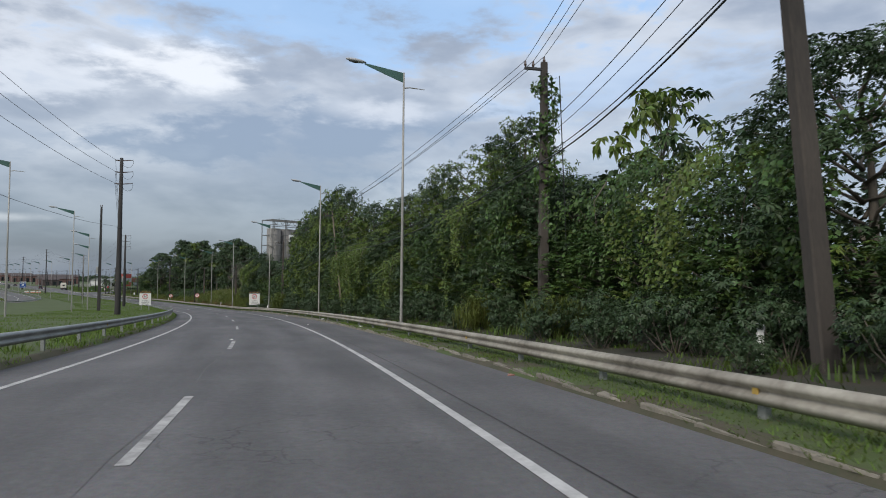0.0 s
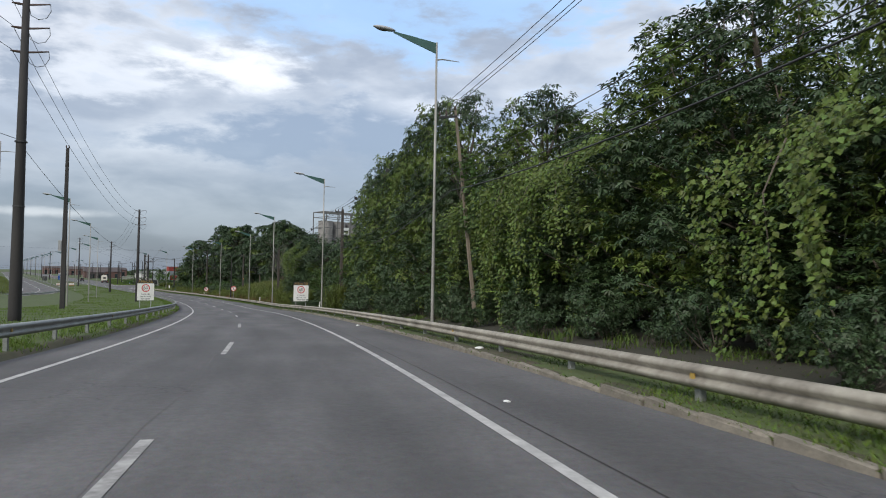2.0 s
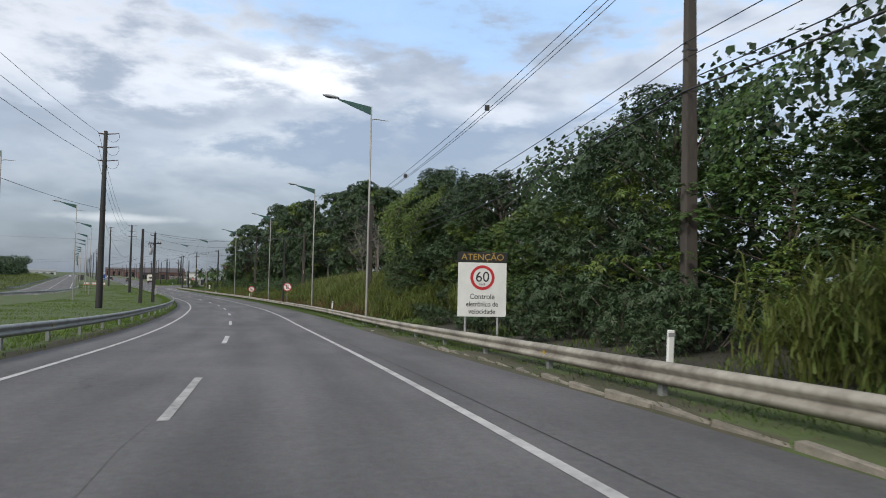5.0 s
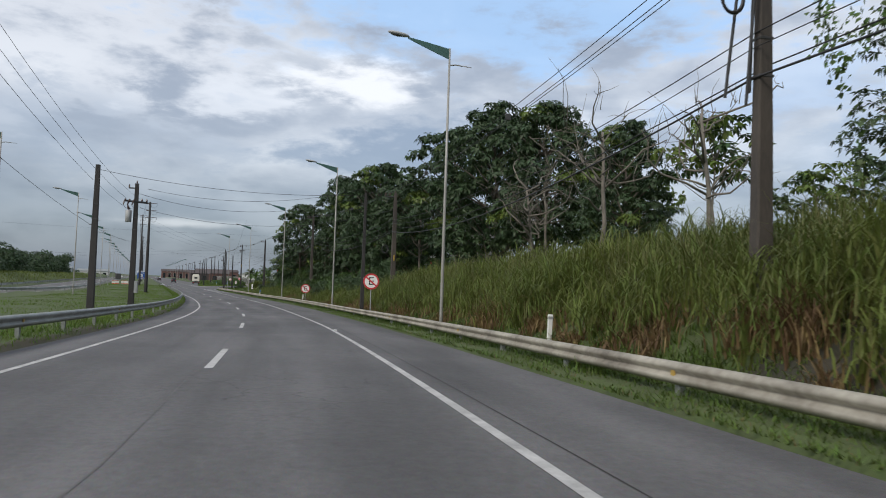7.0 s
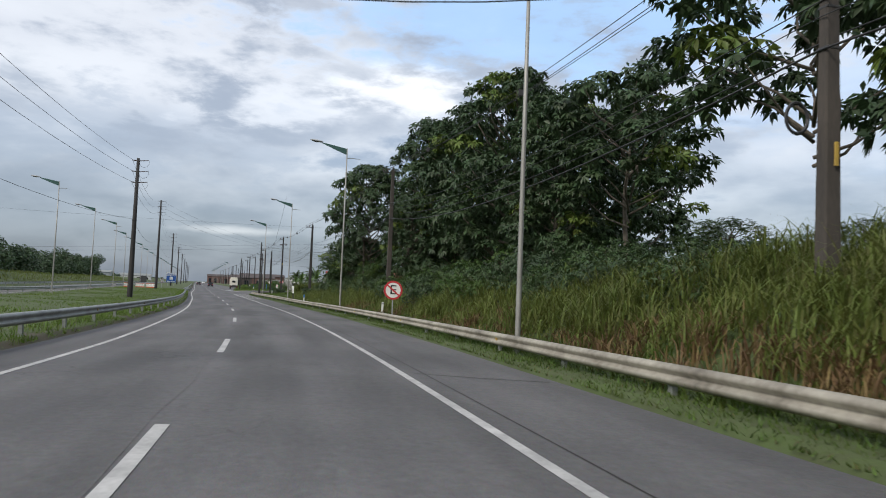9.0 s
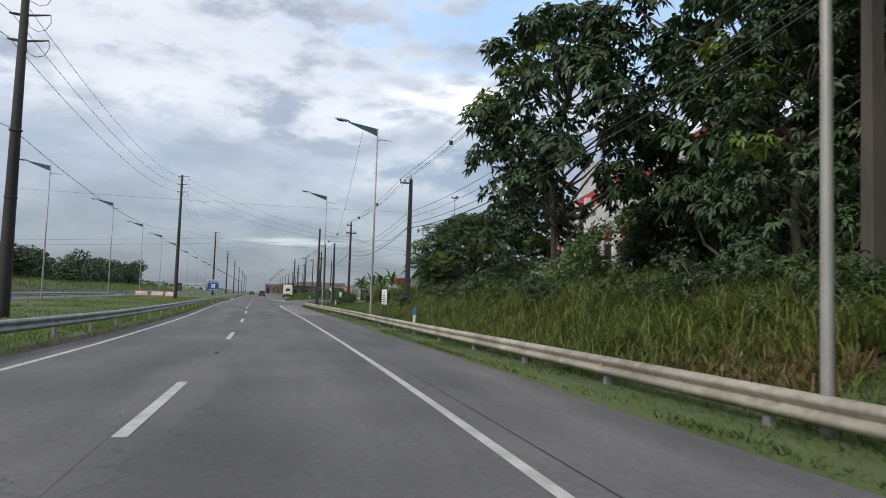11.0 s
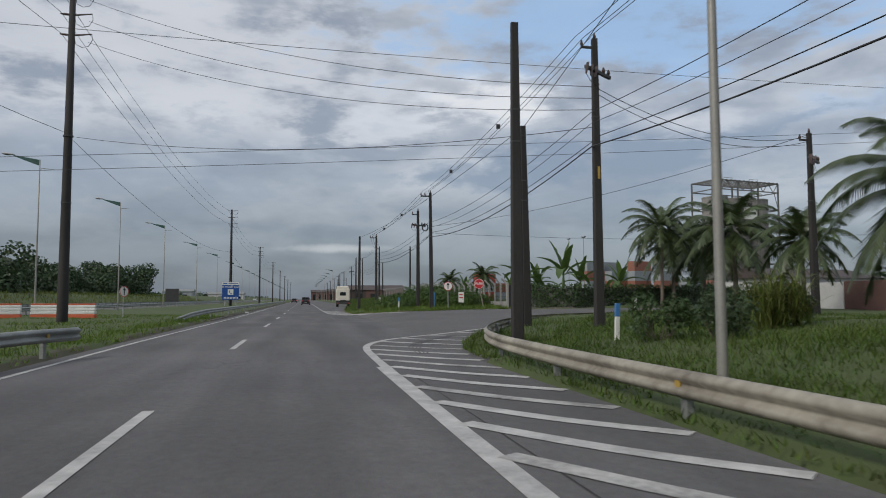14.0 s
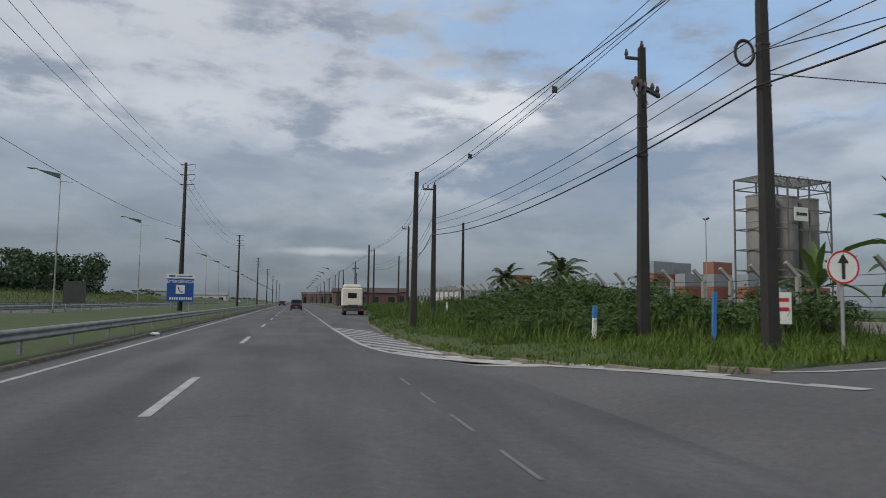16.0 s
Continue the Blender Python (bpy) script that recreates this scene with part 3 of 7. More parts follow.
gf = np.stack([ids[:-1, :-1].ravel(), ids[:-1, 1:].ravel(), ids[1:, 1:].ravel(), ids[1:, :-1].ravel()], 1)
gme = smesh("ground", np.stack([gx.ravel(), gy.ravel(), gz.ravel()], 1), gf, M["grass_ground"], smooth=True)
gme.materials.append(M["litter_floor"])
gme.materials.append(M["soil"])
fs, fn_ = (GS[:-1, :-1] + 0.5 * np.diff(GS, axis=0)[:, :-1]).ravel(), (GN[:-1, :-1] + 0.5 * np.diff(GN, axis=1)[:-1, :]).ravel()
rim = 0.35 + 0.3 * np.sin(fs * 0.9) + 0.3 * np.sin(fs * 0.37 + 1.0) + 0.15 * np.sin(fs * 2.3)
kind_ = np.where((fs < 140) & (fn_ > 6.3 + 0.3 * np.sin(fs * 0.6)) & (fn_ < 17.0 + 1.5 * np.sin(fs * 0.23) + 0.8 * np.sin(fs * 0.71)), 1, 0)
kind_ = np.where((fs < 300) & (fn_ > KERB(fs) - 0.1) & (fn_ < KERB(fs) + 0.1 + rim) & (fs < 122 + 6 * rim), 2, kind_)
kind_ = np.where((fn_ < -5.5) & (fn_ > -5.75 - 0.6 * rim), 2, kind_)
gme.polygons.foreach_set("material_index", kind_.astype(np.int32))
tagged(new("ground", gme), "grassy ground with bare soil edges beside the road", "ground", kind="structure")
tagged(new("ground_far", bmmesh("ground_far", bmesh.ops.create_grid(fg := bmesh.new(), x_segments=8, y_segments=8, size=4200) and fg, M["grass_ground"])), "low green land reaching the horizon", "ground", kind="structure").location = (-400, 600, -3.2)

rs = np.concatenate([np.arange(-90, 298.1, 1.0)])
me = ribbon("road", rs, -5.6, KERB(rs), 0.0, M["asphalt"], cols=6)
tagged(new("road", me), "worn grey asphalt carriageway curving downhill", "road", kind="structure")
rs2 = np.concatenate([np.arange(298, 480, 2.0), np.arange(480, 1400, 20.0)])
tagged(new("road_beyond", ribbon("road_beyond", rs2, -5.6, np.where(rs2 < 334, 4.3, FAR_SIDE(rs2)), 0.0, M["asphalt"], cols=5)), "straight grey asphalt carriageway past the junction", "road", kind="structure")
mouth = [(289.0, 3.2), (289.0, 4.35), (291.3, 4.4), (294.1, 4.75), (296.4, 5.3), (301.1, 7.0), (308.6, 11.7), (313, 17.7), (317, 24.7), (321, 34.7), (334, 60.0), (346, 60.0), (331, 34.0), (327, 27.0), (325, 20.0), (326.0, 16.5), (328.3, 12.8), (327.2, 9.5), (326.2, 7.0), (330.0, 5.0), (336, 4.2), (336, 3.2)]
near_e, far_e = np.array([p[::-1] for p in mouth[:11]]), np.array([p[::-1] for p in mouth[11:]][::-1])
mn = np.concatenate([np.arange(3.2, 8, 0.2), np.arange(8, 20, 0.5), np.arange(20, 60.1, 4.0)])
m0, m1 = np.interp(mn, near_e[:, 0], near_e[:, 1]), np.interp(mn, far_e[:, 0], far_e[:, 1])
mt_ = np.linspace(0, 1, 31)
MS, MN = m0[:, None] + (m1 - m0)[:, None] * mt_, mn[:, None] + 0 * mt_
mx, my = plan(MS, MN)
mi = np.arange(MS.size).reshape(MS.shape)
mf = np.stack([mi[:-1, :-1].ravel(), mi[:-1, 1:].ravel(), mi[1:, 1:].ravel(), mi[1:, :-1].ravel()], 1)
mz = zr(MS) + rise(MS, MN) - 0.004
tagged(new("side_road", smesh("side_road", np.stack([mx.ravel(), my.ravel(), mz.ravel()], 1), mf, M["asphalt_old"], smooth=True)), "old grey asphalt mouth of the side road", "road", kind="structure")
OPP = curve_of([(150, -62.0), (180, -43.0), (205, -29.5), (230, -23.5), (255, -20.8), (275, -20.0), (1400, -20.0)])
us = np.concatenate([np.arange(185, 480, 3.0), np.arange(480, 1300, 30.0)])
tagged(new("road_opposite", ribbon("road_opposite", us, OPP(us) - 10.0, OPP(us), 0.16, M["asphalt_old"], fn=straight, cols=3)), "pale asphalt of the opposite carriageway", "road", kind="structure")

# ---- markings ----


def line(name, ss, mid, width, material, label, fn=plan, z=0.006):
    tagged(new(name, ribbon(name, ss, mid - width / 2, mid + width / 2, z, material, fn=fn)), label, "road marking", kind="structure")


ls = np.arange(-60, 290.1, 1.0)
line("edge_line_right", ls, EDGE_R(ls), 0.135, M["paint"], "worn white edge line on asphalt")
ll = np.concatenate([np.arange(-60, 420, 1.5), np.arange(420, 1000, 10.0)])
line("edge_line_left", ll, EDGE_L(ll), 0.13, M["paint"], "white edge line beside the median")
for i, m0 in enumerate((-0.9, -5.0, -9.1)):
    line("opposite_edge_line", us, OPP(us) + m0, 0.15, M["paint"], "white edge line of the opposite carriageway", fn=straight, z=0.168)
DASH_K = np.array([-3, 0, 1, 2, 4, 5, 9, 10, 11, 12, 15, 16, 19, 20, 21, 22, 60])
DASH_S = np.array([-34.6, 11.2, 26.8, 42.2, 72.1, 88.2, 148.1, 163.6, 177.4, 191.2, 240.2, 254.3, 300.5, 316.2, 330.1, 345.6, 940.0])
for k in range(-3, 48):
    e = float(np.interp(k, DASH_K, DASH_S))
    ss = np.linspace(e - 4.6, e, 6)
    w = 0.15 if k > 6 else 0.13
    ob = new("lane_dash", ribbon("lane_dash", ss, LANE(ss) - w / 2, LANE(ss) + w / 2, 0.006, M["paint"] if k > 6 else M["paint_worn"]))
    tagged(ob, "white lane dash on asphalt" if k > 6 else "worn patched white lane dash", "road marking", "lane dashes", "structure")


def stroke(name, pts, width, material, label, z=0.007):
    """A painted stroke through points of the plan."""
    a = np.array(pts, float)
    d = np.gradient(a, axis=0)
    d /= np.linalg.norm(d, axis=1)[:, None]
    nrm = np.stack([d[:, 1], -d[:, 0]], 1) * width / 2
    v = []
    for q in (a + nrm, a - nrm):
        x, y = plan(q[:, 0], q[:, 1])
        v.append(np.stack([x, y, zr(q[:, 0]) + rise(q[:, 0], q[:, 1]) + z], 1))
    k = len(a)
    i = np.arange(k - 1)
    tagged(new(name, smesh(name, np.concatenate(v), np.stack([i, i + 1, i + 1 + k, i + k], 1), material)), label, "road marking", kind="structure")


def bend(pts, k=8):
    """Points of a smooth curve through the given ones."""
    a = np.array(pts, float)
    t = np.arange(len(a))
    q = np.linspace(0, len(a) - 1, (len(a) - 1) * k + 1)
    out = []
    for v in q:
        i = int(min(v, len(a) - 2))
        f = v - i
        p0, p1, p2, p3 = a[max(i - 1, 0)], a[i], a[i + 1], a[min(i + 2, len(a) - 1)]
        out.append(0.5 * (2 * p1 + (p2 - p0) * f + (2 * p0 - 5 * p1 + 4 * p2 - p3) * f * f + (3 * p1 - p0 - 3 * p2 + p3) * f ** 3))
    return np.array(out)


NOSE = bend([(268, 1.66), (280, 1.66), (290, 1.68), (293.0, 1.70), (295.0, 1.75), (296.6, 1.92), (298.2, 2.35), (300.0, 3.25), (302.1, 4.9), (305.3, 7.7), (309.4, 11.4)])
stroke("nose_line", NOSE[8:], 0.20, M["paint"], "white line curving round the hatched nose")
IN_S, IN_N = [268, 293, 295, 296.6, 298.2, 300, 302.1, 305.3, 309.4], [1.76, 1.8, 1.86, 2.04, 2.48, 3.4, 5.05, 7.85, 11.5]
OUT_S, OUT_N = [262, 290, 292, 294.2, 296.5, 298.4, 301.2, 306.7, 310], [3.85, 3.9, 3.98, 4.2, 4.75, 5.4, 6.55, 9.3, 11.4]
for j, s in enumerate(np.arange(295.0 - 1.65 * 17, 306.8, 1.65)):
    # stripes slant across the nose from its line to the grass
    n_in = float(np.interp(s, IN_S, IN_N))
    sl = float(np.interp(s, [270, 280, 293, 300], [1.55, 1.45, 1.12, 0.95]))
    n_out = n_in + 1.0
    for _ in range(8):
        n_out = float(np.interp(s - sl * (n_out - n_in), OUT_S, OUT_N))
    w = n_out - n_in
    if w > 0.3:
        stroke("hatch_stripe", bend([(s, n_in), (s - 0.58 * sl * w, n_in + 0.5 * w), (s - sl * w, n_out)], 4), 0.27, M["paint_worn"] if j % 3 == 0 else M["paint"], "white hatching stripe with tyre scuffs", 0.009)
NOSE2 = bend([(356.3, 2.1), (346.5, 2.2), (341.1, 2.3), (338.4, 2.5), (336.4, 2.82), (334.4, 3.5), (332.3, 4.25), (329.6, 5.1), (327.6, 6.2), (326.3, 7.8), (326.5, 10.2), (327.3, 12.9), (325.6, 16.3)])
stroke("nose_line", NOSE2, 0.18, M["paint"], "white line curving round the far hatched nose")
for s in np.arange(334.6, 356.5, 2.1):
    n_in = float(np.interp(s, [334.4, 336.4, 338.4, 341.1, 346.5, 356.3], [3.6, 2.95, 2.62, 2.42, 2.3, 2.2]))
    n_out = 4.4
    for _ in range(8):
        n_out = float(np.interp(s - 2.8 * (n_out - n_in), [326.7, 328.4, 330.6, 332.1, 334.6, 345, 361], [7.3, 6.3, 5.35, 4.65, 4.3, 3.95, 3.6]))
    if n_out - n_in > 0.25:
        stroke("hatch_stripe", [(s - 2.8 * (n_out - n_in) * t, n_in + (n_out - n_in) * t) for t in (0, 0.33, 0.67, 1)], 0.30, M["paint"], "white hatching stripe on asphalt", 0.009)
for s in np.arange(312.8, 330, 2.25):
    stroke("guide_dash", [(s, 2.05), (s + 1.2, 2.05)], 0.05, M["paint_faint"], "faint worn guide dash across the junction")
line("edge_line_far", np.arange(357, 480, 3.0), np.full(41, 2.1), 0.14, M["paint_worn"], "worn white edge line past the junction")
for k in range(4):
    stroke("tyre_scuff", bend([(293.2, 2.85 + 0.09 * k), (296.0, 3.05 + 0.10 * k), (298.6, 3.9 + 0.08 * k), (301.8, 5.6 + 0.06 * k)]), 0.035 + 0.01 * (k % 2), M["asphalt_dark"], "dark tyre scuff over the hatching", 0.012 + 0.001 * k)
# cold joint in the shoulder and dark seams
stroke("shoulder_seam", [(s, float(EDGE_R(s)) + 0.42) for s in np.arange(-20, 292, 4.0)], 0.022, M["pole_dark"], "dark joint between lane and shoulder", 0.004)
stroke("shoulder_seam", [(182.6, 2.5), (181.9, 3.6), (181.4, 4.7)], 0.05, M["rubber"], "dark crosswise crack in the shoulder", 0.004)
stroke("lane_seam", [(s, float(LANE(s)) - 0.12 + 0.06 * math.sin(s * 0.7)) for s in np.arange(-20, 250, 3.0)], 0.025, M["asphalt_old"], "tarred crack along the lane joint", 0.003)

# ---- kerbs ----
kerb_mesh = {}


def kerb_stone(L, hgt, seed):
    key = (round(L, 2), hgt, seed)
    if key not in kerb_mesh:
        r = random.Random(seed)
        bm = bx(-0.07, 0.07, -L / 2, L / 2, -0.16, hgt, bev=0.018)
        for v in bm.verts:
            v.co.x += r.uniform(-0.012, 0.012)
            v.co.z += r.uniform(-0.015, 0.012)
        kerb_mesh[key] = bmmesh("kerb_stone", bm, M["kerb"])
    return kerb_mesh[key]


def kerb_run(label, s0, s1, nf, step=1.25, hgt=0.11, seed=1, gaps=1e9):
    root = thing("kerb", label, "kerb", kind="structure")
    r = random.Random(seed)
    s = s0
    while s < s1:
        n = float(nf(s))
        if s > gaps:
            s += step
            continue
        ob = new("kerb_stone", kerb_stone(step - 0.03, hgt, r.randrange(6)))
        ob.parent = root
        sl = math.degrees(math.atan((float(nf(s + 1)) - n)))
        ob.matrix_world = spot(s, n + 0.07 + r.uniform(-0.015, 0.015), r.uniform(-0.03, 0.01), -sl + r.uniform(-0.8, 0.8))
        s += step
    return root


kerb_run("low worn concrete kerb half sunk in grass", 4, 290, KERB, gaps=112)
kerb_run("low concrete kerb of the median", 322, 440, lambda s: -5.62, step=2.0, seed=4)


def kerb_path(label, pts, seed):
    root = thing("kerb", label, "kerb", kind="structure")
    a = bend(pts, 24)
    L = np.concatenate([[0], np.cumsum(np.linalg.norm(np.diff(a, axis=0), axis=1))])
    r = random.Random(seed)
    for d in np.arange(0.5, L[-1] - 0.5, 1.0):
        p, q = (np.array([np.interp(d + e, L, a[:, k]) for k in (0, 1)]) for e in (0, 0.2))
        if r.random() < 0.35:
            continue
        ob = new("kerb_stone", kerb_stone(0.97, 0.11, r.randrange(6)))
        ob.parent = root
        ob.matrix_world = spot(p[0], p[1], float(rise(p[0], p[1])) - 0.035 + r.uniform(-0.02, 0.01), -math.degrees(math.atan2(q[1] - p[1], q[0] - p[0])))


kerb_path("pale kerb round the grass corner", [(327.2, 9.3), (326.4, 7.2), (330.0, 5.2), (336, 4.25), (345.2, 4.1), (364, 5.0), (378, 6.9)], 7)
kerb_path("pale kerb along the side road", [(327.4, 9.7), (328.5, 12.9), (327.2, 16.3), (326.3, 20.0), (328.2, 27.0), (332, 34.0)], 8)

# ---- guard rails ----
WAVE = [(0.0, 0.0), (0.035, 0.02), (0.08, 0.055), (0.08, 0.095), (0.02, 0.135), (0.02, 0.175), (0.08, 0.215), (0.08, 0.255), (0.035, 0.29), (0.0, 0.31)]


def guardrail(label, pts, ztop, side, material, fn=plan, zf=zr, post_step=4.0, group="guard rails", reflect=True, ends=(False, False)):
    """A wave-section beam on posts along plan points; side: +1 when its face looks to lower n."""
    a = np.array(pts, float)
    L = np.concatenate([[0], np.cumsum(np.linalg.norm(np.diff(a, axis=0), axis=1))])
    d = np.gradient(a, axis=0)
    d /= np.linalg.norm(d, axis=1)[:, None]
    nrm = np.stack([-d[:, 1], d[:, 0]], 1) * -side
    root = thing("guardrail", label, "guard rail", group)
    v = []
    drop = np.zeros(len(a))
    if ends[0]:
        drop += np.interp(L, [0, 5], [0.45, 0])
    if ends[1]:
        drop += np.interp(L, [L[-1] - 5, L[-1]], [0, 0.45])
    for off, z in WAVE:
        q = a + nrm * off
        x, y = fn(q[:, 0], q[:, 1])
        v.append(np.stack([x, y, zf(q[:, 0]) + ztop - 0.31 + z - drop], 1))
    k = len(a)
    f = [np.stack([np.arange(k - 1) + j * k, np.arange(k - 1) + j * k + 1, np.arange(k - 1) + (j + 1) * k + 1, np.arange(k - 1) + (j + 1) * k], 1) for j in range(len(WAVE) - 1)]
    me = smesh("beam", np.concatenate(v), np.concatenate(f), material)
    beam = part("beam", me, material, root)
    sol = beam.modifiers.new("solid", "SOLIDIFY")
    sol.thickness = 0.006
    pm = bmmesh("post", bx(-0.05, 0.05, -0.06, 0.06, -0.6, 0.0, bev=0.008), M["galv_grey"])
    rm = bmmesh("reflector", bx(-0.012, 0.012, -0.05, 0.05, -0.05, 0.05, bev=0.006), M["yellow"])
    c = 0
    for t in np.arange(1.0, L[-1], post_step):
        s, n = np.interp(t, L, a[:, 0]), np.interp(t, L, a[:, 1])
        dd = [np.interp(t, L, d[:, i]) for i in (0, 1)]
        nn_ = [np.interp(t, L, nrm[:, i]) for i in (0, 1)]
        for nm, mesh_, off, z in (("post", pm, -0.07, ztop - 0.06), ("reflector", rm, 0.045, ztop - 0.15)):
            if nm == "reflector" and (not reflect or c % 3):
                continue
            x, y = fn(s + nn_[0] * off, n + nn_[1] * off)
            ob = new(nm, mesh_)
            ob.parent = root
            hd = (turn_of(s) if fn is plan else math.degrees(H0)) - math.degrees(math.atan2(dd[1], dd[0]))
            ob.matrix_world = pose(float(x), float(y), float(zf(s)) + z - float(np.interp(t, L, drop)), 0, 0, hd)
        c += 1
    return root


r1 = [(s, float(RAIL_R(s))) for s in np.arange(-30, 286, 1.0)]
r2 = bend([(286, 4.1), (290.5, 4.25), (294, 4.85), (298, 6.1), (302, 7.7), (306, 9.9), (309.5, 12.8), (312, 16.5), (315, 24.0), (319, 36.0)], 10)
guardrail("pale dusty W-beam guard rail on grass verge", r1 + [tuple(p) for p in r2[1:]], 0.58, 1, M["galv"])
guardrail("grey W-beam guard rail along the median", [(s, -6.0) for s in np.arange(-20, 291, 1.5)] + [(292.5, -5.7), (294, -5.2)], 0.72, -1, M["galv_grey"])
guardrail("grey W-beam guard rail starting past the gap", [(317.5, -7.1), (319, -6.9), (321, -6.6)] + [(s, -6.15) for s in np.arange(324, 520, 2.0)], 0.72, -1, M["galv_grey"], ends=(True, False))
guardrail("grey guard rail of the opposite carriageway", [(u, float(OPP(u)) + 0.7) for u in np.arange(188, 316, 2.0)], 0.85, -1, M["galv_grey"], fn=straight, reflect=False)
guardrail("grey guard rail of the opposite carriageway", [(u, -19.3) for u in np.arange(322, 620, 4.0)], 0.85, -1, M["galv_grey"], fn=straight, reflect=False)
guardrail("grey guard rail on the far side of the opposite carriageway", [(u, float(OPP(u)) - 10.6) for u in np.arange(215, 620, 4.0)], 0.85, 1, M["galv_grey"], fn=straight, reflect=False)

# ---- street lamps ----


def street_lamp():
    root = thing("street_lamp", "tall tapered steel street lamp with green arm plate", "street lamp", "street lamps")
    part("pole", tb([(0, 0, -0.3), (0, 0, 0.4), (0, 0, 5.5), (0, 0, 11.45)], [0.082, 0.072, 0.058, 0.040], 10), M["lamp_steel"], root, smooth=True)
    part("base_plate", bx(-0.2, 0.2, -0.2, 0.2, -0.02, 0.04, bev=0.01), M["grey_metal"], root)
    # a tapering plate stands out over the road, the head at its tip
    bm = bmesh.new()
    prof = [(0.03, 10.98), (0.03, 11.42), (-1.0, 11.60), (-1.75, 11.72), (-1.75, 11.66), (-1.0, 11.36)]
    for y in (-0.02, 0.02):
        for x, z in prof:
            bm.verts.new((x, y, z))
    bm.verts.ensure_lookup_table()
    k = len(prof)
    bm.faces.new([bm.verts[i] for i in range(k)])
    bm.faces.new([bm.verts[i + k] for i in reversed(range(k))])
    for i in range(k):
        j = (i + 1) % k
        bm.faces.new((bm.verts[i], bm.verts[j], bm.verts[j + k], bm.verts[i + k]))
    part("arm_plate", bm, M["lamp_green"], root, "dark green tapering plate")
    bm = bmesh.new()
    bmesh.ops.create_uvsphere(bm, u_segments=12, v_segments=8, radius=1.0, matrix=pose(-2.12, 0, 11.80, 0, 7, 0) @ Matrix.Diagonal((0.46, 0.15, 0.085, 1)))
    head = part("lamp_head", bm, M["lamp_head"], root, smooth=True)
    bm = bmesh.new()
    bmesh.ops.create_uvsphere(bm, u_segments=10, v_segments=6, radius=1.0, matrix=pose(-2.2, 0, 11.765, 0, 7, 0) @ Matrix.Diagonal((0.27, 0.11, 0.07, 1)))
    lens = part("lens", bm, M["lamp_glass"], root, smooth=True)
    lens.parent = head
    part("spur", tb([(0.0, 0, 10.75), (0.25, 0, 10.80), (0.95, 0, 10.76)], [0.03, 0.028, 0.012], 6), M["lamp_steel"], root)
    return root


lamp0 = street_lamp()
RIGHT_LAMPS = [(30.2, 5.55), (61.8, 6.1), (95.6, 6.15), (126.6, 5.45), (157.4, 6.5), (186.3, 5.85), (218.3, 5.45), (253.2, 5.4), (284.2, 5.45)] + [(531 + 33 * k, 10.0) for k in range(11)]
lamp0.matrix_world = spot(*RIGHT_LAMPS[0], 0.05)
for s, n in RIGHT_LAMPS[1:]:
    copy_thing(lamp0, spot(s, n, 0.05))
LEFT_LAMPS = [(58.0, -16.8), (88.0, -16.3), (117.0, -16.5), (147.5, -17.1), (183.0, -16.9), (217.0, -17.2), (249.0, -18.2), (277.0, -18.2), (302.5, -17.9), (331.0, -18.8), (354.0, -18.8), (378.0, -18.8), (411.5, -19.3), (443.5, -19.4), (481.0, -19.3)] + [(508 + 30.0 * k, -19.3) for k in range(18)]
for s, n in LEFT_LAMPS:
    copy_thing(lamp0, spot(s, n, 0.05))

# ---- utility poles and wires ----


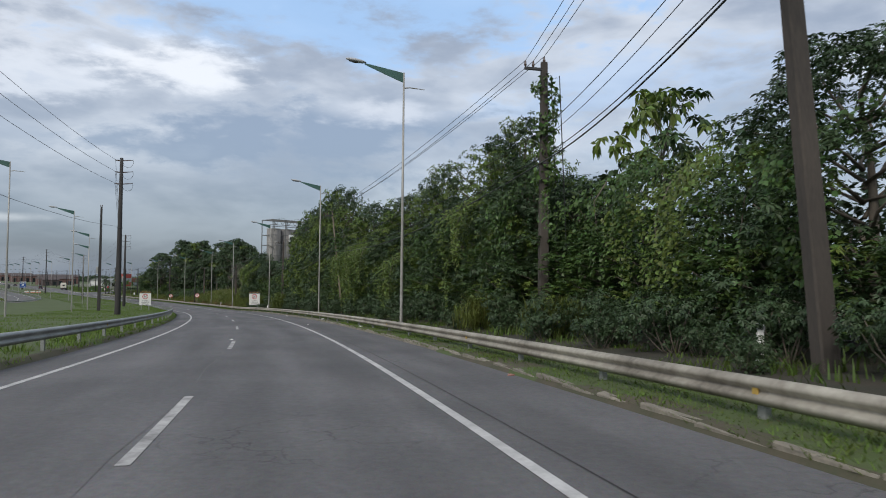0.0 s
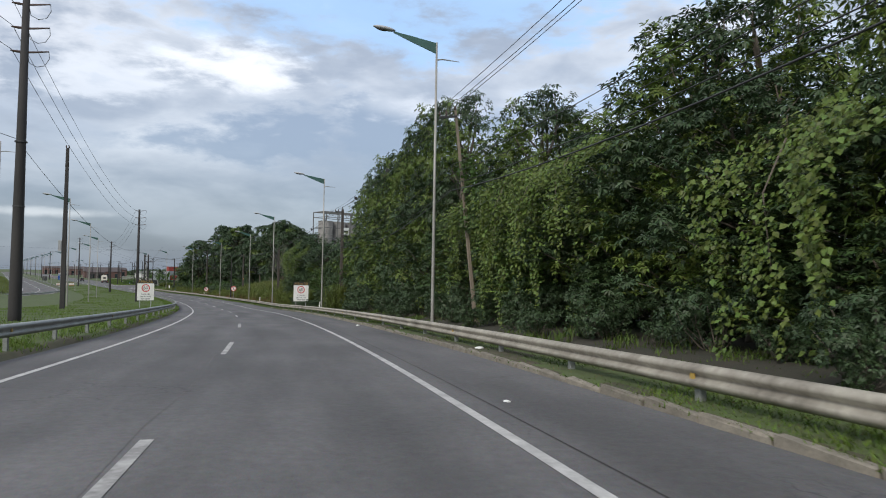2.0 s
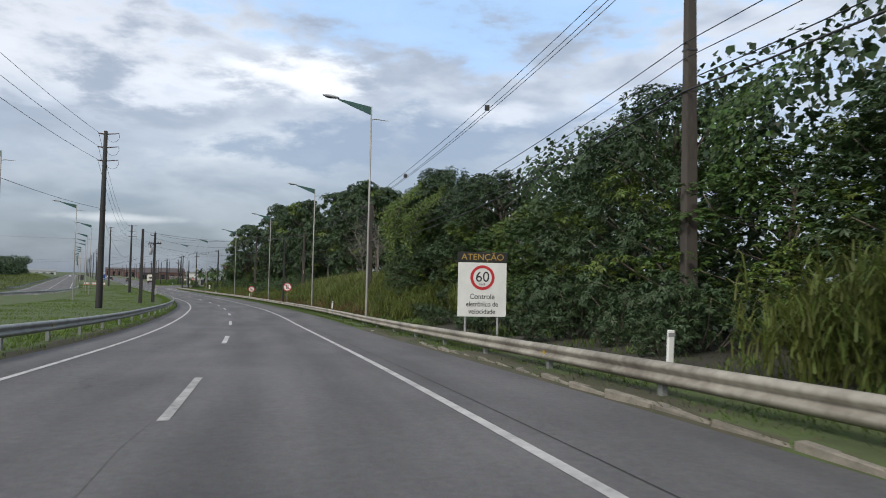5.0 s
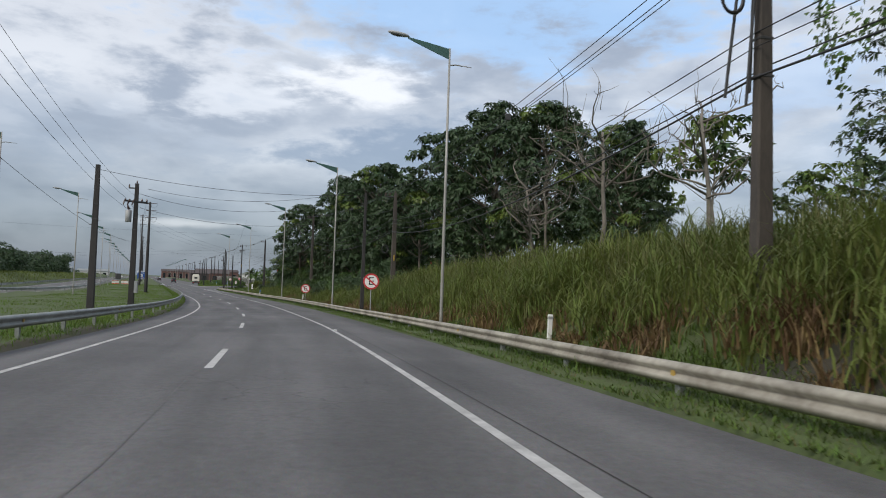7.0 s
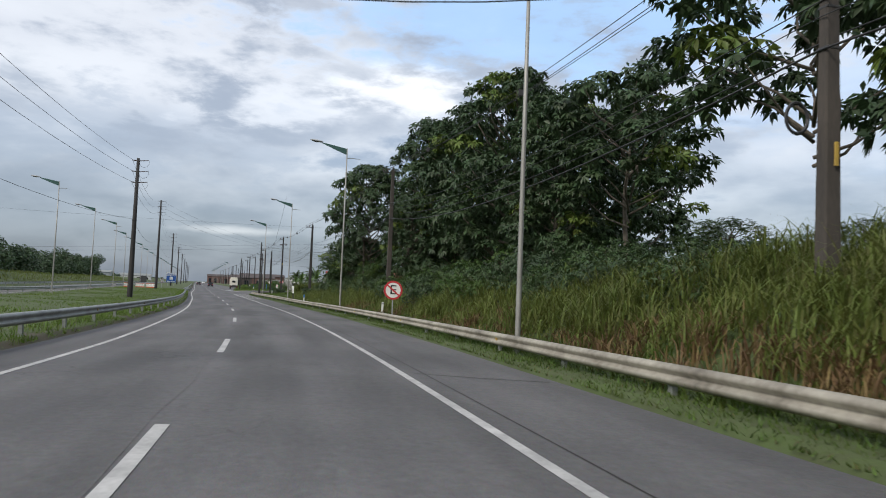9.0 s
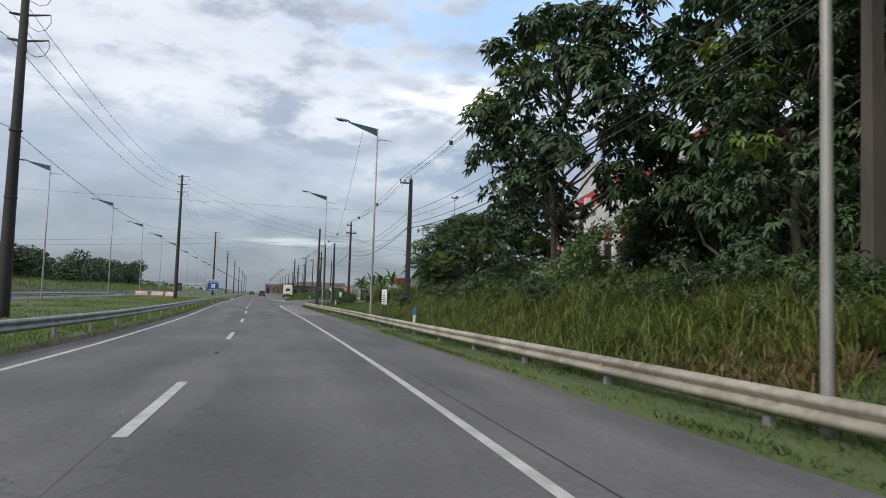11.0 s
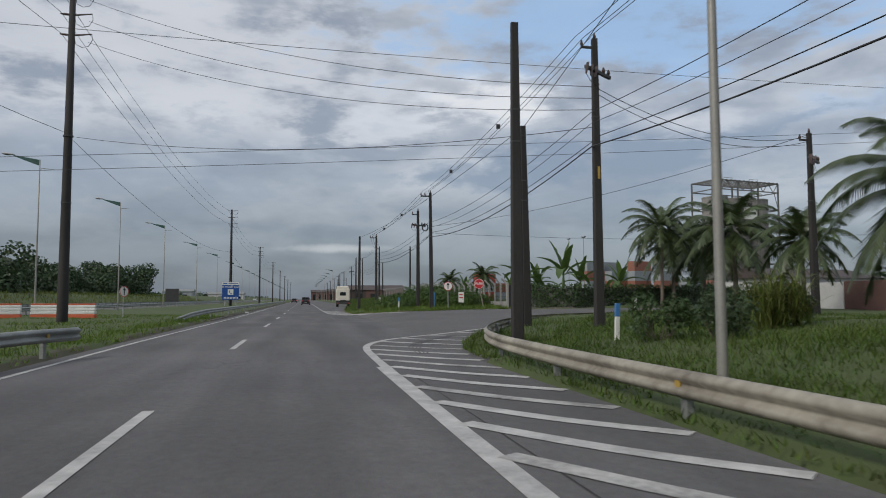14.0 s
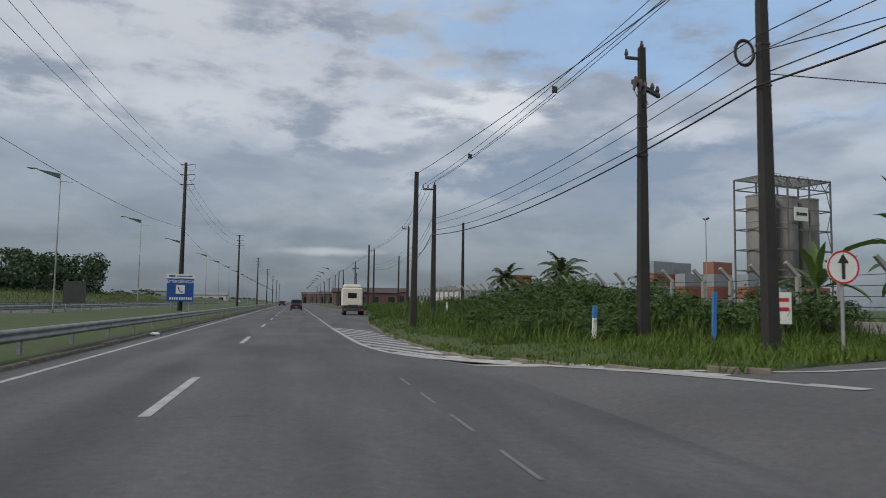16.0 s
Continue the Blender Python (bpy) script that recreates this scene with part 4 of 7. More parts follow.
def concrete_pole(h, w=0.19, material="pole", arms="short", label="tapered grey concrete utility pole", group="utility poles"):
    root = thing("utility_pole", label, "utility pole", group)
    bm = bmesh.new()
    lv = [(0.0, 1.0), (h * 0.5, 0.8), (h, 0.58)]
    rings = []
    for z, k in lv:
        a, b = w * k, w * k * 0.78
        c = 0.22 * b
        pts = [(-a, -b + c), (-a + c, -b), (a - c, -b), (a, -b + c), (a, b - c), (a - c, b), (-a + c, b), (-a, b - c)]
        rings.append([bm.verts.new((x, y, z - (0.8 if z == 0 else 0))) for x, y in pts])
    for r0, r1 in zip(rings, rings[1:]):
        for i in range(8):
            bm.faces.new((r0[i], r0[(i + 1) % 8], r1[(i + 1) % 8], r1[i]))
    bm.faces.new(rings[-1])
    bm.faces.new(rings[0][::-1])
    part("shaft", bm, M[material], root)
    if arms == "short":
        part("bracket", bx(-0.75, 0.05, -0.05, 0.05, h - 0.32, h - 0.22, bev=0.01), M["iron"], root)
        for x in (-0.72, -0.42, 0.0):
            z = h - 0.2 if x < 0 else h
            part("insulator", tb([(x, 0, z), (x, 0, z + 0.06), (x, 0, z + 0.12), (x, 0, z + 0.2)], [0.035, 0.055, 0.04, 0.03], 8), M["porcelain"], root)
    if arms == "cross":
        part("bracket", bx(-0.5, 0.05, -0.04, 0.04, h - 0.36, h - 0.28, bev=0.01), M["iron"], root)
        for x, z in ((-0.47, h - 0.28), (0.0, h)):
            part("insulator", tb([(x, 0, z), (x, 0, z + 0.06), (x, 0, z + 0.12), (x, 0, z + 0.2)], [0.035, 0.06, 0.045, 0.03], 8), M["porcelain"], root)
        bm = bx(-0.95, 0.75, -0.22, -0.12, h - 1.3, h - 1.18, bev=0.01)
        bmesh.ops.rotate(bm, verts=bm.verts, cent=(0, 0, 0), matrix=Matrix.Rotation(radians(38), 3, "Z"))
        arm = part("crossarm", bm, M["iron"], root, "slanted switch arm")
        turn = Matrix.Rotation(radians(38), 3, "Z")
        for x in (0.3, 0.65):
            a = turn @ Vector((x, -0.17, h - 1.18))
            part("insulator", tb([a, a + Vector((0, 0, 0.08)), a + Vector((0, 0, 0.2))], [0.04, 0.07, 0.03], 8), M["porcelain"], arm)
        for x in (-0.9, -0.6, -0.3):
            a = turn @ Vector((x, -0.24, h - 1.12))
            part("fuse_cutout", tb([a, a + Vector((-0.06, -0.06, -0.16)), a + Vector((-0.12, -0.12, -0.4))], [0.045, 0.06, 0.03], 7), M["porcelain"], arm)
            part("fuse_lead", tb([a + Vector((-0.12, -0.12, -0.4)), a + Vector((0.05, -0.05, -0.62)), (0.0, -0.12, h - 1.75)], [0.01, 0.01, 0.01], 5), M["wire"], arm)
    for z in (h * 0.72, h * 0.62):
        k = 1 - 0.42 * z / h
        part("band", bx(-w * k * 1.06, w * k * 1.06, -w * k * 0.86, w * k * 0.86, z, z + 0.05, bev=0.005), M["iron"], root)
    return root


def side_arm_pole(h, label):
    """A dark pole with three side insulators, one over the other, and cable loops."""
    root = thing("transmission_pole", label, "utility pole", "transmission poles")
    part("shaft", tb([(0, 0, -0.8), (0, 0, 0.3), (0, 0, h * 0.5), (0, 0, h)], [0.27, 0.26, 0.20, 0.14], 12), M["pole_dark"], root, smooth=True)
    for k in range(3):
        z = h - 0.25 - 1.05 * k
        part("side_arm", tb([(0.05, 0, z), (0.45, 0, z + 0.05), (0.95, 0, z + 0.12)], [0.05, 0.045, 0.03], 7), M["porcelain"], root)
        part("side_arm", tb([(-0.05, 0, z), (-0.3, 0, z + 0.02), (-0.55, 0, z + 0.04)], [0.05, 0.06, 0.03], 7), M["porcelain"], root)
        part("cable_loop", tb([(0.95, 0, z + 0.12), (0.98, 0, z - 0.2), (0.8, 0, z - 0.52), (0.5, 0, z - 0.60), (0.2, 0, z - 0.45), (0.1, 0, z)], [0.014] * 6, 5), M["wire"], root)
    for z in (h * 0.35, h * 0.55):
        part("band", tb([(0, 0, z), (0, 0, z + 0.06)], [0.245, 0.245], 12), M["iron"], root)
    return root


POLES_R = [(-28, 9.4, 10.2, "short"), (9.6, 8.4, 10.5, "short"), (23.5, 9.3, 9.7, "short"), (64.0, 8.6, 9.2, "short"), (105, 9.6, 9.8, "short"), (141.2, 8.4, 7.0, "short"),
           (180.0, 9.2, 7.4, "short"), (222, 9.6, 9.9, "short"), (259.3, 8.8, 8.9, "short"), (298.05, 9.8, 9.9, "cross"), (329.1, 9.65, 9.0, "short"), (334.05, 9.4, 8.2, "cross"), (359.05, 8.4, 8.2, "short"), (395, 12.5, 9.3, "short"),
           (430, 12.5, 9.3, "short"), (466, 12.5, 9.3, "cross"), (503, 12.5, 9.3, "short"), (540, 12.5, 9.3, "short"), (578, 12.5, 9.3, "short"), (620, 12.5, 9.3, "short"), (665, 12.5, 9.3, "short"), (715, 12.5, 9.3, "short")]
SOLO_R = [(173.2, 5.8, 7.6, None), (294.17, 5.74, 8.9, None), (301.2, 8.28, 7.6, None), (350.3, 5.72, 7.7, None), (302.7, 21.8, 8.0, "cross"), (383, 16.0, 8.5, None), (412, 9.8, 8.6, None), (440, 18, 9, None), (487, 10.4, 8.4, None), (515, 17, 9, "short"), (560, 16.5, 9, None), (600, 15, 9.5, None)]
LEAN = {301.2: -0.6, 9.6: -5.5, 64.0: -6.5, 350.3: 0.4, 329.1: -0.5}
for s, n, h, arms in POLES_R + SOLO_R:
    dark = s > 250 or s == 173.2
    ob = concrete_pole(h, 0.12 if s == 173.2 else 0.085 if s == 64.0 else 0.19 if s < 290 else 0.165, "pole_dark" if dark else "pole_pale" if s == 64.0 else "pole", arms or "none",
                       "weathered utility pole beside the road, coloured dark as if backlit" if dark else "thin pale leaning utility pole among creepers" if s == 64.0 else "grey concrete utility pole with cables")
    lean = LEAN.get(s, 0)
    ob.matrix_world = onland(s, n) @ pose(0, 0, 0, 0, lean, 0)
LEFT_POLES = [(-12, -10.5, 13.5), (69.2, -10.5, 14.0), (150.5, -10.8, 13.8), (242.7, -10.5, 13.3), (313.6, -11.6, 16.8), (393.4, -11.5, 15.5), (470, -11.6, 15.0), (550, -11.6, 15.0), (632, -11.6, 15.0), (715, -11.6, 15), (800, -11.6, 15), (890, -11.6, 15)]
for s, n, h in LEFT_POLES:
    side_arm_pole(h, "dark transmission pole with three side insulators").matrix_world = onland(s, n)
LEFT_SOLO = [(99.6, -14.3, 13.2, 2), (172.9, -9.3, 8.0, 0), (181.0, -8.25, 8.2, 1)]
for s, n, h, tr in LEFT_SOLO:
    ob = concrete_pole(h, 0.2, "pole_dark", ("none", "cross", "none")[tr], ("dark bare utility pole on the median", "dark utility pole carrying a transformer", "tall dark pole with a meter box")[tr])
    ob.matrix_world = onland(s, n)
    if tr == 2:
        part("meter_box", bx(-0.42, -0.17, -0.18, 0.18, 4.7, 5.6, bev=0.02), M["grey_metal"], ob, "grey meter box")
        for k in range(2):
            part("insulator", tb([(-0.1 + 0.2 * k, 0, 13.2), (-0.1 + 0.2 * k, 0, 13.28), (-0.1 + 0.2 * k, 0, 13.42)], [0.04, 0.06, 0.03], 8), M["porcelain"], ob)
    if tr == 1:
        can = part("transformer", tb([(-0.42, -0.1, 5.6), (-0.42, -0.1, 5.65), (-0.42, -0.1, 6.35), (-0.42, -0.1, 6.4)], [0.16, 0.2, 0.2, 0.16], 14), M["grey_metal"], ob, "grey round transformer tank", smooth=True)
        for dy in (-0.1, 0.1):
            q = part("bushing", tb([(-0.42, dy - 0.1, 6.4), (-0.45, dy - 0.1, 6.55), (-0.5, dy - 0.1, 6.75)], [0.045, 0.06, 0.02], 7), M["porcelain"], ob)
            q.parent = can
        part("meter_box", bx(0.16, 0.36, -0.18, 0.18, 0.9, 1.7, bev=0.02), M["grey_metal"], ob, "grey meter box")


def wire(a, b, sag, r=0.012, name="cable", label="thin black overhead cable", group="overhead cables"):
    cu = bpy.data.curves.new(name, "CURVE")
    cu.dimensions, cu.bevel_depth, cu.bevel_resolution = "3D", r, 1
    sp = cu.splines.new("POLY")
    k = 15
    sp.points.add(k - 1)
    a, b = Vector(a), Vector(b)
    for i in range(k):
        t = i / (k - 1)
        p = a.lerp(b, t) - Vector((0, 0, sag * 4 * t * (1 - t)))
        sp.points[i].co = (*p, 1)
    ob = bpy.data.objects.new(name, cu)
    me = bpy.data.meshes.new_from_object(ob)
    bpy.data.objects.remove(ob)
    me.materials.clear()
    me.materials.append(M["wire"])
    return tagged(new(name, me), label, "cable", group)


def aloft(s, n, z):
    x, y = plan(s, n)
    return (float(x), float(y), float(zr(s)) + z)


main_r = [(s, n + h * math.sin(radians(LEAN.get(s, 0))), h, a) for s, n, h, a in POLES_R if s != 334.05]
for (s0, n0, h0, _), (s1, n1, h1, _) in zip(main_r, main_r[1:]):
    g0, g1 = ground(s0, n0), ground(s1, n1)
    far = s0 > 380
    span = (s1 - s0) / 40
    for dn, dz, sag in ((-0.72, 0.0, 0.5), (-0.42, 0.0, 0.55), (0.0, 0.2, 0.5)):
        wire(aloft(s0, n0 + dn, h0 + g0 + dz), aloft(s1, n1 + dn, h1 + g1 + dz), sag * span, 0.011)
    for dn, dz, sag, r in ((-0.15, 0.74, 0.75, 0.012), (-0.17, 0.70, 0.85, 0.010), (0.17, 0.66, 0.8, 0.014), (-0.16, 0.62, 0.95, 0.022)):
        if far and dz < 0.65:
            continue
        wire(aloft(s0, n0 + dn, h0 * dz + g0), aloft(s1, n1 + dn, h1 * dz + g1), sag * span, r)
    if 60 < s0 < 330:
        # clamp spacers on the triple line
        for t in (0.33, 0.68):
            p = Vector(aloft(s0, n0 - 0.5, h0 + g0)).lerp(Vector(aloft(s1, n1 - 0.5, h1 + g1)), t) - Vector((0, 0, 0.53 * span * 4 * t * (1 - t)))
            ob = tagged(new("cable_spacer", bmmesh("cable_spacer", bx(-0.10, 0.10, -0.02, 0.02, -0.12, 0.12, bev=0.015), M["iron"])), "black spacer clamped on the cables", "cable spacer", "cable spacers")
            ob.matrix_world = pose(*p, 0, 0, turn_of(s0))
for (s0, n0, h0), (s1, n1, h1) in zip(LEFT_POLES, LEFT_POLES[1:]):
    for k in range(3):
        wire(aloft(s0, n0 - 0.5, h0 + 0.1 - 1.05 * k), aloft(s1, n1 - 0.5, h1 + 0.1 - 1.05 * k), 1.5 * (s1 - s0) / 80, 0.013)
    wire(aloft(s0, n0 - 0.2, h0 * 0.58), aloft(s1, n1 - 0.2, h1 * 0.58), 1.6 * (s1 - s0) / 80, 0.012)
# lines that cross the road
for a, b, sag in (((181.0, -7.6, 8.1), (180, 8.6, 9.6), 1.1), ((181.0, -8.3, 7.8), (180, 9.0, 9.4), 1.6), ((181.0, -8.0, 6.8), (180, 9.0, 7.6), 1.2), ((172.9, -9.3, 8.0), (173.2, 5.8, 7.6), 0.5),
                  ((313.6, -10.8, 16.6), (298.1, 9.8, 8.6), 0.9), ((313.6, -10.8, 15.5), (298.1, 9.8, 8.2), 1.0), ((313.6, -10.8, 14.4), (298.1, 9.8, 7.8), 1.0),
                  ((313.6, -11.2, 9.5), (298.1, 9.8, 7.2), 0.7), ((311.5, -40, 6.5), (313.0, 38, 11.8), 0.2), ((311.5, -40, 5.9), (313.0, 38, 11.2), 0.3), ((305, -40, 13), (313, 45, 14.5), 0.6),
                  ((298.1, 9.8, 8.6), (302.7, 21.8, 8.4), 0.8), ((298.1, 9.8, 8.4), (302.7, 21.8, 8.2), 0.9), ((329.1, 9.6, 6.4), (322, 60, 7.4), 0.9), ((329.1, 9.6, 6.9), (302.7, 21.8, 8.5), 0.6), ((301.2, 8.25, 7.9), (350.3, 5.75, 7.8), 0.5), ((260, 5.5, 13.2), (301.2, 8.25, 7.9), 0.4)):
    wire(aloft(*a), aloft(*b), sag, 0.012)
# slack loops and a broken bundle on the near poles
for s, n, z in ((141.2, 8.1, 5.9), (180.0, 8.9, 3.4), (329.1, 9.5, 6.3)):
    bm = bmesh.new()
    for k in range(3):
        pts = [(0.22 * math.cos(a) - 0.35 + 0.02 * k, 0.02 * k, 0.27 * math.sin(a)) for a in np.linspace(0, 2 * math.pi, 17)]
        tube(bm, pts, [0.03] * 17, 6)
    ob = tagged(new("cable_coil", bmmesh("cable_coil", bm, M["wire"])), "black coil of spare cable strapped to a pole", "cable coil", "cable coils")
    ob.matrix_world = onland(s, n, z)
for s, n in ((23.5, 9.9), (24.0, 9.8)):
    wire(aloft(s, n, 9.6), aloft(s + 0.3, n + 0.5, 1.6), -0.02, 0.02, "hanging_cable", "loose cable hanging down a pole", "hanging cables")

# ---- leaves, trees ----


def leaf_arrays(P, out, size, rng, droop=0.5, wide=0.45, fold=0.25, jit=0.7):
    """Folded leaves of four corners at the points P, looking along out."""
    n = len(P)
    nrm = out + rng.normal(0, jit, (n, 3)) + np.array([0, 0, 0.45])
    nrm /= np.linalg.norm(nrm, axis=1)[:, None] + 1e-9
    ax = rng.normal(0, 1, (n, 3)) + out * 0.5 - np.array([0, 0, droop])
    ax -= nrm * (ax * nrm).sum(1)[:, None]
    ax /= np.linalg.norm(ax, axis=1)[:, None] + 1e-9
    sd = np.cross(nrm, ax)
    L = (size * rng.uniform(0.65, 1.3, n))[:, None]
    w = L * wide
    base = P
    tip = P + ax * L - nrm * L * fold * 0.6
    mid = P + ax * L * 0.45
    v = np.stack([base, mid + sd * w + nrm * L * fold * 0.3, tip, mid - sd * w + nrm * L * fold * 0.3], 1).reshape(-1, 3)
    i = np.arange(n)[:, None] * 4
    f = np.concatenate([i + np.array([0, 1, 2]), i + np.array([0, 2, 3])], 1).reshape(-1, 3)
    return v, f


def tuft_arrays(P, out, size, rng, k=7, wide=0.17, droop=0.55, up=0.45, fold=0.22):
    """Whorls of k drooping leaves at the points P, opening along out."""
    n = len(P)
    axis = out * 0.75 + rng.normal(0, 0.3, (n, 3)) + np.array([0, 0, up])
    axis /= np.linalg.norm(axis, axis=1)[:, None] + 1e-9
    ref = np.cross(axis, rng.normal(0, 1, (n, 3)))
    ref /= np.linalg.norm(ref, axis=1)[:, None] + 1e-9
    oth = np.cross(axis, ref)
    ang = rng.uniform(0, 6.28, n)[:, None] + np.arange(k) * 2 * np.pi / k + rng.normal(0, 0.25, (n, k))
    ax = ref[:, None] * np.cos(ang)[..., None] + oth[:, None] * np.sin(ang)[..., None] + axis[:, None] * rng.uniform(0.1, 0.8, (n, k))[..., None]
    ax[..., 2] -= droop * rng.uniform(0.5, 1.4, (n, k))
    ax /= np.linalg.norm(ax, axis=2)[..., None] + 1e-9
    ax = ax.reshape(-1, 3)
    nrm = np.repeat(axis, k, axis=0) + np.array([0, 0, 0.5])
    nrm -= ax * (nrm * ax).sum(1)[:, None]
    nrm /= np.linalg.norm(nrm, axis=1)[:, None] + 1e-9
    sd = np.cross(nrm, ax)
    L = (size * rng.uniform(0.7, 1.25, n * k))[:, None]
    base = np.repeat(P, k, axis=0) + ax * L * 0.06
    mid = base + ax * L * 0.5
    tip = base + ax * L - np.array([0, 0, 1.0]) * L * fold * 0.9
    v = np.stack([base, mid + sd * L * wide + nrm * L * fold * 0.3, tip, mid - sd * L * wide + nrm * L * fold * 0.3], 1).reshape(-1, 3)
    i = np.arange(n * k)[:, None] * 4
    f = np.concatenate([i + np.array([0, 1, 2]), i + np.array([0, 2, 3])], 1).reshape(-1, 3)
    return v, f


def on_blobs(blobs, per, rng, shell=0.35, flat=0.8):
    """Points on the skins of blobs and the way out from each."""
    P, O = [], []
    for c, r in blobs:
        k = max(8, int(per * r * r))
        d = rng.normal(0, 1, (k, 3))
        d /= np.linalg.norm(d, axis=1)[:, None]
        rad = r * (1 - shell * rng.random(k) ** 1.6)
        P.append(np.array(c) + d * rad[:, None] * np.array([1, 1, flat]))
        O.append(d)
    return np.concatenate(P), np.concatenate(O)


def limb_mesh(paths, material, name="trunk"):
    bm = bmesh.new()
    for pts, radii in paths:
        tube(bm, pts, radii, 7)
    return bmmesh(name, bm, material, smooth=True)


def crooked(a, b, rng, k=4, wob=0.08):
    a, b = np.array(a, float), np.array(b, float)
    L = np.linalg.norm(b - a)
    off = rng.normal(0, wob * L, 3)
    return [tuple(a + (b - a) * t + off * math.sin(math.pi * t) + rng.normal(0, 0.25 * wob * L * math.sin(math.pi * t), 3)) for t in np.linspace(0, 1, k)]


def tree(name, label, H, R, crown_from, blobs_n, per, leaf, material, seed, bark="bark", thin=0.0, trunk_r=0.16, flat=0.75, group="trees", wide=0.45, dome=True, droop=0.5, spread=0.34, tuft=0, young=0.0, cap=0.75):
    """A tree H high whose crown of leafy clumps spreads R wide from crown_from up; tuft: leaves to a whorl, young: share of clumps in bright new leaf."""
    rng = np.random.default_rng(seed)
    root = thing(name, label, "tree", group)
    blobs = []
    hc = H - crown_from
    for k in range(blobs_n):
        t = (k + 0.5) / blobs_n
        ang = k * 2.399 + rng.uniform(-0.4, 0.4)
        zt = crown_from + hc * (0.08 + 0.84 * t)
        prof = math.sqrt(max(0.05, 1 - (2 * t - 0.75) ** 2 / 1.7)) if dome else 0.95 - 0.35 * t
        rad = R * prof * rng.uniform(0.45, 0.85)
        br = R * spread * rng.uniform(0.75, 1.25)
        blobs.append(((rad * math.cos(ang), rad * math.sin(ang), min(zt, H - br * 0.7)), br))
    blobs.append(((rng.uniform(-0.2, 0.2) * R, rng.uniform(-0.2, 0.2) * R, H - R * spread * 0.75), R * spread))
    paths = [(crooked((0, 0, -0.4), (0, 0, H * 0.72), rng, 6, 0.03), [trunk_r * k for k in (1.25, 1.0, 0.9, 0.75, 0.55, 0.3)])]
    for (c, r) in blobs[:: 2 if blobs_n > 22 else 1]:
        z0 = max(0.6, min(c[2] - 0.6 * math.hypot(c[0], c[1]) - 0.4, H * 0.68))
        paths.append((crooked((0, 0, z0), c, rng, 4, 0.07), [trunk_r * k for k in (0.45, 0.33, 0.22, 0.09)]))
    part("trunk", limb_mesh(paths, M[bark]), None, root)
    fresh = rng.random(len(blobs)) < young
    for name_, mt, group_ in (("crown", material, [b for b, y in zip(blobs, fresh) if not y]), ("young_leaves", M["leaf_bright"], [b for b, y in zip(blobs, fresh) if y])):
        if not group_:
            continue
        P, O = on_blobs(group_, per, rng, 0.5, flat)
        ok = np.ones(len(P), bool)
        if tuft:
            # clumps are full above and hollow below
            ok &= (O[:, 2] > -0.15) | (rng.random(len(P)) > cap)
        if thin:
            # sparser leaves on the side that faces the wood
            ok &= (P[:, 0] < 0.4) | (rng.random(len(P)) > thin)
        P, O = P[ok], O[ok]
        v, f = tuft_arrays(P, O, leaf, rng, tuft, wide, droop) if tuft else leaf_arrays(P, O, leaf, rng, droop=droop, wide=wide)
        part(name_, smesh(name_, v, f, mt), None, root, "bright green young leaves" if name_ == "young_leaves" else "")
    return root


def plant(src, s, n, k=1.0, turn=0.0, kz=None, z=0.0):
    m = onland(s, n, z, turn) @ Matrix.Diagonal((k, k, kz or k, 1))
    return copy_thing(src, m)


def keep(src, s, n, k=1.0, turn=0.0, kz=None):
    src.matrix_world = onland(s, n, 0, turn) @ Matrix.Diagonal((k, k, kz or k, 1))


rv = random.Random(5)
VINE = (("leafy roadside tree draped in green creepers", "leaf_vine", 11, 0.155, 8, 0.24, 0.9, 0.12, 62), ("dense dark green tree with drooping leaf whorls", "leaf_dark", 12, 0.19, 7, 0.16, 0.75, 0.06, 78),
        ("dark roadside tree with bright young leaves", "leaf_dark", 13, 0.20, 7, 0.155, 0.7, 0.38, 74), ("thick leafy tree at the verge", "leaf_mango", 14, 0.18, 7, 0.175, 0.75, 0.24, 78))
vines = [tree("vine_tree", lab, 10.0, 3.5, 0.0, 88, pr, lf, M[m_], sd, trunk_r=0.13, flat=0.8, group="roadside trees", dome=True, thin=0.7, droop=dr, wide=wd, spread=0.235, tuft=tf, young=yg)
         for lab, m_, sd, lf, tf, wd, dr, yg, pr in VINE]
HEDGE = curve_of([(0, 4.4), (9, 5.4), (13, 7.0), (17, 8.2), (21, 8.8), (26, 8.5), (30, 9.2), (34, 9.6), (38, 9.5), (43, 9.4), (48, 9.4), (52, 9.1), (56, 9.7), (61, 9.3), (64, 9.0), (68, 9.8), (71, 10.7), (75, 12.0), (79, 13.0), (83, 12.7), (86, 11.6), (89, 12.4), (93, 12.5), (96, 11.6), (99, 9.4), (104, 10.2), (110, 10.5), (117, 10.3), (123, 9.9), (130, 10.4), (136, 10.8), (141, 8.8)])
first = set()
s = 0.6
i = 0
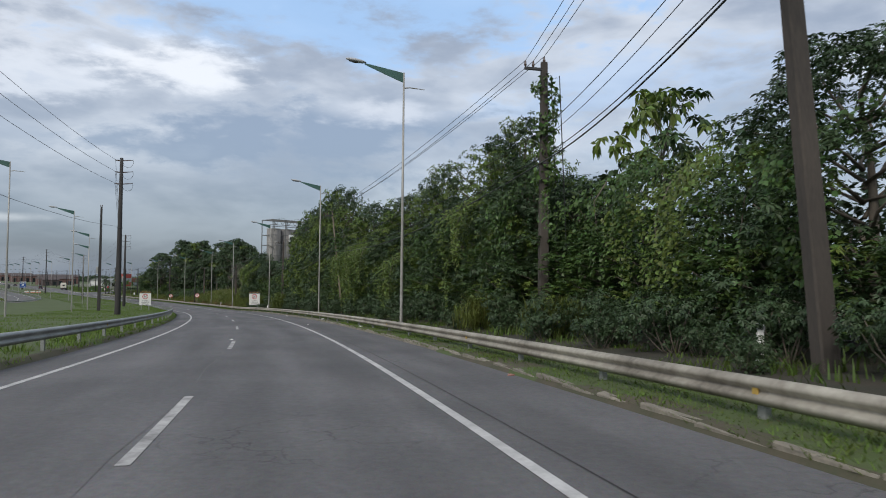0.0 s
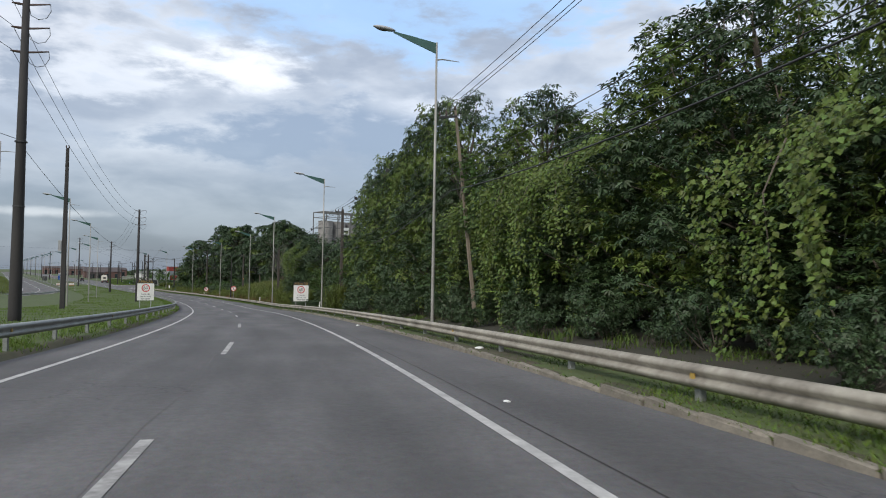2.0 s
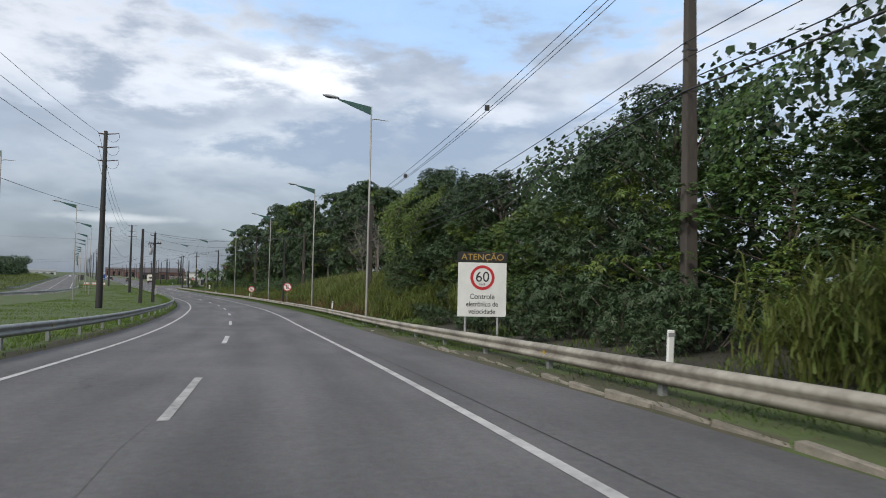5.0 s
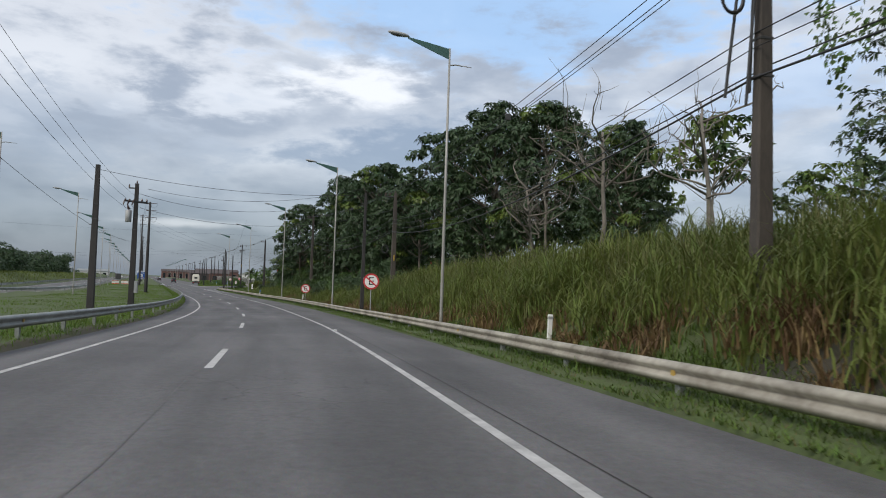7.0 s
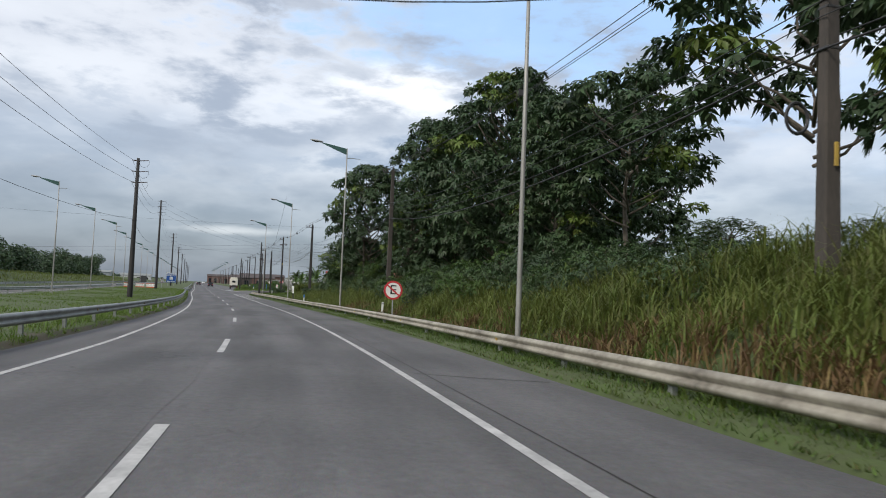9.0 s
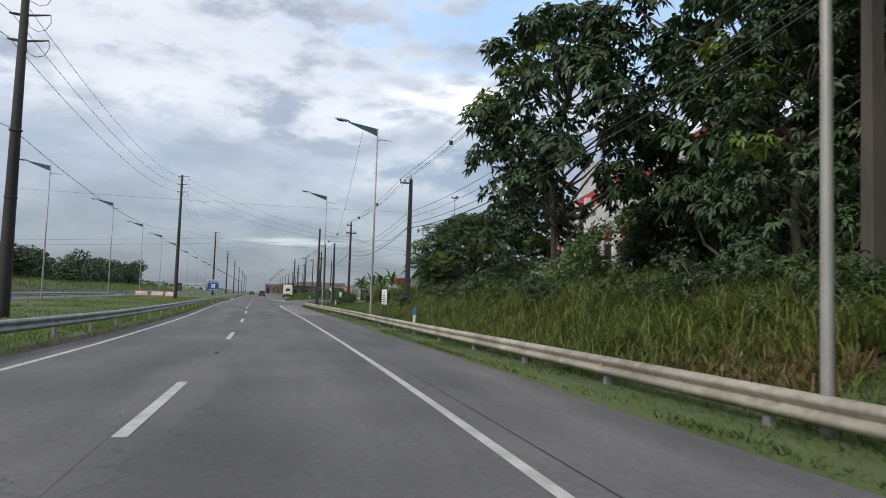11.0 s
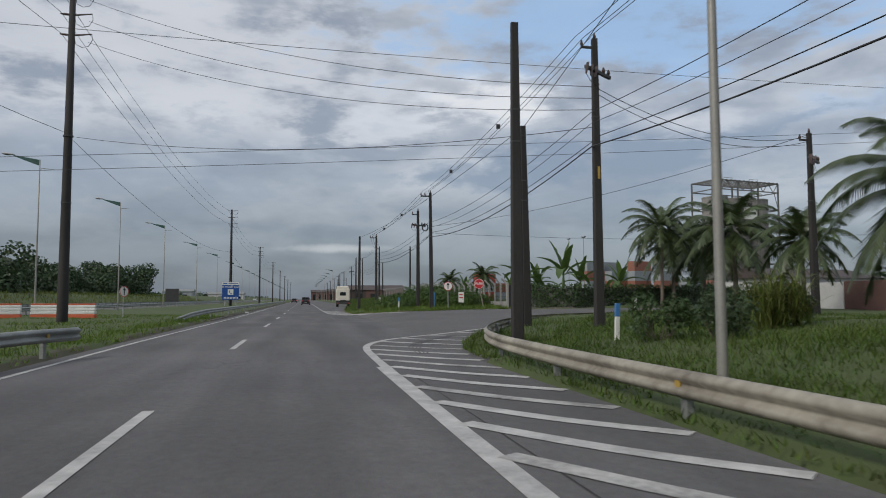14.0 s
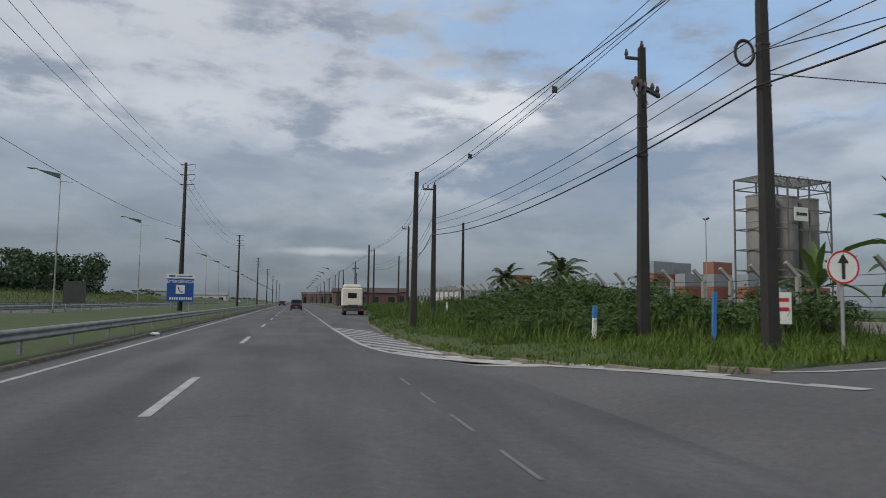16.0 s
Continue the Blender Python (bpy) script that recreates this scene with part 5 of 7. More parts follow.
while s < 140:
    j = ([0, 3, 0, 0, 1][i % 5] if s < 30 else [1, 2, 3, 1, 0][i % 5] if s < 52 else [3, 1, 0, 2][i % 4] if s < 70 else [2, 3, 2, 1, 2][i % 5] if s < 99 else [1, 3, 0, 1][i % 4])
    H = float(HEDGE(s)) * rv.uniform(0.97, 1.08) * (1.04 if 24 < s < 62 else 1.05 if s > 62 else 0.97)
    n = (11.9 if s < 27 else 11.2 if s < 70 else 10.9 if s < 99 else 12.3) + rv.uniform(-0.7, 0.7)
    k = rv.uniform(0.9, 1.15) * (0.85 if s < 22 else 1.05)
    if j in first:
        plant(vines[j], s, n, k, rv.uniform(-40, 30), H / 10.0)
    else:
        keep(vines[j], s, n, k, rv.uniform(-40, 30), H / 10.0)
        first.add(j)
    s += rv.uniform(2.4, 3.0) if not 104 < s < 132 else rv.uniform(3.6, 4.4)
    i += 1
for s, n, H, k in ((26.5, 10.2, 10.4, 0.75), (29.5, 10.6, 10.0, 0.8), (33, 15.5, 9.2, 1.3), (55, 16, 10, 1.3), (82, 15, 13.4, 1.4), (93, 15, 13, 1.3), (124, 17.5, 11, 1.3)):
    plant(vines[1], s, n, k, rv.uniform(-40, 30), H / 10.0)
# a second row fills the skyline of the hedge
for k in range(10):
    s = 29.0 + 4.4 * k + rv.uniform(-0.8, 0.8)
    plant(vines[(1, 3, 2)[k % 3]], s, 13.0 + rv.uniform(-0.5, 0.6), 1.25, rv.uniform(150, 210), float(HEDGE(s)) * 1.1 / 10.0)


def creeper(seed, Wd, Hd, label):
    """A hanging curtain of vine leaves with loose strands at its foot."""
    rng = np.random.default_rng(seed)
    root = thing("creeper", label, "vine", "creepers over the hedge")
    k = int(Wd * Hd * 190)
    u, w = rng.uniform(-1, 1, k), rng.random(k) ** 1.25
    drop = 0.50 + 0.34 * np.sin(u * 5.1 + seed) * np.cos(u * 2.3 + seed * 0.7) + 0.16 * np.sin(u * 17.0 + seed)
    ok = w < drop
    u, w = u[ok], w[ok]
    bulge = 0.55 * np.sin(u * 3.1 + seed) + 0.35 * np.sin(w * 5.0 + u * 4.0)
    P = np.stack([bulge + 0.5 + 2.2 * np.clip(0.16 - w, 0, 1) * 4.0 + rng.normal(0, 0.10, len(u)), u * Wd / 2, -w * Hd + (0.5 * np.sin(u * 4 + seed) + 0.3 * np.sin(u * 11 + 2 * seed)) * (1 - w)], 1)
    for j in range(9):
        y0, z0, Ls = rng.uniform(-0.45, 0.45) * Wd, -rng.uniform(0.3, 0.75) * Hd, rng.uniform(0.8, 2.2)
        m = int(Ls * 26)
        P = np.concatenate([P, np.stack([0.3 + rng.normal(0, 0.05, m), y0 + rng.normal(0, 0.06, m), z0 - np.linspace(0, Ls, m)], 1)])
    O = np.tile(np.array([-0.9, 0.0, 0.25]), (len(P), 1))
    v, f = leaf_arrays(P, O, 0.13, rng, droop=1.2, wide=0.42, jit=0.45)
    part("foliage", smesh("foliage", v, f, M["leaf_vine"] if seed % 2 else M["leaf_bright"]), None, root)
    st = [([(0.95, y, -Hd * 0.12), (0.6, y + 0.2, -Hd * 0.3), (0.5, y + rng.uniform(-0.4, 0.4), -Hd * 0.62)], [0.02, 0.015, 0.008]) for y in (0.1 * Wd,)]
    part("stem", limb_mesh(st, M["bark"], "stem"), None, root)
    return root


cr = [creeper(201, 4.6, 4.6, "green creeper hanging over dark trees"), creeper(202, 3.8, 5.6, "bright vine curtain draped on the hedge"), creeper(203, 5.4, 3.6, "mat of vine leaves over the hedge top")]
CREEP = [(12.5, 9.0, 5.0), (16, 8.9, 5.2), (19.5, 9.0, 5.6), (27.2, 8.5, 6.2), (31.5, 8.1, 6.6), (36.5, 8.3, 5.6), (45.5, 7.9, 5.0), (54.5, 7.7, 6.3), (57.5, 7.6, 6.0), (60.2, 7.6, 6.5), (62.6, 8.4, 5.9), (67.0, 8.3, 6.6), (106, 10.4, 7.0), (121, 10.4, 6.0), (130.5, 8.4, 7.6), (133.5, 8.0, 8.4), (136.0, 8.6, 8.6), (138.2, 9.0, 7.4), (236.5, 10.4, 4.6), (239.5, 10.6, 4.2)]
for i, (s, n, z) in enumerate(CREEP):
    if i < 3:
        cr[i].matrix_world = spot(s, n, min(z, 0.86 * float(HEDGE(s))))
    else:
        copy_thing(cr[1 if 40 < s < 70 or 130 < s < 138 else i % 3], spot(s, n, min(z, 0.86 * float(HEDGE(s))) if s < 140 else z, rv.uniform(-14, 14)) @ Matrix.Diagonal((1, rv.uniform(0.8, 1.15), rv.uniform(0.8, 1.1), 1)))

broad = [tree("broad_tree", lab, 15.0, 5.6, sf, 84, 33, 0.42, M["leaf_dark"], sd, trunk_r=0.24, flat=0.6, group="wood beyond the bank", wide=0.2, droop=0.75, spread=0.21, tuft=7, young=0.04, cap=0.85)
         for lab, sd, sf in (("tall dark spreading tree behind the bank", 21, 2.0), ("broad umbrella-shaped tree with dark leaves", 22, 1.2))]
BROAD = [(172.5, 17.5, 12.0, 0.8), (180.5, 17.0, 14.0, 0.95), (207, 16.5, 14.6, 1.0), (215, 16.5, 17.2, 1.1), (224, 16.0, 18.6, 1.15), (234, 17.0, 18.4, 1.15), (243, 19.0, 9.0, 0.8), (213, 24, 15, 1.1), (232, 25, 16, 1.1), (161.5, 16.8, 8.6, 0.5), (165.5, 18.5, 9.0, 0.55), (227, 12.6, 9.0, 0.6)]
for i, (s, n, H, k) in enumerate(BROAD):
    (keep if i < 2 else plant)(broad[i % 2], s, n, k, 57.0 * i, H / 15.0)
spar = tree("umbrella_tree", "open tree with large drooping leaves on long limbs", 10.0, 3.6, 5.5, 20, 13, 0.50, M["leaf_mango"], 31, bark="bark_pale", trunk_r=0.085, flat=0.55, group="open trees", wide=0.22, droop=0.9, spread=0.24, tuft=7, young=0.3)
for i, (s, n, H, k) in enumerate([(157.5, 19.0, 7.4, 0.8), (150, 17.5, 4.6, 0.6), (164, 20, 7.6, 0.75), (146, 21, 6.0, 0.7), (155, 24, 7.4, 0.8), (21.8, 13.0, 11.6, 0.85)]):
    (keep if i == 0 else plant)(spar, s, n, k, 73.0 * i, H / 10.0)
for s, n, H, k in ((194.5, 18.0, 6.2, 0.9), (199.0, 20.5, 5.6, 0.9), (190.0, 20.0, 5.2, 0.8), (184.0, 18.5, 5.0, 0.8)):
    plant(vines[3], s, n, k, 37.0 * s, H / 10.0)
for s, n, H, k in ((128.5, 9.8, 5.2, 0.75), (131.0, 9.7, 5.4, 0.75), (133.4, 9.8, 5.6, 0.75), (135.8, 10.4, 5.2, 0.7)):
    plant(vines[1], s, n, k, 53.0 * s, H / 10.0)
canopy = tree("canopy_tree", "open umbrella tree with large dark leaves on bare limbs", 14.0, 5.4, 5.4, 42, 24, 0.46, M["leaf_dark"], 33, bark="bark", trunk_r=0.15, flat=0.5, group="open trees", wide=0.22, droop=0.85, spread=0.22, tuft=7, young=0.1, cap=0.9)
keep(canopy, 188.5, 16.5, 1.0, 15)
plant(canopy, 201.5, 17.5, 0.88, 140, 0.84)
tall = tree("shade_tree", "tall shade tree leaning over the verge", 13.5, 4.9, 3.7, 72, 30, 0.42, M["leaf_dark"], 41, bark="bark", trunk_r=0.15, flat=0.6, group="shade trees", wide=0.21, droop=0.8, spread=0.21, tuft=7, young=0.08, cap=0.85)
keep(tall, 240.3, 11.8, 1.0, 40)
plant(canopy, 248.2, 12.8, 0.52, 200, 0.43)
plant(canopy, 246.4, 13.4, 0.45, 80, 0.40)
plant(vines[3], 245.0, 12.8, 0.62, 70, 0.47)
plant(vines[0], 242.6, 13.6, 0.6, 110, 0.52)
plant(vines[0], 237.6, 12.2, 0.5, 20, 0.46)
plant(vines[3], 240.5, 13.4, 0.5, -20, 0.50)
for s, n, H, k in ((133.5, 11.6, 12.0, 1.1), (136.6, 12.6, 12.6, 1.1), (138.6, 11.7, 11.2, 0.9)):
    plant(vines[1], s, n, k, -10, H / 10.0)
for s, n, H, k in ((250, 12.5, 3.4, 0.5), (254, 13.5, 2.6, 0.5), (246.5, 10.4, 2.0, 0.42)):
    plant(vines[1], s, n, k, 40 * s, H / 10.0)
mango = tree("mango_tree", "dense round mango tree beside the fence", 13.5, 8.2, 0.7, 120, 58, 0.27, M["leaf_mango"], 51, trunk_r=0.4, flat=0.7, group="garden trees", wide=0.16, droop=0.6, spread=0.19, tuft=8, young=0.05, cap=0.8)
keep(mango, 278.5, 19.4, 0.84, 20, 0.66)


def bare_tree(H, seed, label):
    rng = np.random.default_rng(seed)
    root = thing("bare_tree", label, "tree", "bare trees")
    paths = [(crooked((0, 0, -0.4), (0.5, 0.2, H * 0.62), rng, 6, 0.03), [0.115, 0.10, 0.088, 0.075, 0.062, 0.045])]
    part("trunk", limb_mesh(paths, M["bark_pale"]), None, root)
    for k in range(13):
        paths = []
        z = H * rng.uniform(0.28, 0.62)
        ang = rng.uniform(0, 6.28)
        L = H * rng.uniform(0.14, 0.30)
        e = np.array([math.cos(ang) * L, math.sin(ang) * L, z + L * rng.uniform(0.4, 1.0)])
        b = np.array([0.5 * z / (H * 0.62), 0.2 * z / (H * 0.62), z])
        paths.append((crooked(b, e, rng, 6, 0.12), [0.045, 0.038, 0.03, 0.024, 0.018, 0.010]))
        for q in range(4):
            t = rng.uniform(0.45, 1.0)
            c = b + (e - b) * t
            g = c + rng.normal(0, 0.5, 3) * L * 0.55 + np.array([0, 0, L * 0.25])
            paths.append((crooked(c, g, rng, 4, 0.08), [0.016, 0.012, 0.008, 0.005]))
        part("branch", limb_mesh(paths, M["bark_pale"], "branch"), None, root)
    return root


bare_tree(9.6, 61, "pale leafless tree on the grassy bank").matrix_world = onland(154.8, 11.9, 0, 30)
bare_tree(7.6, 62, "pale leafless tree among tall grass").matrix_world = onland(163.0, 12.7, 0, 170)
bare_tree(8.4, 63, "pale leafless tree before the dark wood").matrix_world = onland(167.4, 14.7, 0, 260)
bare_tree(8.5, 64, "slim leafless tree on the bank").matrix_world = onland(150.0, 13.5, 0, 80)

# far woods over the opposite carriageway
rngw = np.random.default_rng(71)
bl = []
for u in np.arange(150, 495, 5.0):
    for row in range(2):
        h = (8.0 if u < 455 else 10.5) + rngw.uniform(-1.2, 1.4)
        x, y = straight(u + rngw.uniform(-2, 2), -44 - 7 * row - max(0, (250 - u) * 0.10) + rngw.uniform(-2, 2))
        for k in range(4):
            bl.append(((float(x) + rngw.uniform(-2.4, 2.4), float(y) + rngw.uniform(-2.4, 2.4), 0.8 + h * rngw.uniform(0.05, 0.8)), rngw.uniform(1.5, 2.6)))
P, O = on_blobs(bl, 46, rngw, 0.4, 0.8)
v, f = leaf_arrays(P, O, 0.56, rngw)
tagged(new("far_wood", smesh("far_wood", v, f, M["leaf_dark"])), "dark row of trees beyond the opposite carriageway", "trees", kind="stuff")
bl = []
for u in np.arange(300, 1250, 14.0):
    x, y = plan(u, 95 + rngw.uniform(-12, 25))
    bl += [((float(x) + rngw.uniform(-6, 6), float(y) + rngw.uniform(-6, 6), rngw.uniform(0, 4.5)), rngw.uniform(3, 5)) for _ in range(2)]
    x, y = straight(u + 250, -70 + rngw.uniform(-25, 20))
    bl += [((float(x), float(y), rngw.uniform(0, 3)), rngw.uniform(2.5, 4.5))]
P, O = on_blobs(bl, 9, rngw, 0.5, 0.8)
v, f = leaf_arrays(P, O, 1.3, rngw)
tagged(new("distant_wood", smesh("distant_wood", v, f, M["leaf_dark"])), "low distant trees along the horizon", "trees", kind="stuff")
# dark understorey that closes the view between the hedge trunks
bl = []
for s in np.arange(-2, 142, 1.6):
    x, y = plan(s, 13.0 + rngw.uniform(-0.8, 1.2))
    for z in (0.5, 1.8, 3.2, 5.2, 7.2, 9.0, 10.6, 12.2):
        if z < HEDGE(s) * 0.93 - 1.5 + rngw.uniform(-0.5, 0.5):
            bl.append(((float(x), float(y), float(zr(s)) + z), 1.5))
for s in np.arange(206, 250, 2.2):
    x, y = plan(s, 18.5 + rngw.uniform(-1.5, 2.0))
    for z in (1.5, 4.0):
        bl.append(((float(x), float(y), float(zr(s)) + 1.5 + z), 2.0))
P, O = on_blobs(bl, 95, rngw, 0.6, 0.9)
v, f = leaf_arrays(P, O, 0.24, rngw)
tagged(new("understorey", smesh("understorey", v, f, M["leaf_dark"])), "dark undergrowth between the trunks", "undergrowth", kind="stuff")


def vine_column(s, n, z0, z1, r, seed):
    rng = np.random.default_rng(seed)
    bl = [((rng.normal(0, 0.12), rng.normal(0, 0.12), z), r * rng.uniform(0.7, 1.2)) for z in np.arange(z0, z1, 0.45)]
    P, O = on_blobs(bl, 520, rng, 0.5, 1.0)
    v, f = leaf_arrays(P, O, 0.16, rng, droop=1.0)
    root = thing("creeper", "creeper climbing a utility pole", "vine", "creepers over the hedge")
    part("foliage", smesh("foliage", v, f, M["leaf_vine"]), None, root)
    root.matrix_world = spot(s, n, 0)


vine_column(23.5, 9.4, 5.6, 9.6, 0.42, 211)
vine_column(63.9, 8.1, 4.6, 7.4, 0.42, 212)
for i, (s, n, z) in enumerate(((141.2, 8.2, 7.9), (141.0, 8.1, 7.6), (141.3, 8.0, 7.8))):
    wire(aloft(s, n, z), aloft(s + 0.1, n - 0.12 * i, z - 2.6), 0.0, 0.03, "hanging_cable", "frayed cable bundle hanging from a pole", "hanging cables")
for s, n, z in ((180.0, 9.2, 3.1), (298.05, 9.8, 5.6)):
    ob = tagged(new("marker_plate", bmmesh("marker_plate", bx(-0.04, 0.04, -0.2, -0.175, 0, 0.42, bev=0.004), M["yellow"])), "narrow yellow plate strapped to a pole", "marker", "pole markers")
    ob.matrix_world = onland(s, n, z - 0.6)

# ---- grasses ----


def blades(S, N, hgt, rng, width=0.03, seg=3, lean=0.5, z0=0.0, zl=True, arch=0.0):
    """Bent tapering blades rooted on the plan."""
    k = len(S)
    x, y = plan(S, N)
    z = zr(S) + (lift(S, N) if zl else 0) + z0
    root = np.stack([x, y, z - 0.05], 1)
    ang = rng.uniform(0, 2 * np.pi, k)
    d = np.stack([np.cos(ang), np.sin(ang), np.zeros(k)], 1)
    sd = np.stack([-np.sin(ang), np.cos(ang), np.zeros(k)], 1)
    h = hgt * rng.uniform(0.55, 1.15, k)
    ln = lean * rng.uniform(0.2, 1.3, k) * h
    ar = arch * rng.uniform(0.15, 1.0, k)
    vs = []
    for j in range(seg + 1):
        t = j / seg
        up = (1 + 0.45 * ar) * t - 0.95 * ar * t ** 3 if arch else t - 0.28 * lean * t ** 3
        c = root + d * (ln * t ** (1.6 if arch else 2))[:, None] + np.array([0, 0, 1]) * (h * up)[:, None]
        w = width * (1 - t) ** 0.7 * rng.uniform(0.7, 1.3, k) + 0.002
        vs += [c - sd * w[:, None], c + sd * w[:, None]]
    v = np.stack(vs, 1).reshape(-1, 3)
    b = np.arange(k)[:, None] * (2 * (seg + 1))
    f = np.concatenate([b + np.array([2 * j, 2 * j + 1, 2 * j + 3, 2 * j + 2]) for j in range(seg)], 1).reshape(-1, 4)
    return v, f


def grass_field(name, label, cnt, srange, nrange, hgt, material, seed, width=0.03, lean=0.5, seg=3, clump=0.0, keepf=None, arch=0.0, stalk=0.0):
    rng = np.random.default_rng(seed)
    S = rng.uniform(*srange, cnt)
    N = rng.uniform(*nrange, cnt)
    if clump:
        cs = np.stack([rng.uniform(*srange, int(cnt * clump)), rng.uniform(*nrange, int(cnt * clump))], 1)
        pick = rng.integers(0, len(cs), cnt)
        S = cs[pick, 0] + rng.normal(0, 0.22, cnt)
        N = cs[pick, 1] + rng.normal(0, 0.22, cnt)
        hs = (0.75 + 0.5 * rng.random(len(cs)))[pick]
    else:
        hs = np.ones(cnt)
    ok = ~paved(S, N)
    if keepf is not None:
        ok &= keepf(S, N)
    S, N, hs = S[ok], N[ok], hs[ok]
    hh = (hgt(S, N) if callable(hgt) else np.full(len(S), hgt)) * hs
    z0 = 0.0
    if stalk:
        # leaves bend out from stalks at all heights
        z0 = rng.random(len(hh)) ** 0.7 * hh * 0.72
        hh = np.minimum(hh, stalk * rng.uniform(0.7, 1.2, len(hh)))
    v, f = blades(S, N, hh, rng, width, seg, lean, z0, arch=arch)
    tagged(new(name, smesh(name, v, f, material)), label, "grass", kind="stuff")


GH = lambda S, N: np.interp(S, [104, 118, 136, 172, 185, 200, 230, 250, 262, 288], [0.8, 0.8, 1.5, 1.35, 0.95, 0.75, 0.8, 0.75, 0.5, 0.45]) * np.interp(N, [6.3, 7.6, 9.0, 12], [0.4, 0.8, 1.0, 1.0])
grass_field("tall_grass", "tall green cane grass on the bank", 60000, (125, 232), (6.9, 11.5), lambda S, N: GH(S, N) * 1.15 * (0.8 + 0.35 * np.sin(S * 0.9 + N) * np.sin(S * 0.37)), M["cane"], 81, 0.018, 1.15, 3, 0.03, arch=1.5, stalk=0.95)
grass_field("dry_grass", "brown dry stalks in the bank grass", 13000, (128, 236), (6.3, 7.9), lambda S, N: GH(S, N) * np.interp(N, [6.3, 7.0, 7.7], [1.0, 1.0, 0.8]) * (0.55 + 0.6 * np.sin(S * 0.23 + 1.0) ** 2), M["cane_dry"], 82, 0.018, 0.7, 4, 0.02, arch=1.0)
grass_field("tall_grass_behind", "tall grass along the top of the bank", 15000, (130, 240), (11.5, 19), GH, M["cane"], 83, 0.022, 0.7, 3, 0.03, arch=1.0, stalk=0.9)
grass_field("seed_heads", "pale seed heads over the tall bank grass", 9000, (139, 186), (8.2, 13.5), lambda S, N: GH(S, N) * 1.32, M["cane_head"], 98, 0.010, 0.5, 4, 0.03, arch=0.8)
grass_field("scrub_grass", "rank green grass and weeds beside the rail", 30000, (222, 264), (5.9, 15), lambda S, N: GH(S, N) * 1.15, M["cane"], 84, 0.015, 1.2, 3, 0.03, arch=1.5, stalk=0.9)
grass_field("field_grass", "bright mown grass inside the junction corner", 105000, (258, 324), (5.0, 24), lambda S, N: 0.25 + 0.10 * np.sin(S * 0.8 + 0.5 * N) * np.sin(S * 0.31 - N * 0.6), M["grass"], 85, 0.011, 0.8, 1, 0.0, lambda S, N: N > np.interp(S, [290, 298, 308, 320], [5.0, 8.2, 14.2, 26]))
grass_field("hedge_foot_grass", "grass and weeds at the foot of the hedge", 9000, (2, 132), (6.2, 9.0), lambda S, N: np.interp(N, [6.2, 8.6], [0.16, 0.32]) * (0.5 + 0.9 * np.sin(S * 0.21) ** 2), M["grass"], 86, 0.016, 0.6, 3, 0.04)
grass_field("bank_foot_grass", "low rough grass behind the guard rail", 26000, (120, 262), (5.6, 7.8), lambda S, N: 0.22 + 0.2 * np.sin(S * 0.7 + N) ** 2, M["grass"], 97, 0.012, 0.9, 2, 0.06)
grass_field("verge_grass", "short grass between kerb and guard rail", 185000, (3, 300), (4.0, 6.8), lambda S, N: (0.09 + 0.09 * np.clip(N - 4.9, 0, 1)) * (0.95 + 0.4 * np.sin(S * 1.3 + 2 * N) * np.sin(S * 0.37)) * np.interp(S, [100, 140], [1.0, 1.35]), M["grass"], 87, 0.012, 1.0, 1, 0.4)
grass_field("median_edge_grass", "rough grass and weeds under the median rail", 34000, (12, 330), (-6.9, -5.7), lambda S, N: 0.12 + 0.2 * np.clip(-5.6 - N, 0, 1), M["lawn"], 94, 0.014, 0.7, 1, 0.05)
grass_field("corner_turf", "low weedy turf at the corner of the side road", 46000, (325, 352), (4.2, 15.4), lambda S, N: 0.10 + 0.08 * np.clip(N - 5, 0, 3), M["lawn"], 95, 0.016, 0.7, 1, 0.08)
grass_field("nose_grass", "rough grass on the junction nose", 16000, (284, 312), (3.9, 13), lambda S, N: 0.16 + 0.10 * np.sin(S * 1.7) ** 2, M["grass"], 92, 0.010, 0.7, 2)
grass_field("verge_turf", "green turf between kerb and guard rail", 24000, (2, 44), (4.5, 6.4), lambda S, N: 0.09 + 0.06 * np.sin(S * 0.9) ** 2, M["lawn"], 99, 0.012, 1.0, 1, 0.3)
grass_field("verge_dry_grass", "dry tufts in the verge", 7000, (3, 300), (4.75, 6.2), 0.10, M["cane_dry"], 88, 0.006, 0.8, 2)
grass_field("median_grass", "mown grass of the median", 88000, (30, 330), (-19, -6.3), 0.17, M["lawn"], 89, 0.020, 0.6, 1)
grass_field("corner_grass", "weedy grass on the far junction corner", 26000, (330, 385), (4.6, 17), lambda S, N: np.interp(N, [4.6, 6, 8, 12], [0.14, 0.38, 0.85, 1.25]) * np.interp(S, [331, 335], [0.3, 1]), M["grass"], 90, 0.018, 0.6, 3, 0.05)
grass_field("corner_grass", "weedy grass past the far junction corner", 12000, (385, 430), (7.5, 20), 0.8, M["grass"], 93, 0.02, 0.6, 3, 0.03)
grass_field("opposite_grass", "rough grass bank across the opposite carriageway", 14000, (200, 520), (-46, -31.5), 0.7, M["cane"], 91, 0.04, 0.5, 2)
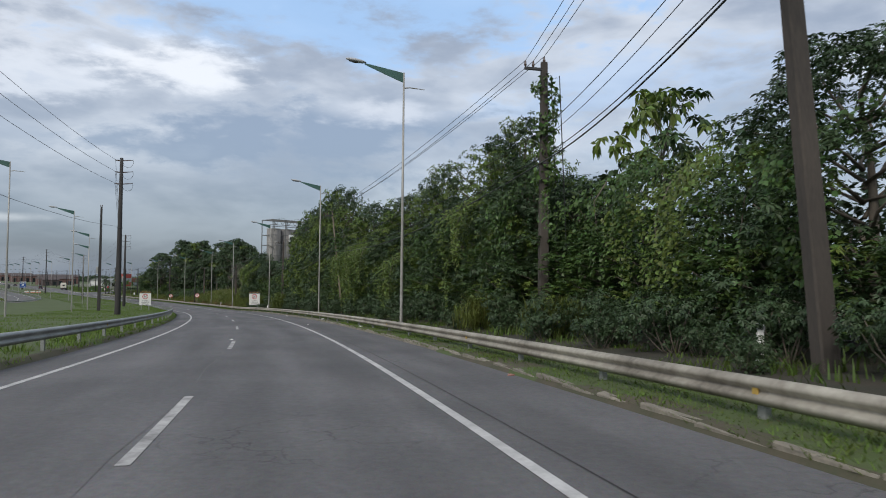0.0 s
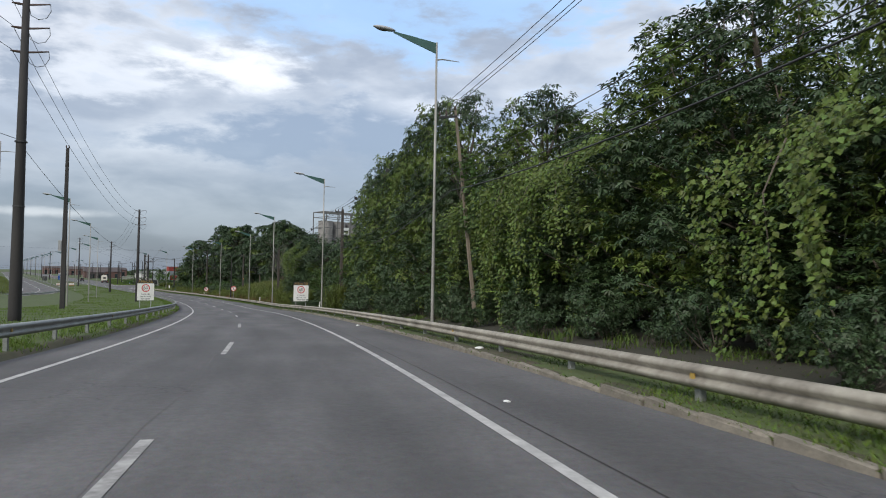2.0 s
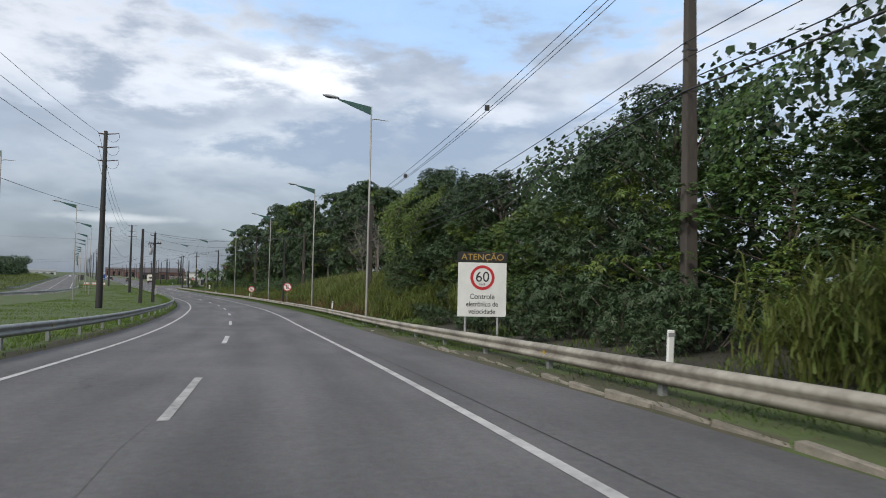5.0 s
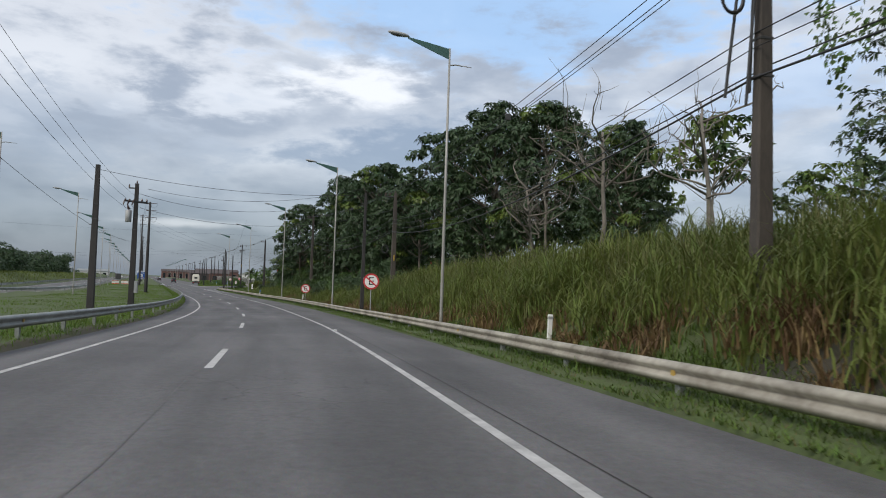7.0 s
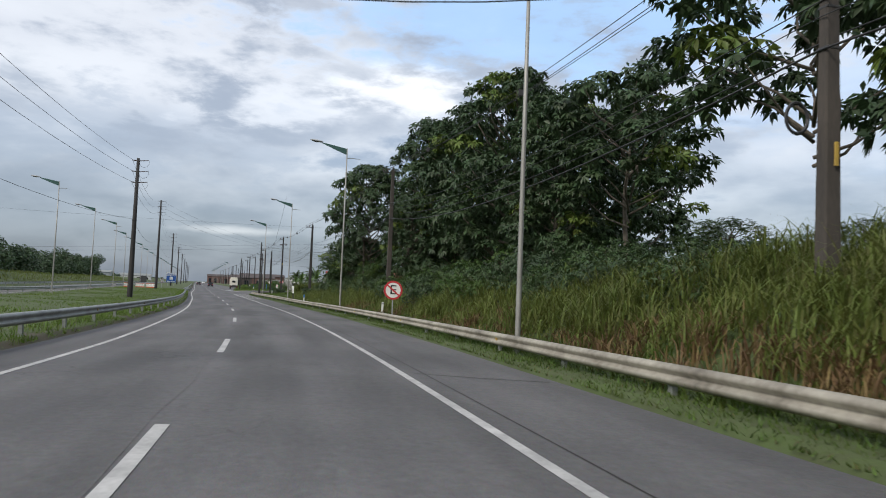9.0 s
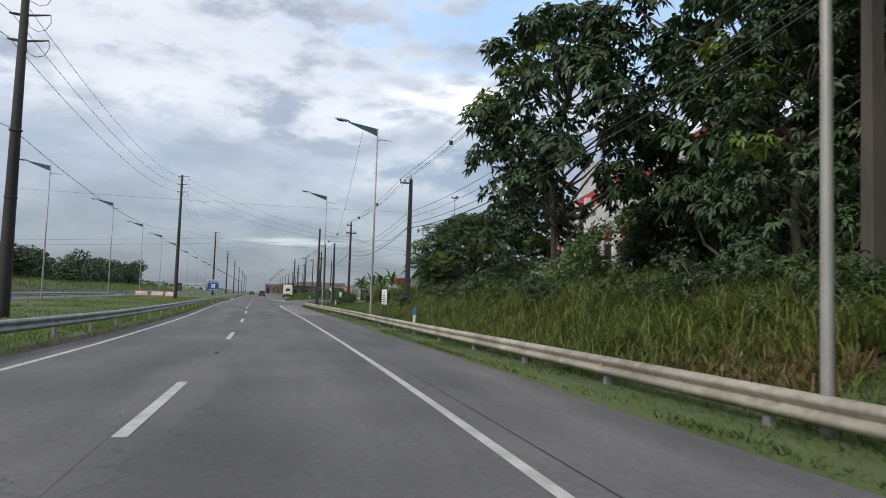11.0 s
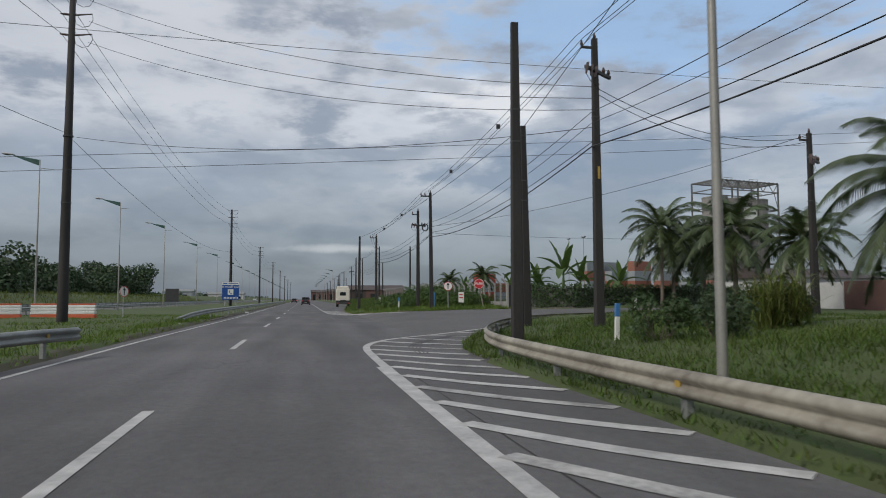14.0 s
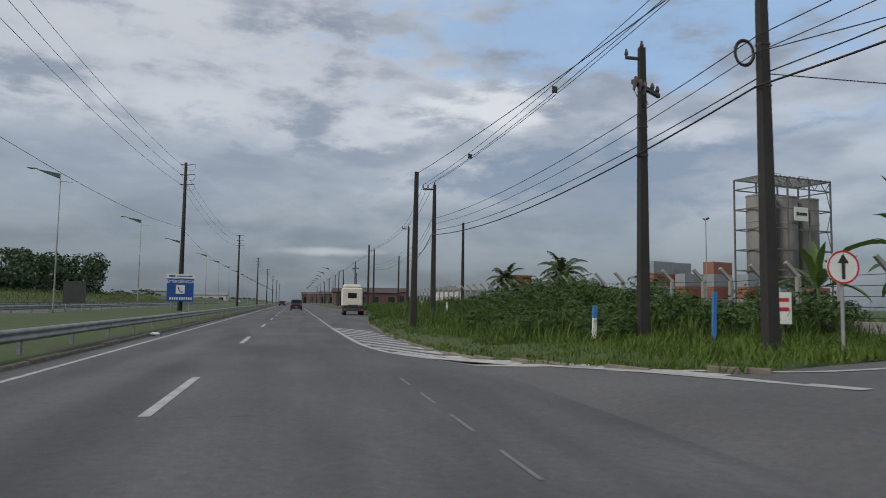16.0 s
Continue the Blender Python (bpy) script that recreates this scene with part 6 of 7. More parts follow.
def cane_clump(s, n, h, seed):
    """Leaning stalks with long arching leaves all the way up."""
    rng = np.random.default_rng(seed)
    root = thing("cane_clump", "upright clump of tall cane grass", "grass clump", "cane clumps")
    k = 26
    S, N, top = s + rng.normal(0, 0.36, k), n + rng.normal(0, 0.36, k), h * rng.uniform(0.55, 1.0, k)
    v, f = blades(S, N, top, rng, 0.012, 3, 0.25)
    tagged(part("stalks", smesh("stalks", v, f, M["cane"]), None, root), kind="stuff")
    m = 30
    up = (rng.random((k, m)) ** 0.75 * 0.8 * top[:, None]).ravel()
    v, f = blades(np.repeat(S, m) + rng.normal(0, 0.07, k * m), np.repeat(N, m) + rng.normal(0, 0.07, k * m), rng.uniform(0.35, 0.85, k * m), rng, 0.015, 4, 1.2, up, arch=1.4)
    tagged(part("leaves", smesh("leaves", v, f, M["cane"]), None, root), kind="stuff")


for i, (s, n, h) in enumerate([(267.5, 10.4, 1.9), (272, 10.8, 1.8), (275.5, 10.0, 1.9), (262, 11.5, 1.5), (291.2, 11.5, 1.4), (118, 8.6, 2.3), (121, 8.9, 2.0), (97.6, 7.5, 2.5), (96.4, 7.9, 2.6), (95.6, 8.2, 2.4), (99.0, 7.6, 1.8), (27, 7.9, 1.5), (20.0, 8.3, 1.3), (127, 9.0, 1.9)]):
    cane_clump(s, n, h, 100 + i)


def weed(seed, H, R, label, material):
    rng = np.random.default_rng(seed)
    root = thing("shrub", label, "shrub", "verge shrubs")
    blobs = [((rng.uniform(-R, R) * 0.7, rng.uniform(-R, R) * 0.7, rng.uniform(0.25, 0.85) * H), 0.32 * R * rng.uniform(0.8, 1.3)) for _ in range(16)]
    P, O = on_blobs(blobs, 190, rng, 0.6, 0.9)
    v, f = tuft_arrays(P, O, 0.115, rng, 6, 0.2, 0.6)
    part("foliage", smesh("foliage", v, f, M[material]), None, root)
    part("stem", limb_mesh([(crooked((0, 0, -0.2), c, rng, 4, 0.06), [0.02, 0.016, 0.012, 0.006]) for c, r in blobs], M["bark"], "stem"), None, root)
    return root


shr = [weed(111, 1.7, 1.4, "dense leafy shrub in the verge", "leaf_mango"), weed(112, 1.5, 1.3, "dark leafy shrub beside the road", "leaf_dark"), weed(113, 1.6, 1.4, "fresh green weedy shrub on the corner", "leaf_vine")]
low_rng = random.Random(17)
LOW = [(s + low_rng.uniform(-0.8, 0.8), low_rng.uniform(7.3, 8.6), low_rng.uniform(0.4, 0.65)) for s in range(4, 138, 3) if not 93 < s < 102]
BANK = [(185 + 1.9 * k + low_rng.uniform(-0.8, 0.8), low_rng.uniform(8.0, 12.5), low_rng.uniform(0.75, 1.15)) for k in range(38)]
SHRUBS = BANK + [(290.8, 8.1, 0.75), (289.6, 8.9, 0.6), (248, 11.8, 0.9), (251.5, 13.0, 0.9), (257, 14.5, 0.8), (262, 16.5, 0.9), (267, 18.0, 0.9), (334, 8.2, 0.7), (337, 7.8, 0.7), (340.5, 8.0, 0.75), (344, 7.6, 0.7), (338, 12.2, 1.3), (344, 12.8, 1.5), (350, 12.6, 1.6), (356, 13.6, 1.7), (362, 14.5, 1.7), (348, 15.5, 1.8), (355, 16.5, 1.8), (334.5, 14.6, 1.2), (5, 8.7, 0.8), (11, 8.9, 0.9), (17, 8.8, 0.9), (25, 8.7, 0.9), (29.5, 8.9, 0.9), (37, 8.8, 1.0), (43.5, 8.7, 1.0), (48, 8.9, 1.0), (52.5, 8.6, 0.9), (62, 8.9, 0.9), (66.5, 8.5, 0.9), (70, 8.8, 1.0), (77, 8.6, 1.1), (80.5, 8.7, 1.0), (88, 8.5, 1.1), (104, 9.2, 1.1), (107.5, 9.4, 1.0), (114, 9.6, 1.1), (124, 9.8, 1.1), (129, 9.6, 1.1), (336, 9.6, 0.9), (339, 10.6, 1.0), (342, 9.2, 0.8), (346, 9.6, 0.9), (350, 10.4, 1.0), (355, 9.8, 0.9), (361, 10.6, 1.0), (368, 11.0, 1.0), (335, 12.0, 1.1), (184, 9.0, 0.9), (188, 9.8, 1.1), (191.5, 8.8, 0.8), (195, 9.6, 1.2), (198.5, 8.7, 0.9), (202, 9.8, 1.2), (206, 8.8, 1.0), (210, 9.6, 1.2), (214, 8.6, 0.9), (218, 9.4, 1.1), (222, 8.8, 1.0), (226, 9.4, 1.2), (193, 12.0, 1.5), (200, 12.6, 1.6), (208, 12.2, 1.6), (216, 12.0, 1.6), (224, 12.2, 1.6), (341, 12.5, 1.1), (345, 11.5, 1.3), (349, 13.0, 1.3), (338, 14.5, 1.0), (353, 12.0, 1.2), (358, 13.0, 1.1), (343, 16, 1.2), (239, 8.8, 0.9), (244, 9.4, 1.0), (249, 9.8, 0.9), (234, 8.8, 0.9), (229, 8.8, 0.9), (272, 15.6, 1.2), (276, 15.8, 1.3), (280, 15.4, 1.2), (284, 15.2, 1.2), (288, 15.6, 1.1), (292, 12, 0.8), (288, 13.5, 0.9), (8, 8.6, 0.9), (14, 8.5, 1.0), (20, 8.4, 0.9), (34, 8.6, 1.0), (40, 8.7, 0.9), (58, 8.6, 1.0), (73, 8.5, 1.1), (84, 8.4, 1.0), (91, 8.5, 1.1), (110, 9.2, 1.2), (365, 14, 1.0), (372, 15, 1.0), (298, 16, 0.9), (307, 20, 0.9)]
placed = set()
for i, (s, n, k) in enumerate(SHRUBS + LOW):
    j = 1 if s < 140 else 2 if s > 320 or (185 < s < 260 and i % 5 == 0) else i % 2
    (plant if j in placed else keep)(shr[j], s, n, k, 61.0 * i, k * 0.72 if s > 330 else k)
    placed.add(j)

# ---- palms and bananas ----


def palm(H, seed, fr=32, L=4.6):
    rng = np.random.default_rng(seed)
    root = thing("coconut_palm", "coconut palm with arching feathery fronds", "palm", "palms")
    part("trunk", limb_mesh([(crooked((0, 0, -0.3), (0.25, 0.1, H - 1.6), rng, 7, 0.02), [0.2, 0.17, 0.15, 0.14, 0.13, 0.12, 0.11])], M["bark"]), None, root)
    for k in range(fr):
        ang = 2.399 * k
        el = radians(76 - 104 * (k / fr) + 8 * math.sin(k * 5.1))
        P, V, F = [], [], []
        prev = np.array([0.25, 0.1, H - 1.6])
        d = np.array([math.cos(ang) * math.cos(el), math.sin(ang) * math.cos(el), math.sin(el)])
        ribs = [prev]
        for j in range(9):
            d = d + np.array([0, 0, -0.13 - 0.02 * j])
            d /= np.linalg.norm(d)
            prev = prev + d * L / 9
            ribs.append(prev)
        ribs = np.array(ribs)
        m = 62
        tt_ = np.linspace(0.12, 1.0, m)
        for sgn in (-1, 1):
            for t in tt_:
                p = np.array([np.interp(t * 9, np.arange(10), ribs[:, c]) for c in range(3)])
                i = min(int(t * 9), 8)
                ax = ribs[i + 1] - ribs[i]
                ax /= np.linalg.norm(ax)
                sd = np.cross(ax, (0, 0, 1.0))
                sd /= np.linalg.norm(sd) + 1e-6
                ll_ = 0.85 * math.sin(math.pi * min(1, 0.18 + t * 0.8)) + 0.12
                e = p + sd * sgn * ll_ * (0.85 + 0.2 * math.sin(t * 37 + k)) + ax * ll_ * 0.5 + np.array([0, 0, -0.55 * ll_])
                w = ax * 0.04
                b = len(V)
                V += [p - w, p + w, e]
                F.append((b, b + 1, b + 2))
        V, F = np.array(V), np.array(F)
        part("frond", smesh("frond", V, F, M["palm"]), None, root)
    bm = bmesh.new()
    tube(bm, [(0.25, 0.1, H - 2.0), (0.25, 0.1, H - 1.5), (0.25, 0.1, H - 1.1)], [0.16, 0.22, 0.08], 8)
    part("crown_shaft", bm, M["palm"], root)
    return root


p0 = palm(9.0, 121)
p1 = palm(6.5, 122, 27, 4.0)
p2 = palm(5.7, 123, 34, 4.5)
keep(p0, 322.8, 25.4, 0.77, 10)
keep(p1, 318.3, 28.3, 1.08, 80)
keep(p2, 293.3, 19.0, 0.98, 40)
for i, (src, s, n, k) in enumerate([(p1, 331, 31, 0.95), (p1, 326.5, 31.0, 0.9), (p1, 392, 30, 0.8), (p1, 402, 26, 0.7), (p1, 310.0, 27.0, 0.75)]):
    plant(src, s, n, k, 97.0 * i)


def banana(seed, H=4.6):
    rng = np.random.default_rng(seed)
    root = thing("banana_plant", "banana plant with broad torn leaves", "banana plant", "banana plants")
    part("stem", limb_mesh([(crooked((0, 0, -0.2), (0.05, 0, H * 0.45), rng, 4, 0.02), [0.16, 0.14, 0.11, 0.06])], M["banana"], "stem"), None, root)
    for k in range(9):
        ang = 2.399 * k
        el = radians(82 - 7 * k)
        L = H * rng.uniform(0.5, 0.62)
        d = np.array([math.cos(ang) * math.cos(el), math.sin(ang) * math.cos(el), math.sin(el)])
        p = np.array([0.05, 0, H * 0.43])
        V, F = [], []
        m = 10
        for j in range(m + 1):
            t = j / m
            ax = d / np.linalg.norm(d)
            sd = np.cross(ax, (0, 0, 1.0))
            sd /= np.linalg.norm(sd) + 1e-6
            w = 0.34 * math.sin(math.pi * min(1.0, 0.08 + 0.92 * t)) ** 0.6 * (1 if t > 0.15 else 0.15) * rng.uniform(0.62, 1.0)
            up = np.cross(sd, ax)
            V += [p - sd * w + up * w * 0.35, p, p + sd * w + up * w * 0.35]
            p = p + ax * L / m
            d = ax + np.array([0, 0, -0.075 - 0.012 * k])
        for j in range(m):
            a = 3 * j
            F += [(a, a + 1, a + 4, a + 3), (a + 1, a + 2, a + 5, a + 4)]
        part("leaf", smesh("leaf", V, np.array(F), M["banana"]), None, root)
    return root


b0 = banana(131)
keep(b0, 333.5, 18.2, 1.12, 0)
for i, (s, n, k) in enumerate([(331.8, 21.3, 1.15), (335.2, 20.2, 0.8), (334.5, 24.0, 0.9), (334, 27.5, 0.85), (339, 19.0, 0.7), (372, 22, 0.8)]):
    plant(b0, s, n, k, 71.0 * i)

# ---- signs ----


def sign_root(name, label, s, n, turn=0.0, z=None):
    root = thing(name, label, "road sign", "road signs")
    root.matrix_world = onland(s, n, 0.0, turn) if z is None else spot(s, n, z, turn)
    return root


def speed_board(s, n, turn):
    """White board: black header, red ring with 60 and three lines of text."""
    r = sign_root("speed_sign", "white speed limit sign board with black header on two posts", s, n, turn)
    for x in (-0.52, 0.52):
        part("post", tb([(x, 0.04, -0.4), (x, 0.04, 2.6)], [0.035, 0.035], 8), M["grey_metal"], r)
    b = part("board", bx(-0.78, 0.78, -0.012, 0.012, 0.75, 2.45, bev=0.004), M["white"], r, "white board")
    h = part("header", bx(-0.80, 0.80, -0.014, 0.014, 2.46, 2.78, bev=0.004), M["black"], r, "black header")
    part("ring", ring(bmesh.new(), 0.30, 0.39, -0.018, 0, 1.98), M["red"], b, "red ring")
    for txt, hh, mt, x, z, sq in (("60", 0.33, "black", 0, 1.99, 1.0), ("km/h", 0.07, "black", 0, 1.77, 1.0), ("Controle", 0.17, "black", 0, 1.38, 0.92), ("eletrônico de", 0.16, "black", 0, 1.14, 0.86), ("velocidade", 0.16, "black", 0, 0.91, 0.92)):
        part("lettering", words(txt, hh, M[mt], x, z, -0.018, sq), None, b)
    part("lettering", words("ATENÇÃO", 0.2, M["yellow"], 0, 2.62, -0.020, 1.05), None, h, "yellow letters")


speed_board(111.5, 6.6, -6)
speed_board(112.3, -8.8, 4)


def no_parking(s, n, zc, d=0.45):
    r = sign_root("no_parking_sign", "round white no parking sign with red border", s, n, -6)
    part("post", tb([(0, 0.05, -0.4), (0, 0.05, zc + d)], [0.03, 0.03], 8), M["grey_metal"], r)
    p = part("plate", disc(bmesh.new(), d, -0.012, 0.012, 0, zc), M["white"], r)
    part("border", ring(bmesh.new(), d * 0.80, d, -0.016, 0, zc), M["red"], p, "red border")
    part("lettering", words("E", d * 1.02, M["black"], 0, zc, -0.016, 1.15), None, p, "black letter")
    bar = bx(-d * 0.82, d * 0.82, -0.022, -0.019, -d * 0.085, d * 0.085)
    bmesh.ops.transform(bar, matrix=pose(0, 0, zc, 0, 40, 0), verts=bar.verts)
    part("slash", bar, M["red"], p, "red slash")


no_parking(171.1, 5.95, 2.1, 0.47)
no_parking(204.3, 6.1, 1.55, 0.47)

r = sign_root("emergency_sign", "blue emergency telephone sign with white header", 392.5, -11.4, 6)
for x in (-1.0, 1.0):
    part("post", tb([(x, 0.1, -0.4), (x, 0.1, 4.4)], [0.06, 0.06], 8), M["grey_metal"], r)
b = part("panel", bx(-1.5, 1.5, -0.02, 0.02, 1.15, 3.85, bev=0.006), M["blue"], r, "blue panel")
h = part("header", bx(-1.55, 1.55, -0.024, 0.024, 3.9, 4.4, bev=0.006), M["white"], r, "white header")
part("lettering", words("EMERGÊNCIA", 0.36, M["white"], 0, 3.5, -0.026, 1.02), None, b, "white letters")
sq = part("pictogram", bx(-0.5, 0.5, -0.028, -0.022, 2.05, 3.1), M["white"], b, "white square with handset")
hs = tb([(-0.22, -0.035, 2.85), (-0.2, -0.035, 2.55), (0.0, -0.035, 2.32), (0.25, -0.035, 2.25)], [0.09, 0.05, 0.05, 0.09], 6)
part("handset", hs, M["blue"], sq)
for i in range(10):
    x = -1.15 + 0.25 * i + (0.06 if i > 3 else 0)
    part("number_bar", bx(x, x + 0.15, -0.027, -0.022, 1.35, 1.65), M["white"], b)
part("logo_bar", bx(-1.3, -0.6, -0.03, -0.026, 4.05, 4.25), M["blue"], h)
part("logo_bar", bx(-0.4, 1.3, -0.03, -0.026, 4.08, 4.2), M["blue"], h)
r.matrix_world = r.matrix_world @ Matrix.Diagonal((0.86, 1, 0.86, 1))

r = sign_root("stop_sign", "red octagonal stop sign on a wooden post", 328.7, 13.3, -14)
part("post", tb([(0.45, 0.06, -0.4), (0.04, 0.06, 1.5), (0, 0.06, 2.1)], [0.05, 0.045, 0.04], 8), M["kerb"], r, "weathered post")
p = part("plate", disc(bmesh.new(), 0.41, -0.012, 0.012, 0, 1.9, 8, math.pi / 8), M["red"], r, "red octagon")
part("border", ring(bmesh.new(), 0.365, 0.39, -0.016, 0, 1.9, 8), M["white"], p).rotation_euler = (0, 0, 0)
part("lettering", words("PARE", 0.195, M["white"], 0, 1.9, -0.018, 0.95), None, p, "white letters")


def arrow_sign(s, n, zc, turn, label):
    r = sign_root("arrow_sign", label, s, n, turn)
    part("post", tb([(0, 0.05, -0.4), (0, 0.05, zc + 0.3)], [0.035, 0.035], 8), M["grey_metal"], r)
    p = part("plate", disc(bmesh.new(), 0.34, -0.012, 0.012, 0, zc), M["white"], r)
    part("border", ring(bmesh.new(), 0.30, 0.34, -0.016, 0, zc), M["red"], p, "faded red border")
    a = bx(-0.035, 0.035, -0.02, -0.016, zc - 0.24, zc + 0.12)
    a.faces.new([a.verts.new(q) for q in ((-0.12, -0.018, zc + 0.08), (0.12, -0.018, zc + 0.08), (0, -0.018, zc + 0.28))])
    part("arrow", a, M["black"], p)


arrow_sign(328.4, 10.8, 1.75, -8, "round white sign with a black arrow")
arrow_sign(323.1, -11.0, 1.6, 55, "round white arrow sign turned away on the median")

r = sign_root("notice_board", "white notice board turned to the road on two posts", 248.6, 5.4, -84)
for x in (-0.3, 0.3):
    part("post", tb([(x, 0.03, -0.4), (x, 0.03, 1.7)], [0.03, 0.03], 6), M["iron"], r)
b = part("board", bx(-0.47, 0.47, -0.012, 0.012, 1.02, 1.80, bev=0.01), M["white"], r)
bm = bmesh.new()
ring(bm, 0.075, 0.10, -0.016, 0, 1.65)
part("crest", bm, M["grey_metal"], b, "faded round crest")
ob = new("heading", words("ATENÇÃO", 0.075, M["iron"], 0, 1.38))
ob.parent = b
for z, w, hh in ((1.475, 0.22, 0.045), (1.27, 0.42, 0.04), (1.175, 0.28, 0.06), (1.075, 0.10, 0.04)):
    part("writing_bar", bx(-w, w, -0.018, -0.013, z - hh / 2, z + hh / 2), M["iron"], b)
r = sign_root("notice_board", "small white notice on the junction corner", 332.8, 12.8, -12)
part("post", tb([(0, 0.03, -0.4), (0, 0.03, 1.3)], [0.03, 0.03], 6), M["iron"], r)
b = part("board", bx(-0.22, 0.22, -0.012, 0.012, 0.45, 1.3, bev=0.004), M["white"], r)
for z in (0.8, 1.05):
    part("writing_bar", bx(-0.15, 0.15, -0.018, -0.013, z, z + 0.1), M["red"], b)


def marker(s, n, hgt, tip=None, label="white marker post in the grass", lean=0.0):
    r = thing("marker_post", label, "marker post", "marker posts")
    part("post", bx(-0.06, 0.06, -0.035, 0.035, -0.3, hgt, bev=0.012), M[tip] if tip == "bluepost" and hgt > 1.2 else M["white"], r)
    if tip:
        part("cap", bx(-0.064, 0.064, -0.039, 0.039, hgt - 0.32, hgt + 0.01, bev=0.012), M[tip], r, "blue top")
    else:
        part("band", bx(-0.063, 0.063, -0.039, -0.02, hgt - 0.12, hgt - 0.05), M["grey_metal"], r, "small grey reflector")
    r.matrix_world = onland(s, n) @ pose(0, 0, 0, 0, lean, 0)


for s, n, hgt, tip, lb in ((10.8, 8.1, 0.75, None, "white marker post before the hedge"), (146.7, 6.6, 0.7, None, "white marker post before tall grass"), (243.3, 5.9, 0.95, "bluepost", "white marker post with blue top among weeds"), (292.2, 7.7, 0.9, "bluepost", "white marker post with blue top"),
                           (333.5, 7.7, 0.95, "bluepost", "white marker post with blue top"), (332.3, 10.4, 1.3, "bluepost", "bright blue post in the grass"), (355, 8.4, 0.9, None, "white marker post on the corner"), (372, 10, 0.9, None, "white marker post on the corner"), (312, 9.0 + 9, 0.8, None, "white marker post in the grass"), (101.5, 6.9, 0.7, None, "white marker post before the hedge"), (210, 6.7, 0.7, None, "white marker post beside the rail")):
    marker(s, n, hgt, tip, lb, 2.0)

# plastic barriers in the median gap
for k, (s, n) in enumerate(((321.6, -13.0), (321.4, -14.9), (321.2, -17.0))):
    r = thing("plastic_barrier", "orange and white plastic road barrier", "barrier", "plastic barriers")
    for j, (z0, z1, mt) in enumerate(((0.0, 0.26, "orange"), (0.28, 0.44, "white"), (0.47, 0.62, "white"), (0.65, 0.80, "white"), (0.82, 0.9, "orange"))):
        part("band", bx(-0.8, 0.8, -0.2 + 0.03 * j, 0.2 - 0.03 * j, z0, z1, bev=0.02), M[mt], r)
    r.matrix_world = onland(s, n, -0.05, 6 * k - 4)
r = thing("sign_back", "dark back of a road sign on two posts", "road sign", "road signs")
part("panel", bx(-1.25, 1.25, -0.03, 0.03, 0.9, 3.2, bev=0.01), M["iron"], r)
for x in (-0.9, 0.9):
    part("post", tb([(x, 0.08, -0.4), (x, 0.08, 3.4)], [0.06, 0.06], 8), M["grey_metal"], r)
r.matrix_world = onland(381.6, -18.3) @ Matrix.Diagonal((0.72, 1, 0.8, 1))

# ---- fences and walls of the corner plot ----
POSTS = [(328.6 + 1.75 * i, 15.5) for i in range(8)] + [(343.0 + 2.2 * i, 15.4 - 0.02 * i) for i in range(30)]
fence = thing("perimeter_fence", "concrete post fence with angled tops and wire", "fence")
bm0 = bx(-0.07, 0.07, -0.07, 0.07, -0.3, 1.9, bev=0.012)
tmp = bx(-0.06, 0.06, -0.06, 0.06, 0.0, 0.62, bev=0.012)
bmesh.ops.transform(tmp, matrix=pose(0, 0, 1.85, 0, -45, 0), verts=tmp.verts)
tm = bpy.data.meshes.new("tmp")
tmp.to_mesh(tm)
bm0.from_mesh(tm)
pm_ = bmmesh("fence_post", bm0, M["concrete"])
for s, n in POSTS:
    ob = new("fence_post", pm_)
    ob.parent = fence
    ob.matrix_world = onland(s, n)
for z in (0.6, 0.9, 1.2, 1.5, 1.8):
    bm = bmesh.new()
    pts = [aloft(s, n, ground(s, n) + z) for s, n in POSTS]
    tube(bm, pts, [0.012] * len(pts), 4)
    part("fence_wire", bm, M["wire"], fence)
low = thing("low_wall", "low weathered concrete wall under the fence", "wall")
for (s0_, n0_), (s1_, n1_) in zip(POSTS[:18], POSTS[1:19]):
    x0, y0, z0 = aloft(s0_, n0_, ground(s0_, n0_))
    x1, y1, z1 = aloft(s1_, n1_, ground(s1_, n1_))
    L = math.hypot(x1 - x0, y1 - y0)
    ob = part("wall_panel", bx(0.07, L - 0.07, -0.05, 0.05, -0.3, 0.5, bev=0.01), M["concrete"], low)
    ob.matrix_world = Matrix.Translation((x0, y0, z0)) @ Matrix.Rotation(math.atan2(y1 - y0, x1 - x0), 4, "Z")
gate = thing("metal_gate", "dark sheet metal gate between concrete posts", "gate")
gate.matrix_world = onland(328.4, 16.25, 0, -8)
for i in range(5):
    part("sheet", bx(-0.62 + 0.25 * i, -0.39 + 0.25 * i, -0.03, 0.03 + 0.012 * (i % 2), 0.05, 1.75, bev=0.01), M["car_black"], gate)
for x in (-0.74, 0.74):
    part("gate_post", bx(x - 0.08, x + 0.08, -0.08, 0.08, -0.3, 1.95, bev=0.01), M["concrete"], gate)
WALL = [(328.3, 17.1), (327.7, 20.5), (329.6, 26.5), (333.2, 33.0), (340, 43.0)]
ivy = thing("ivy_wall", "garden wall overgrown with dark ivy", "wall")
rngi = np.random.default_rng(141)
ips, ios = [], []
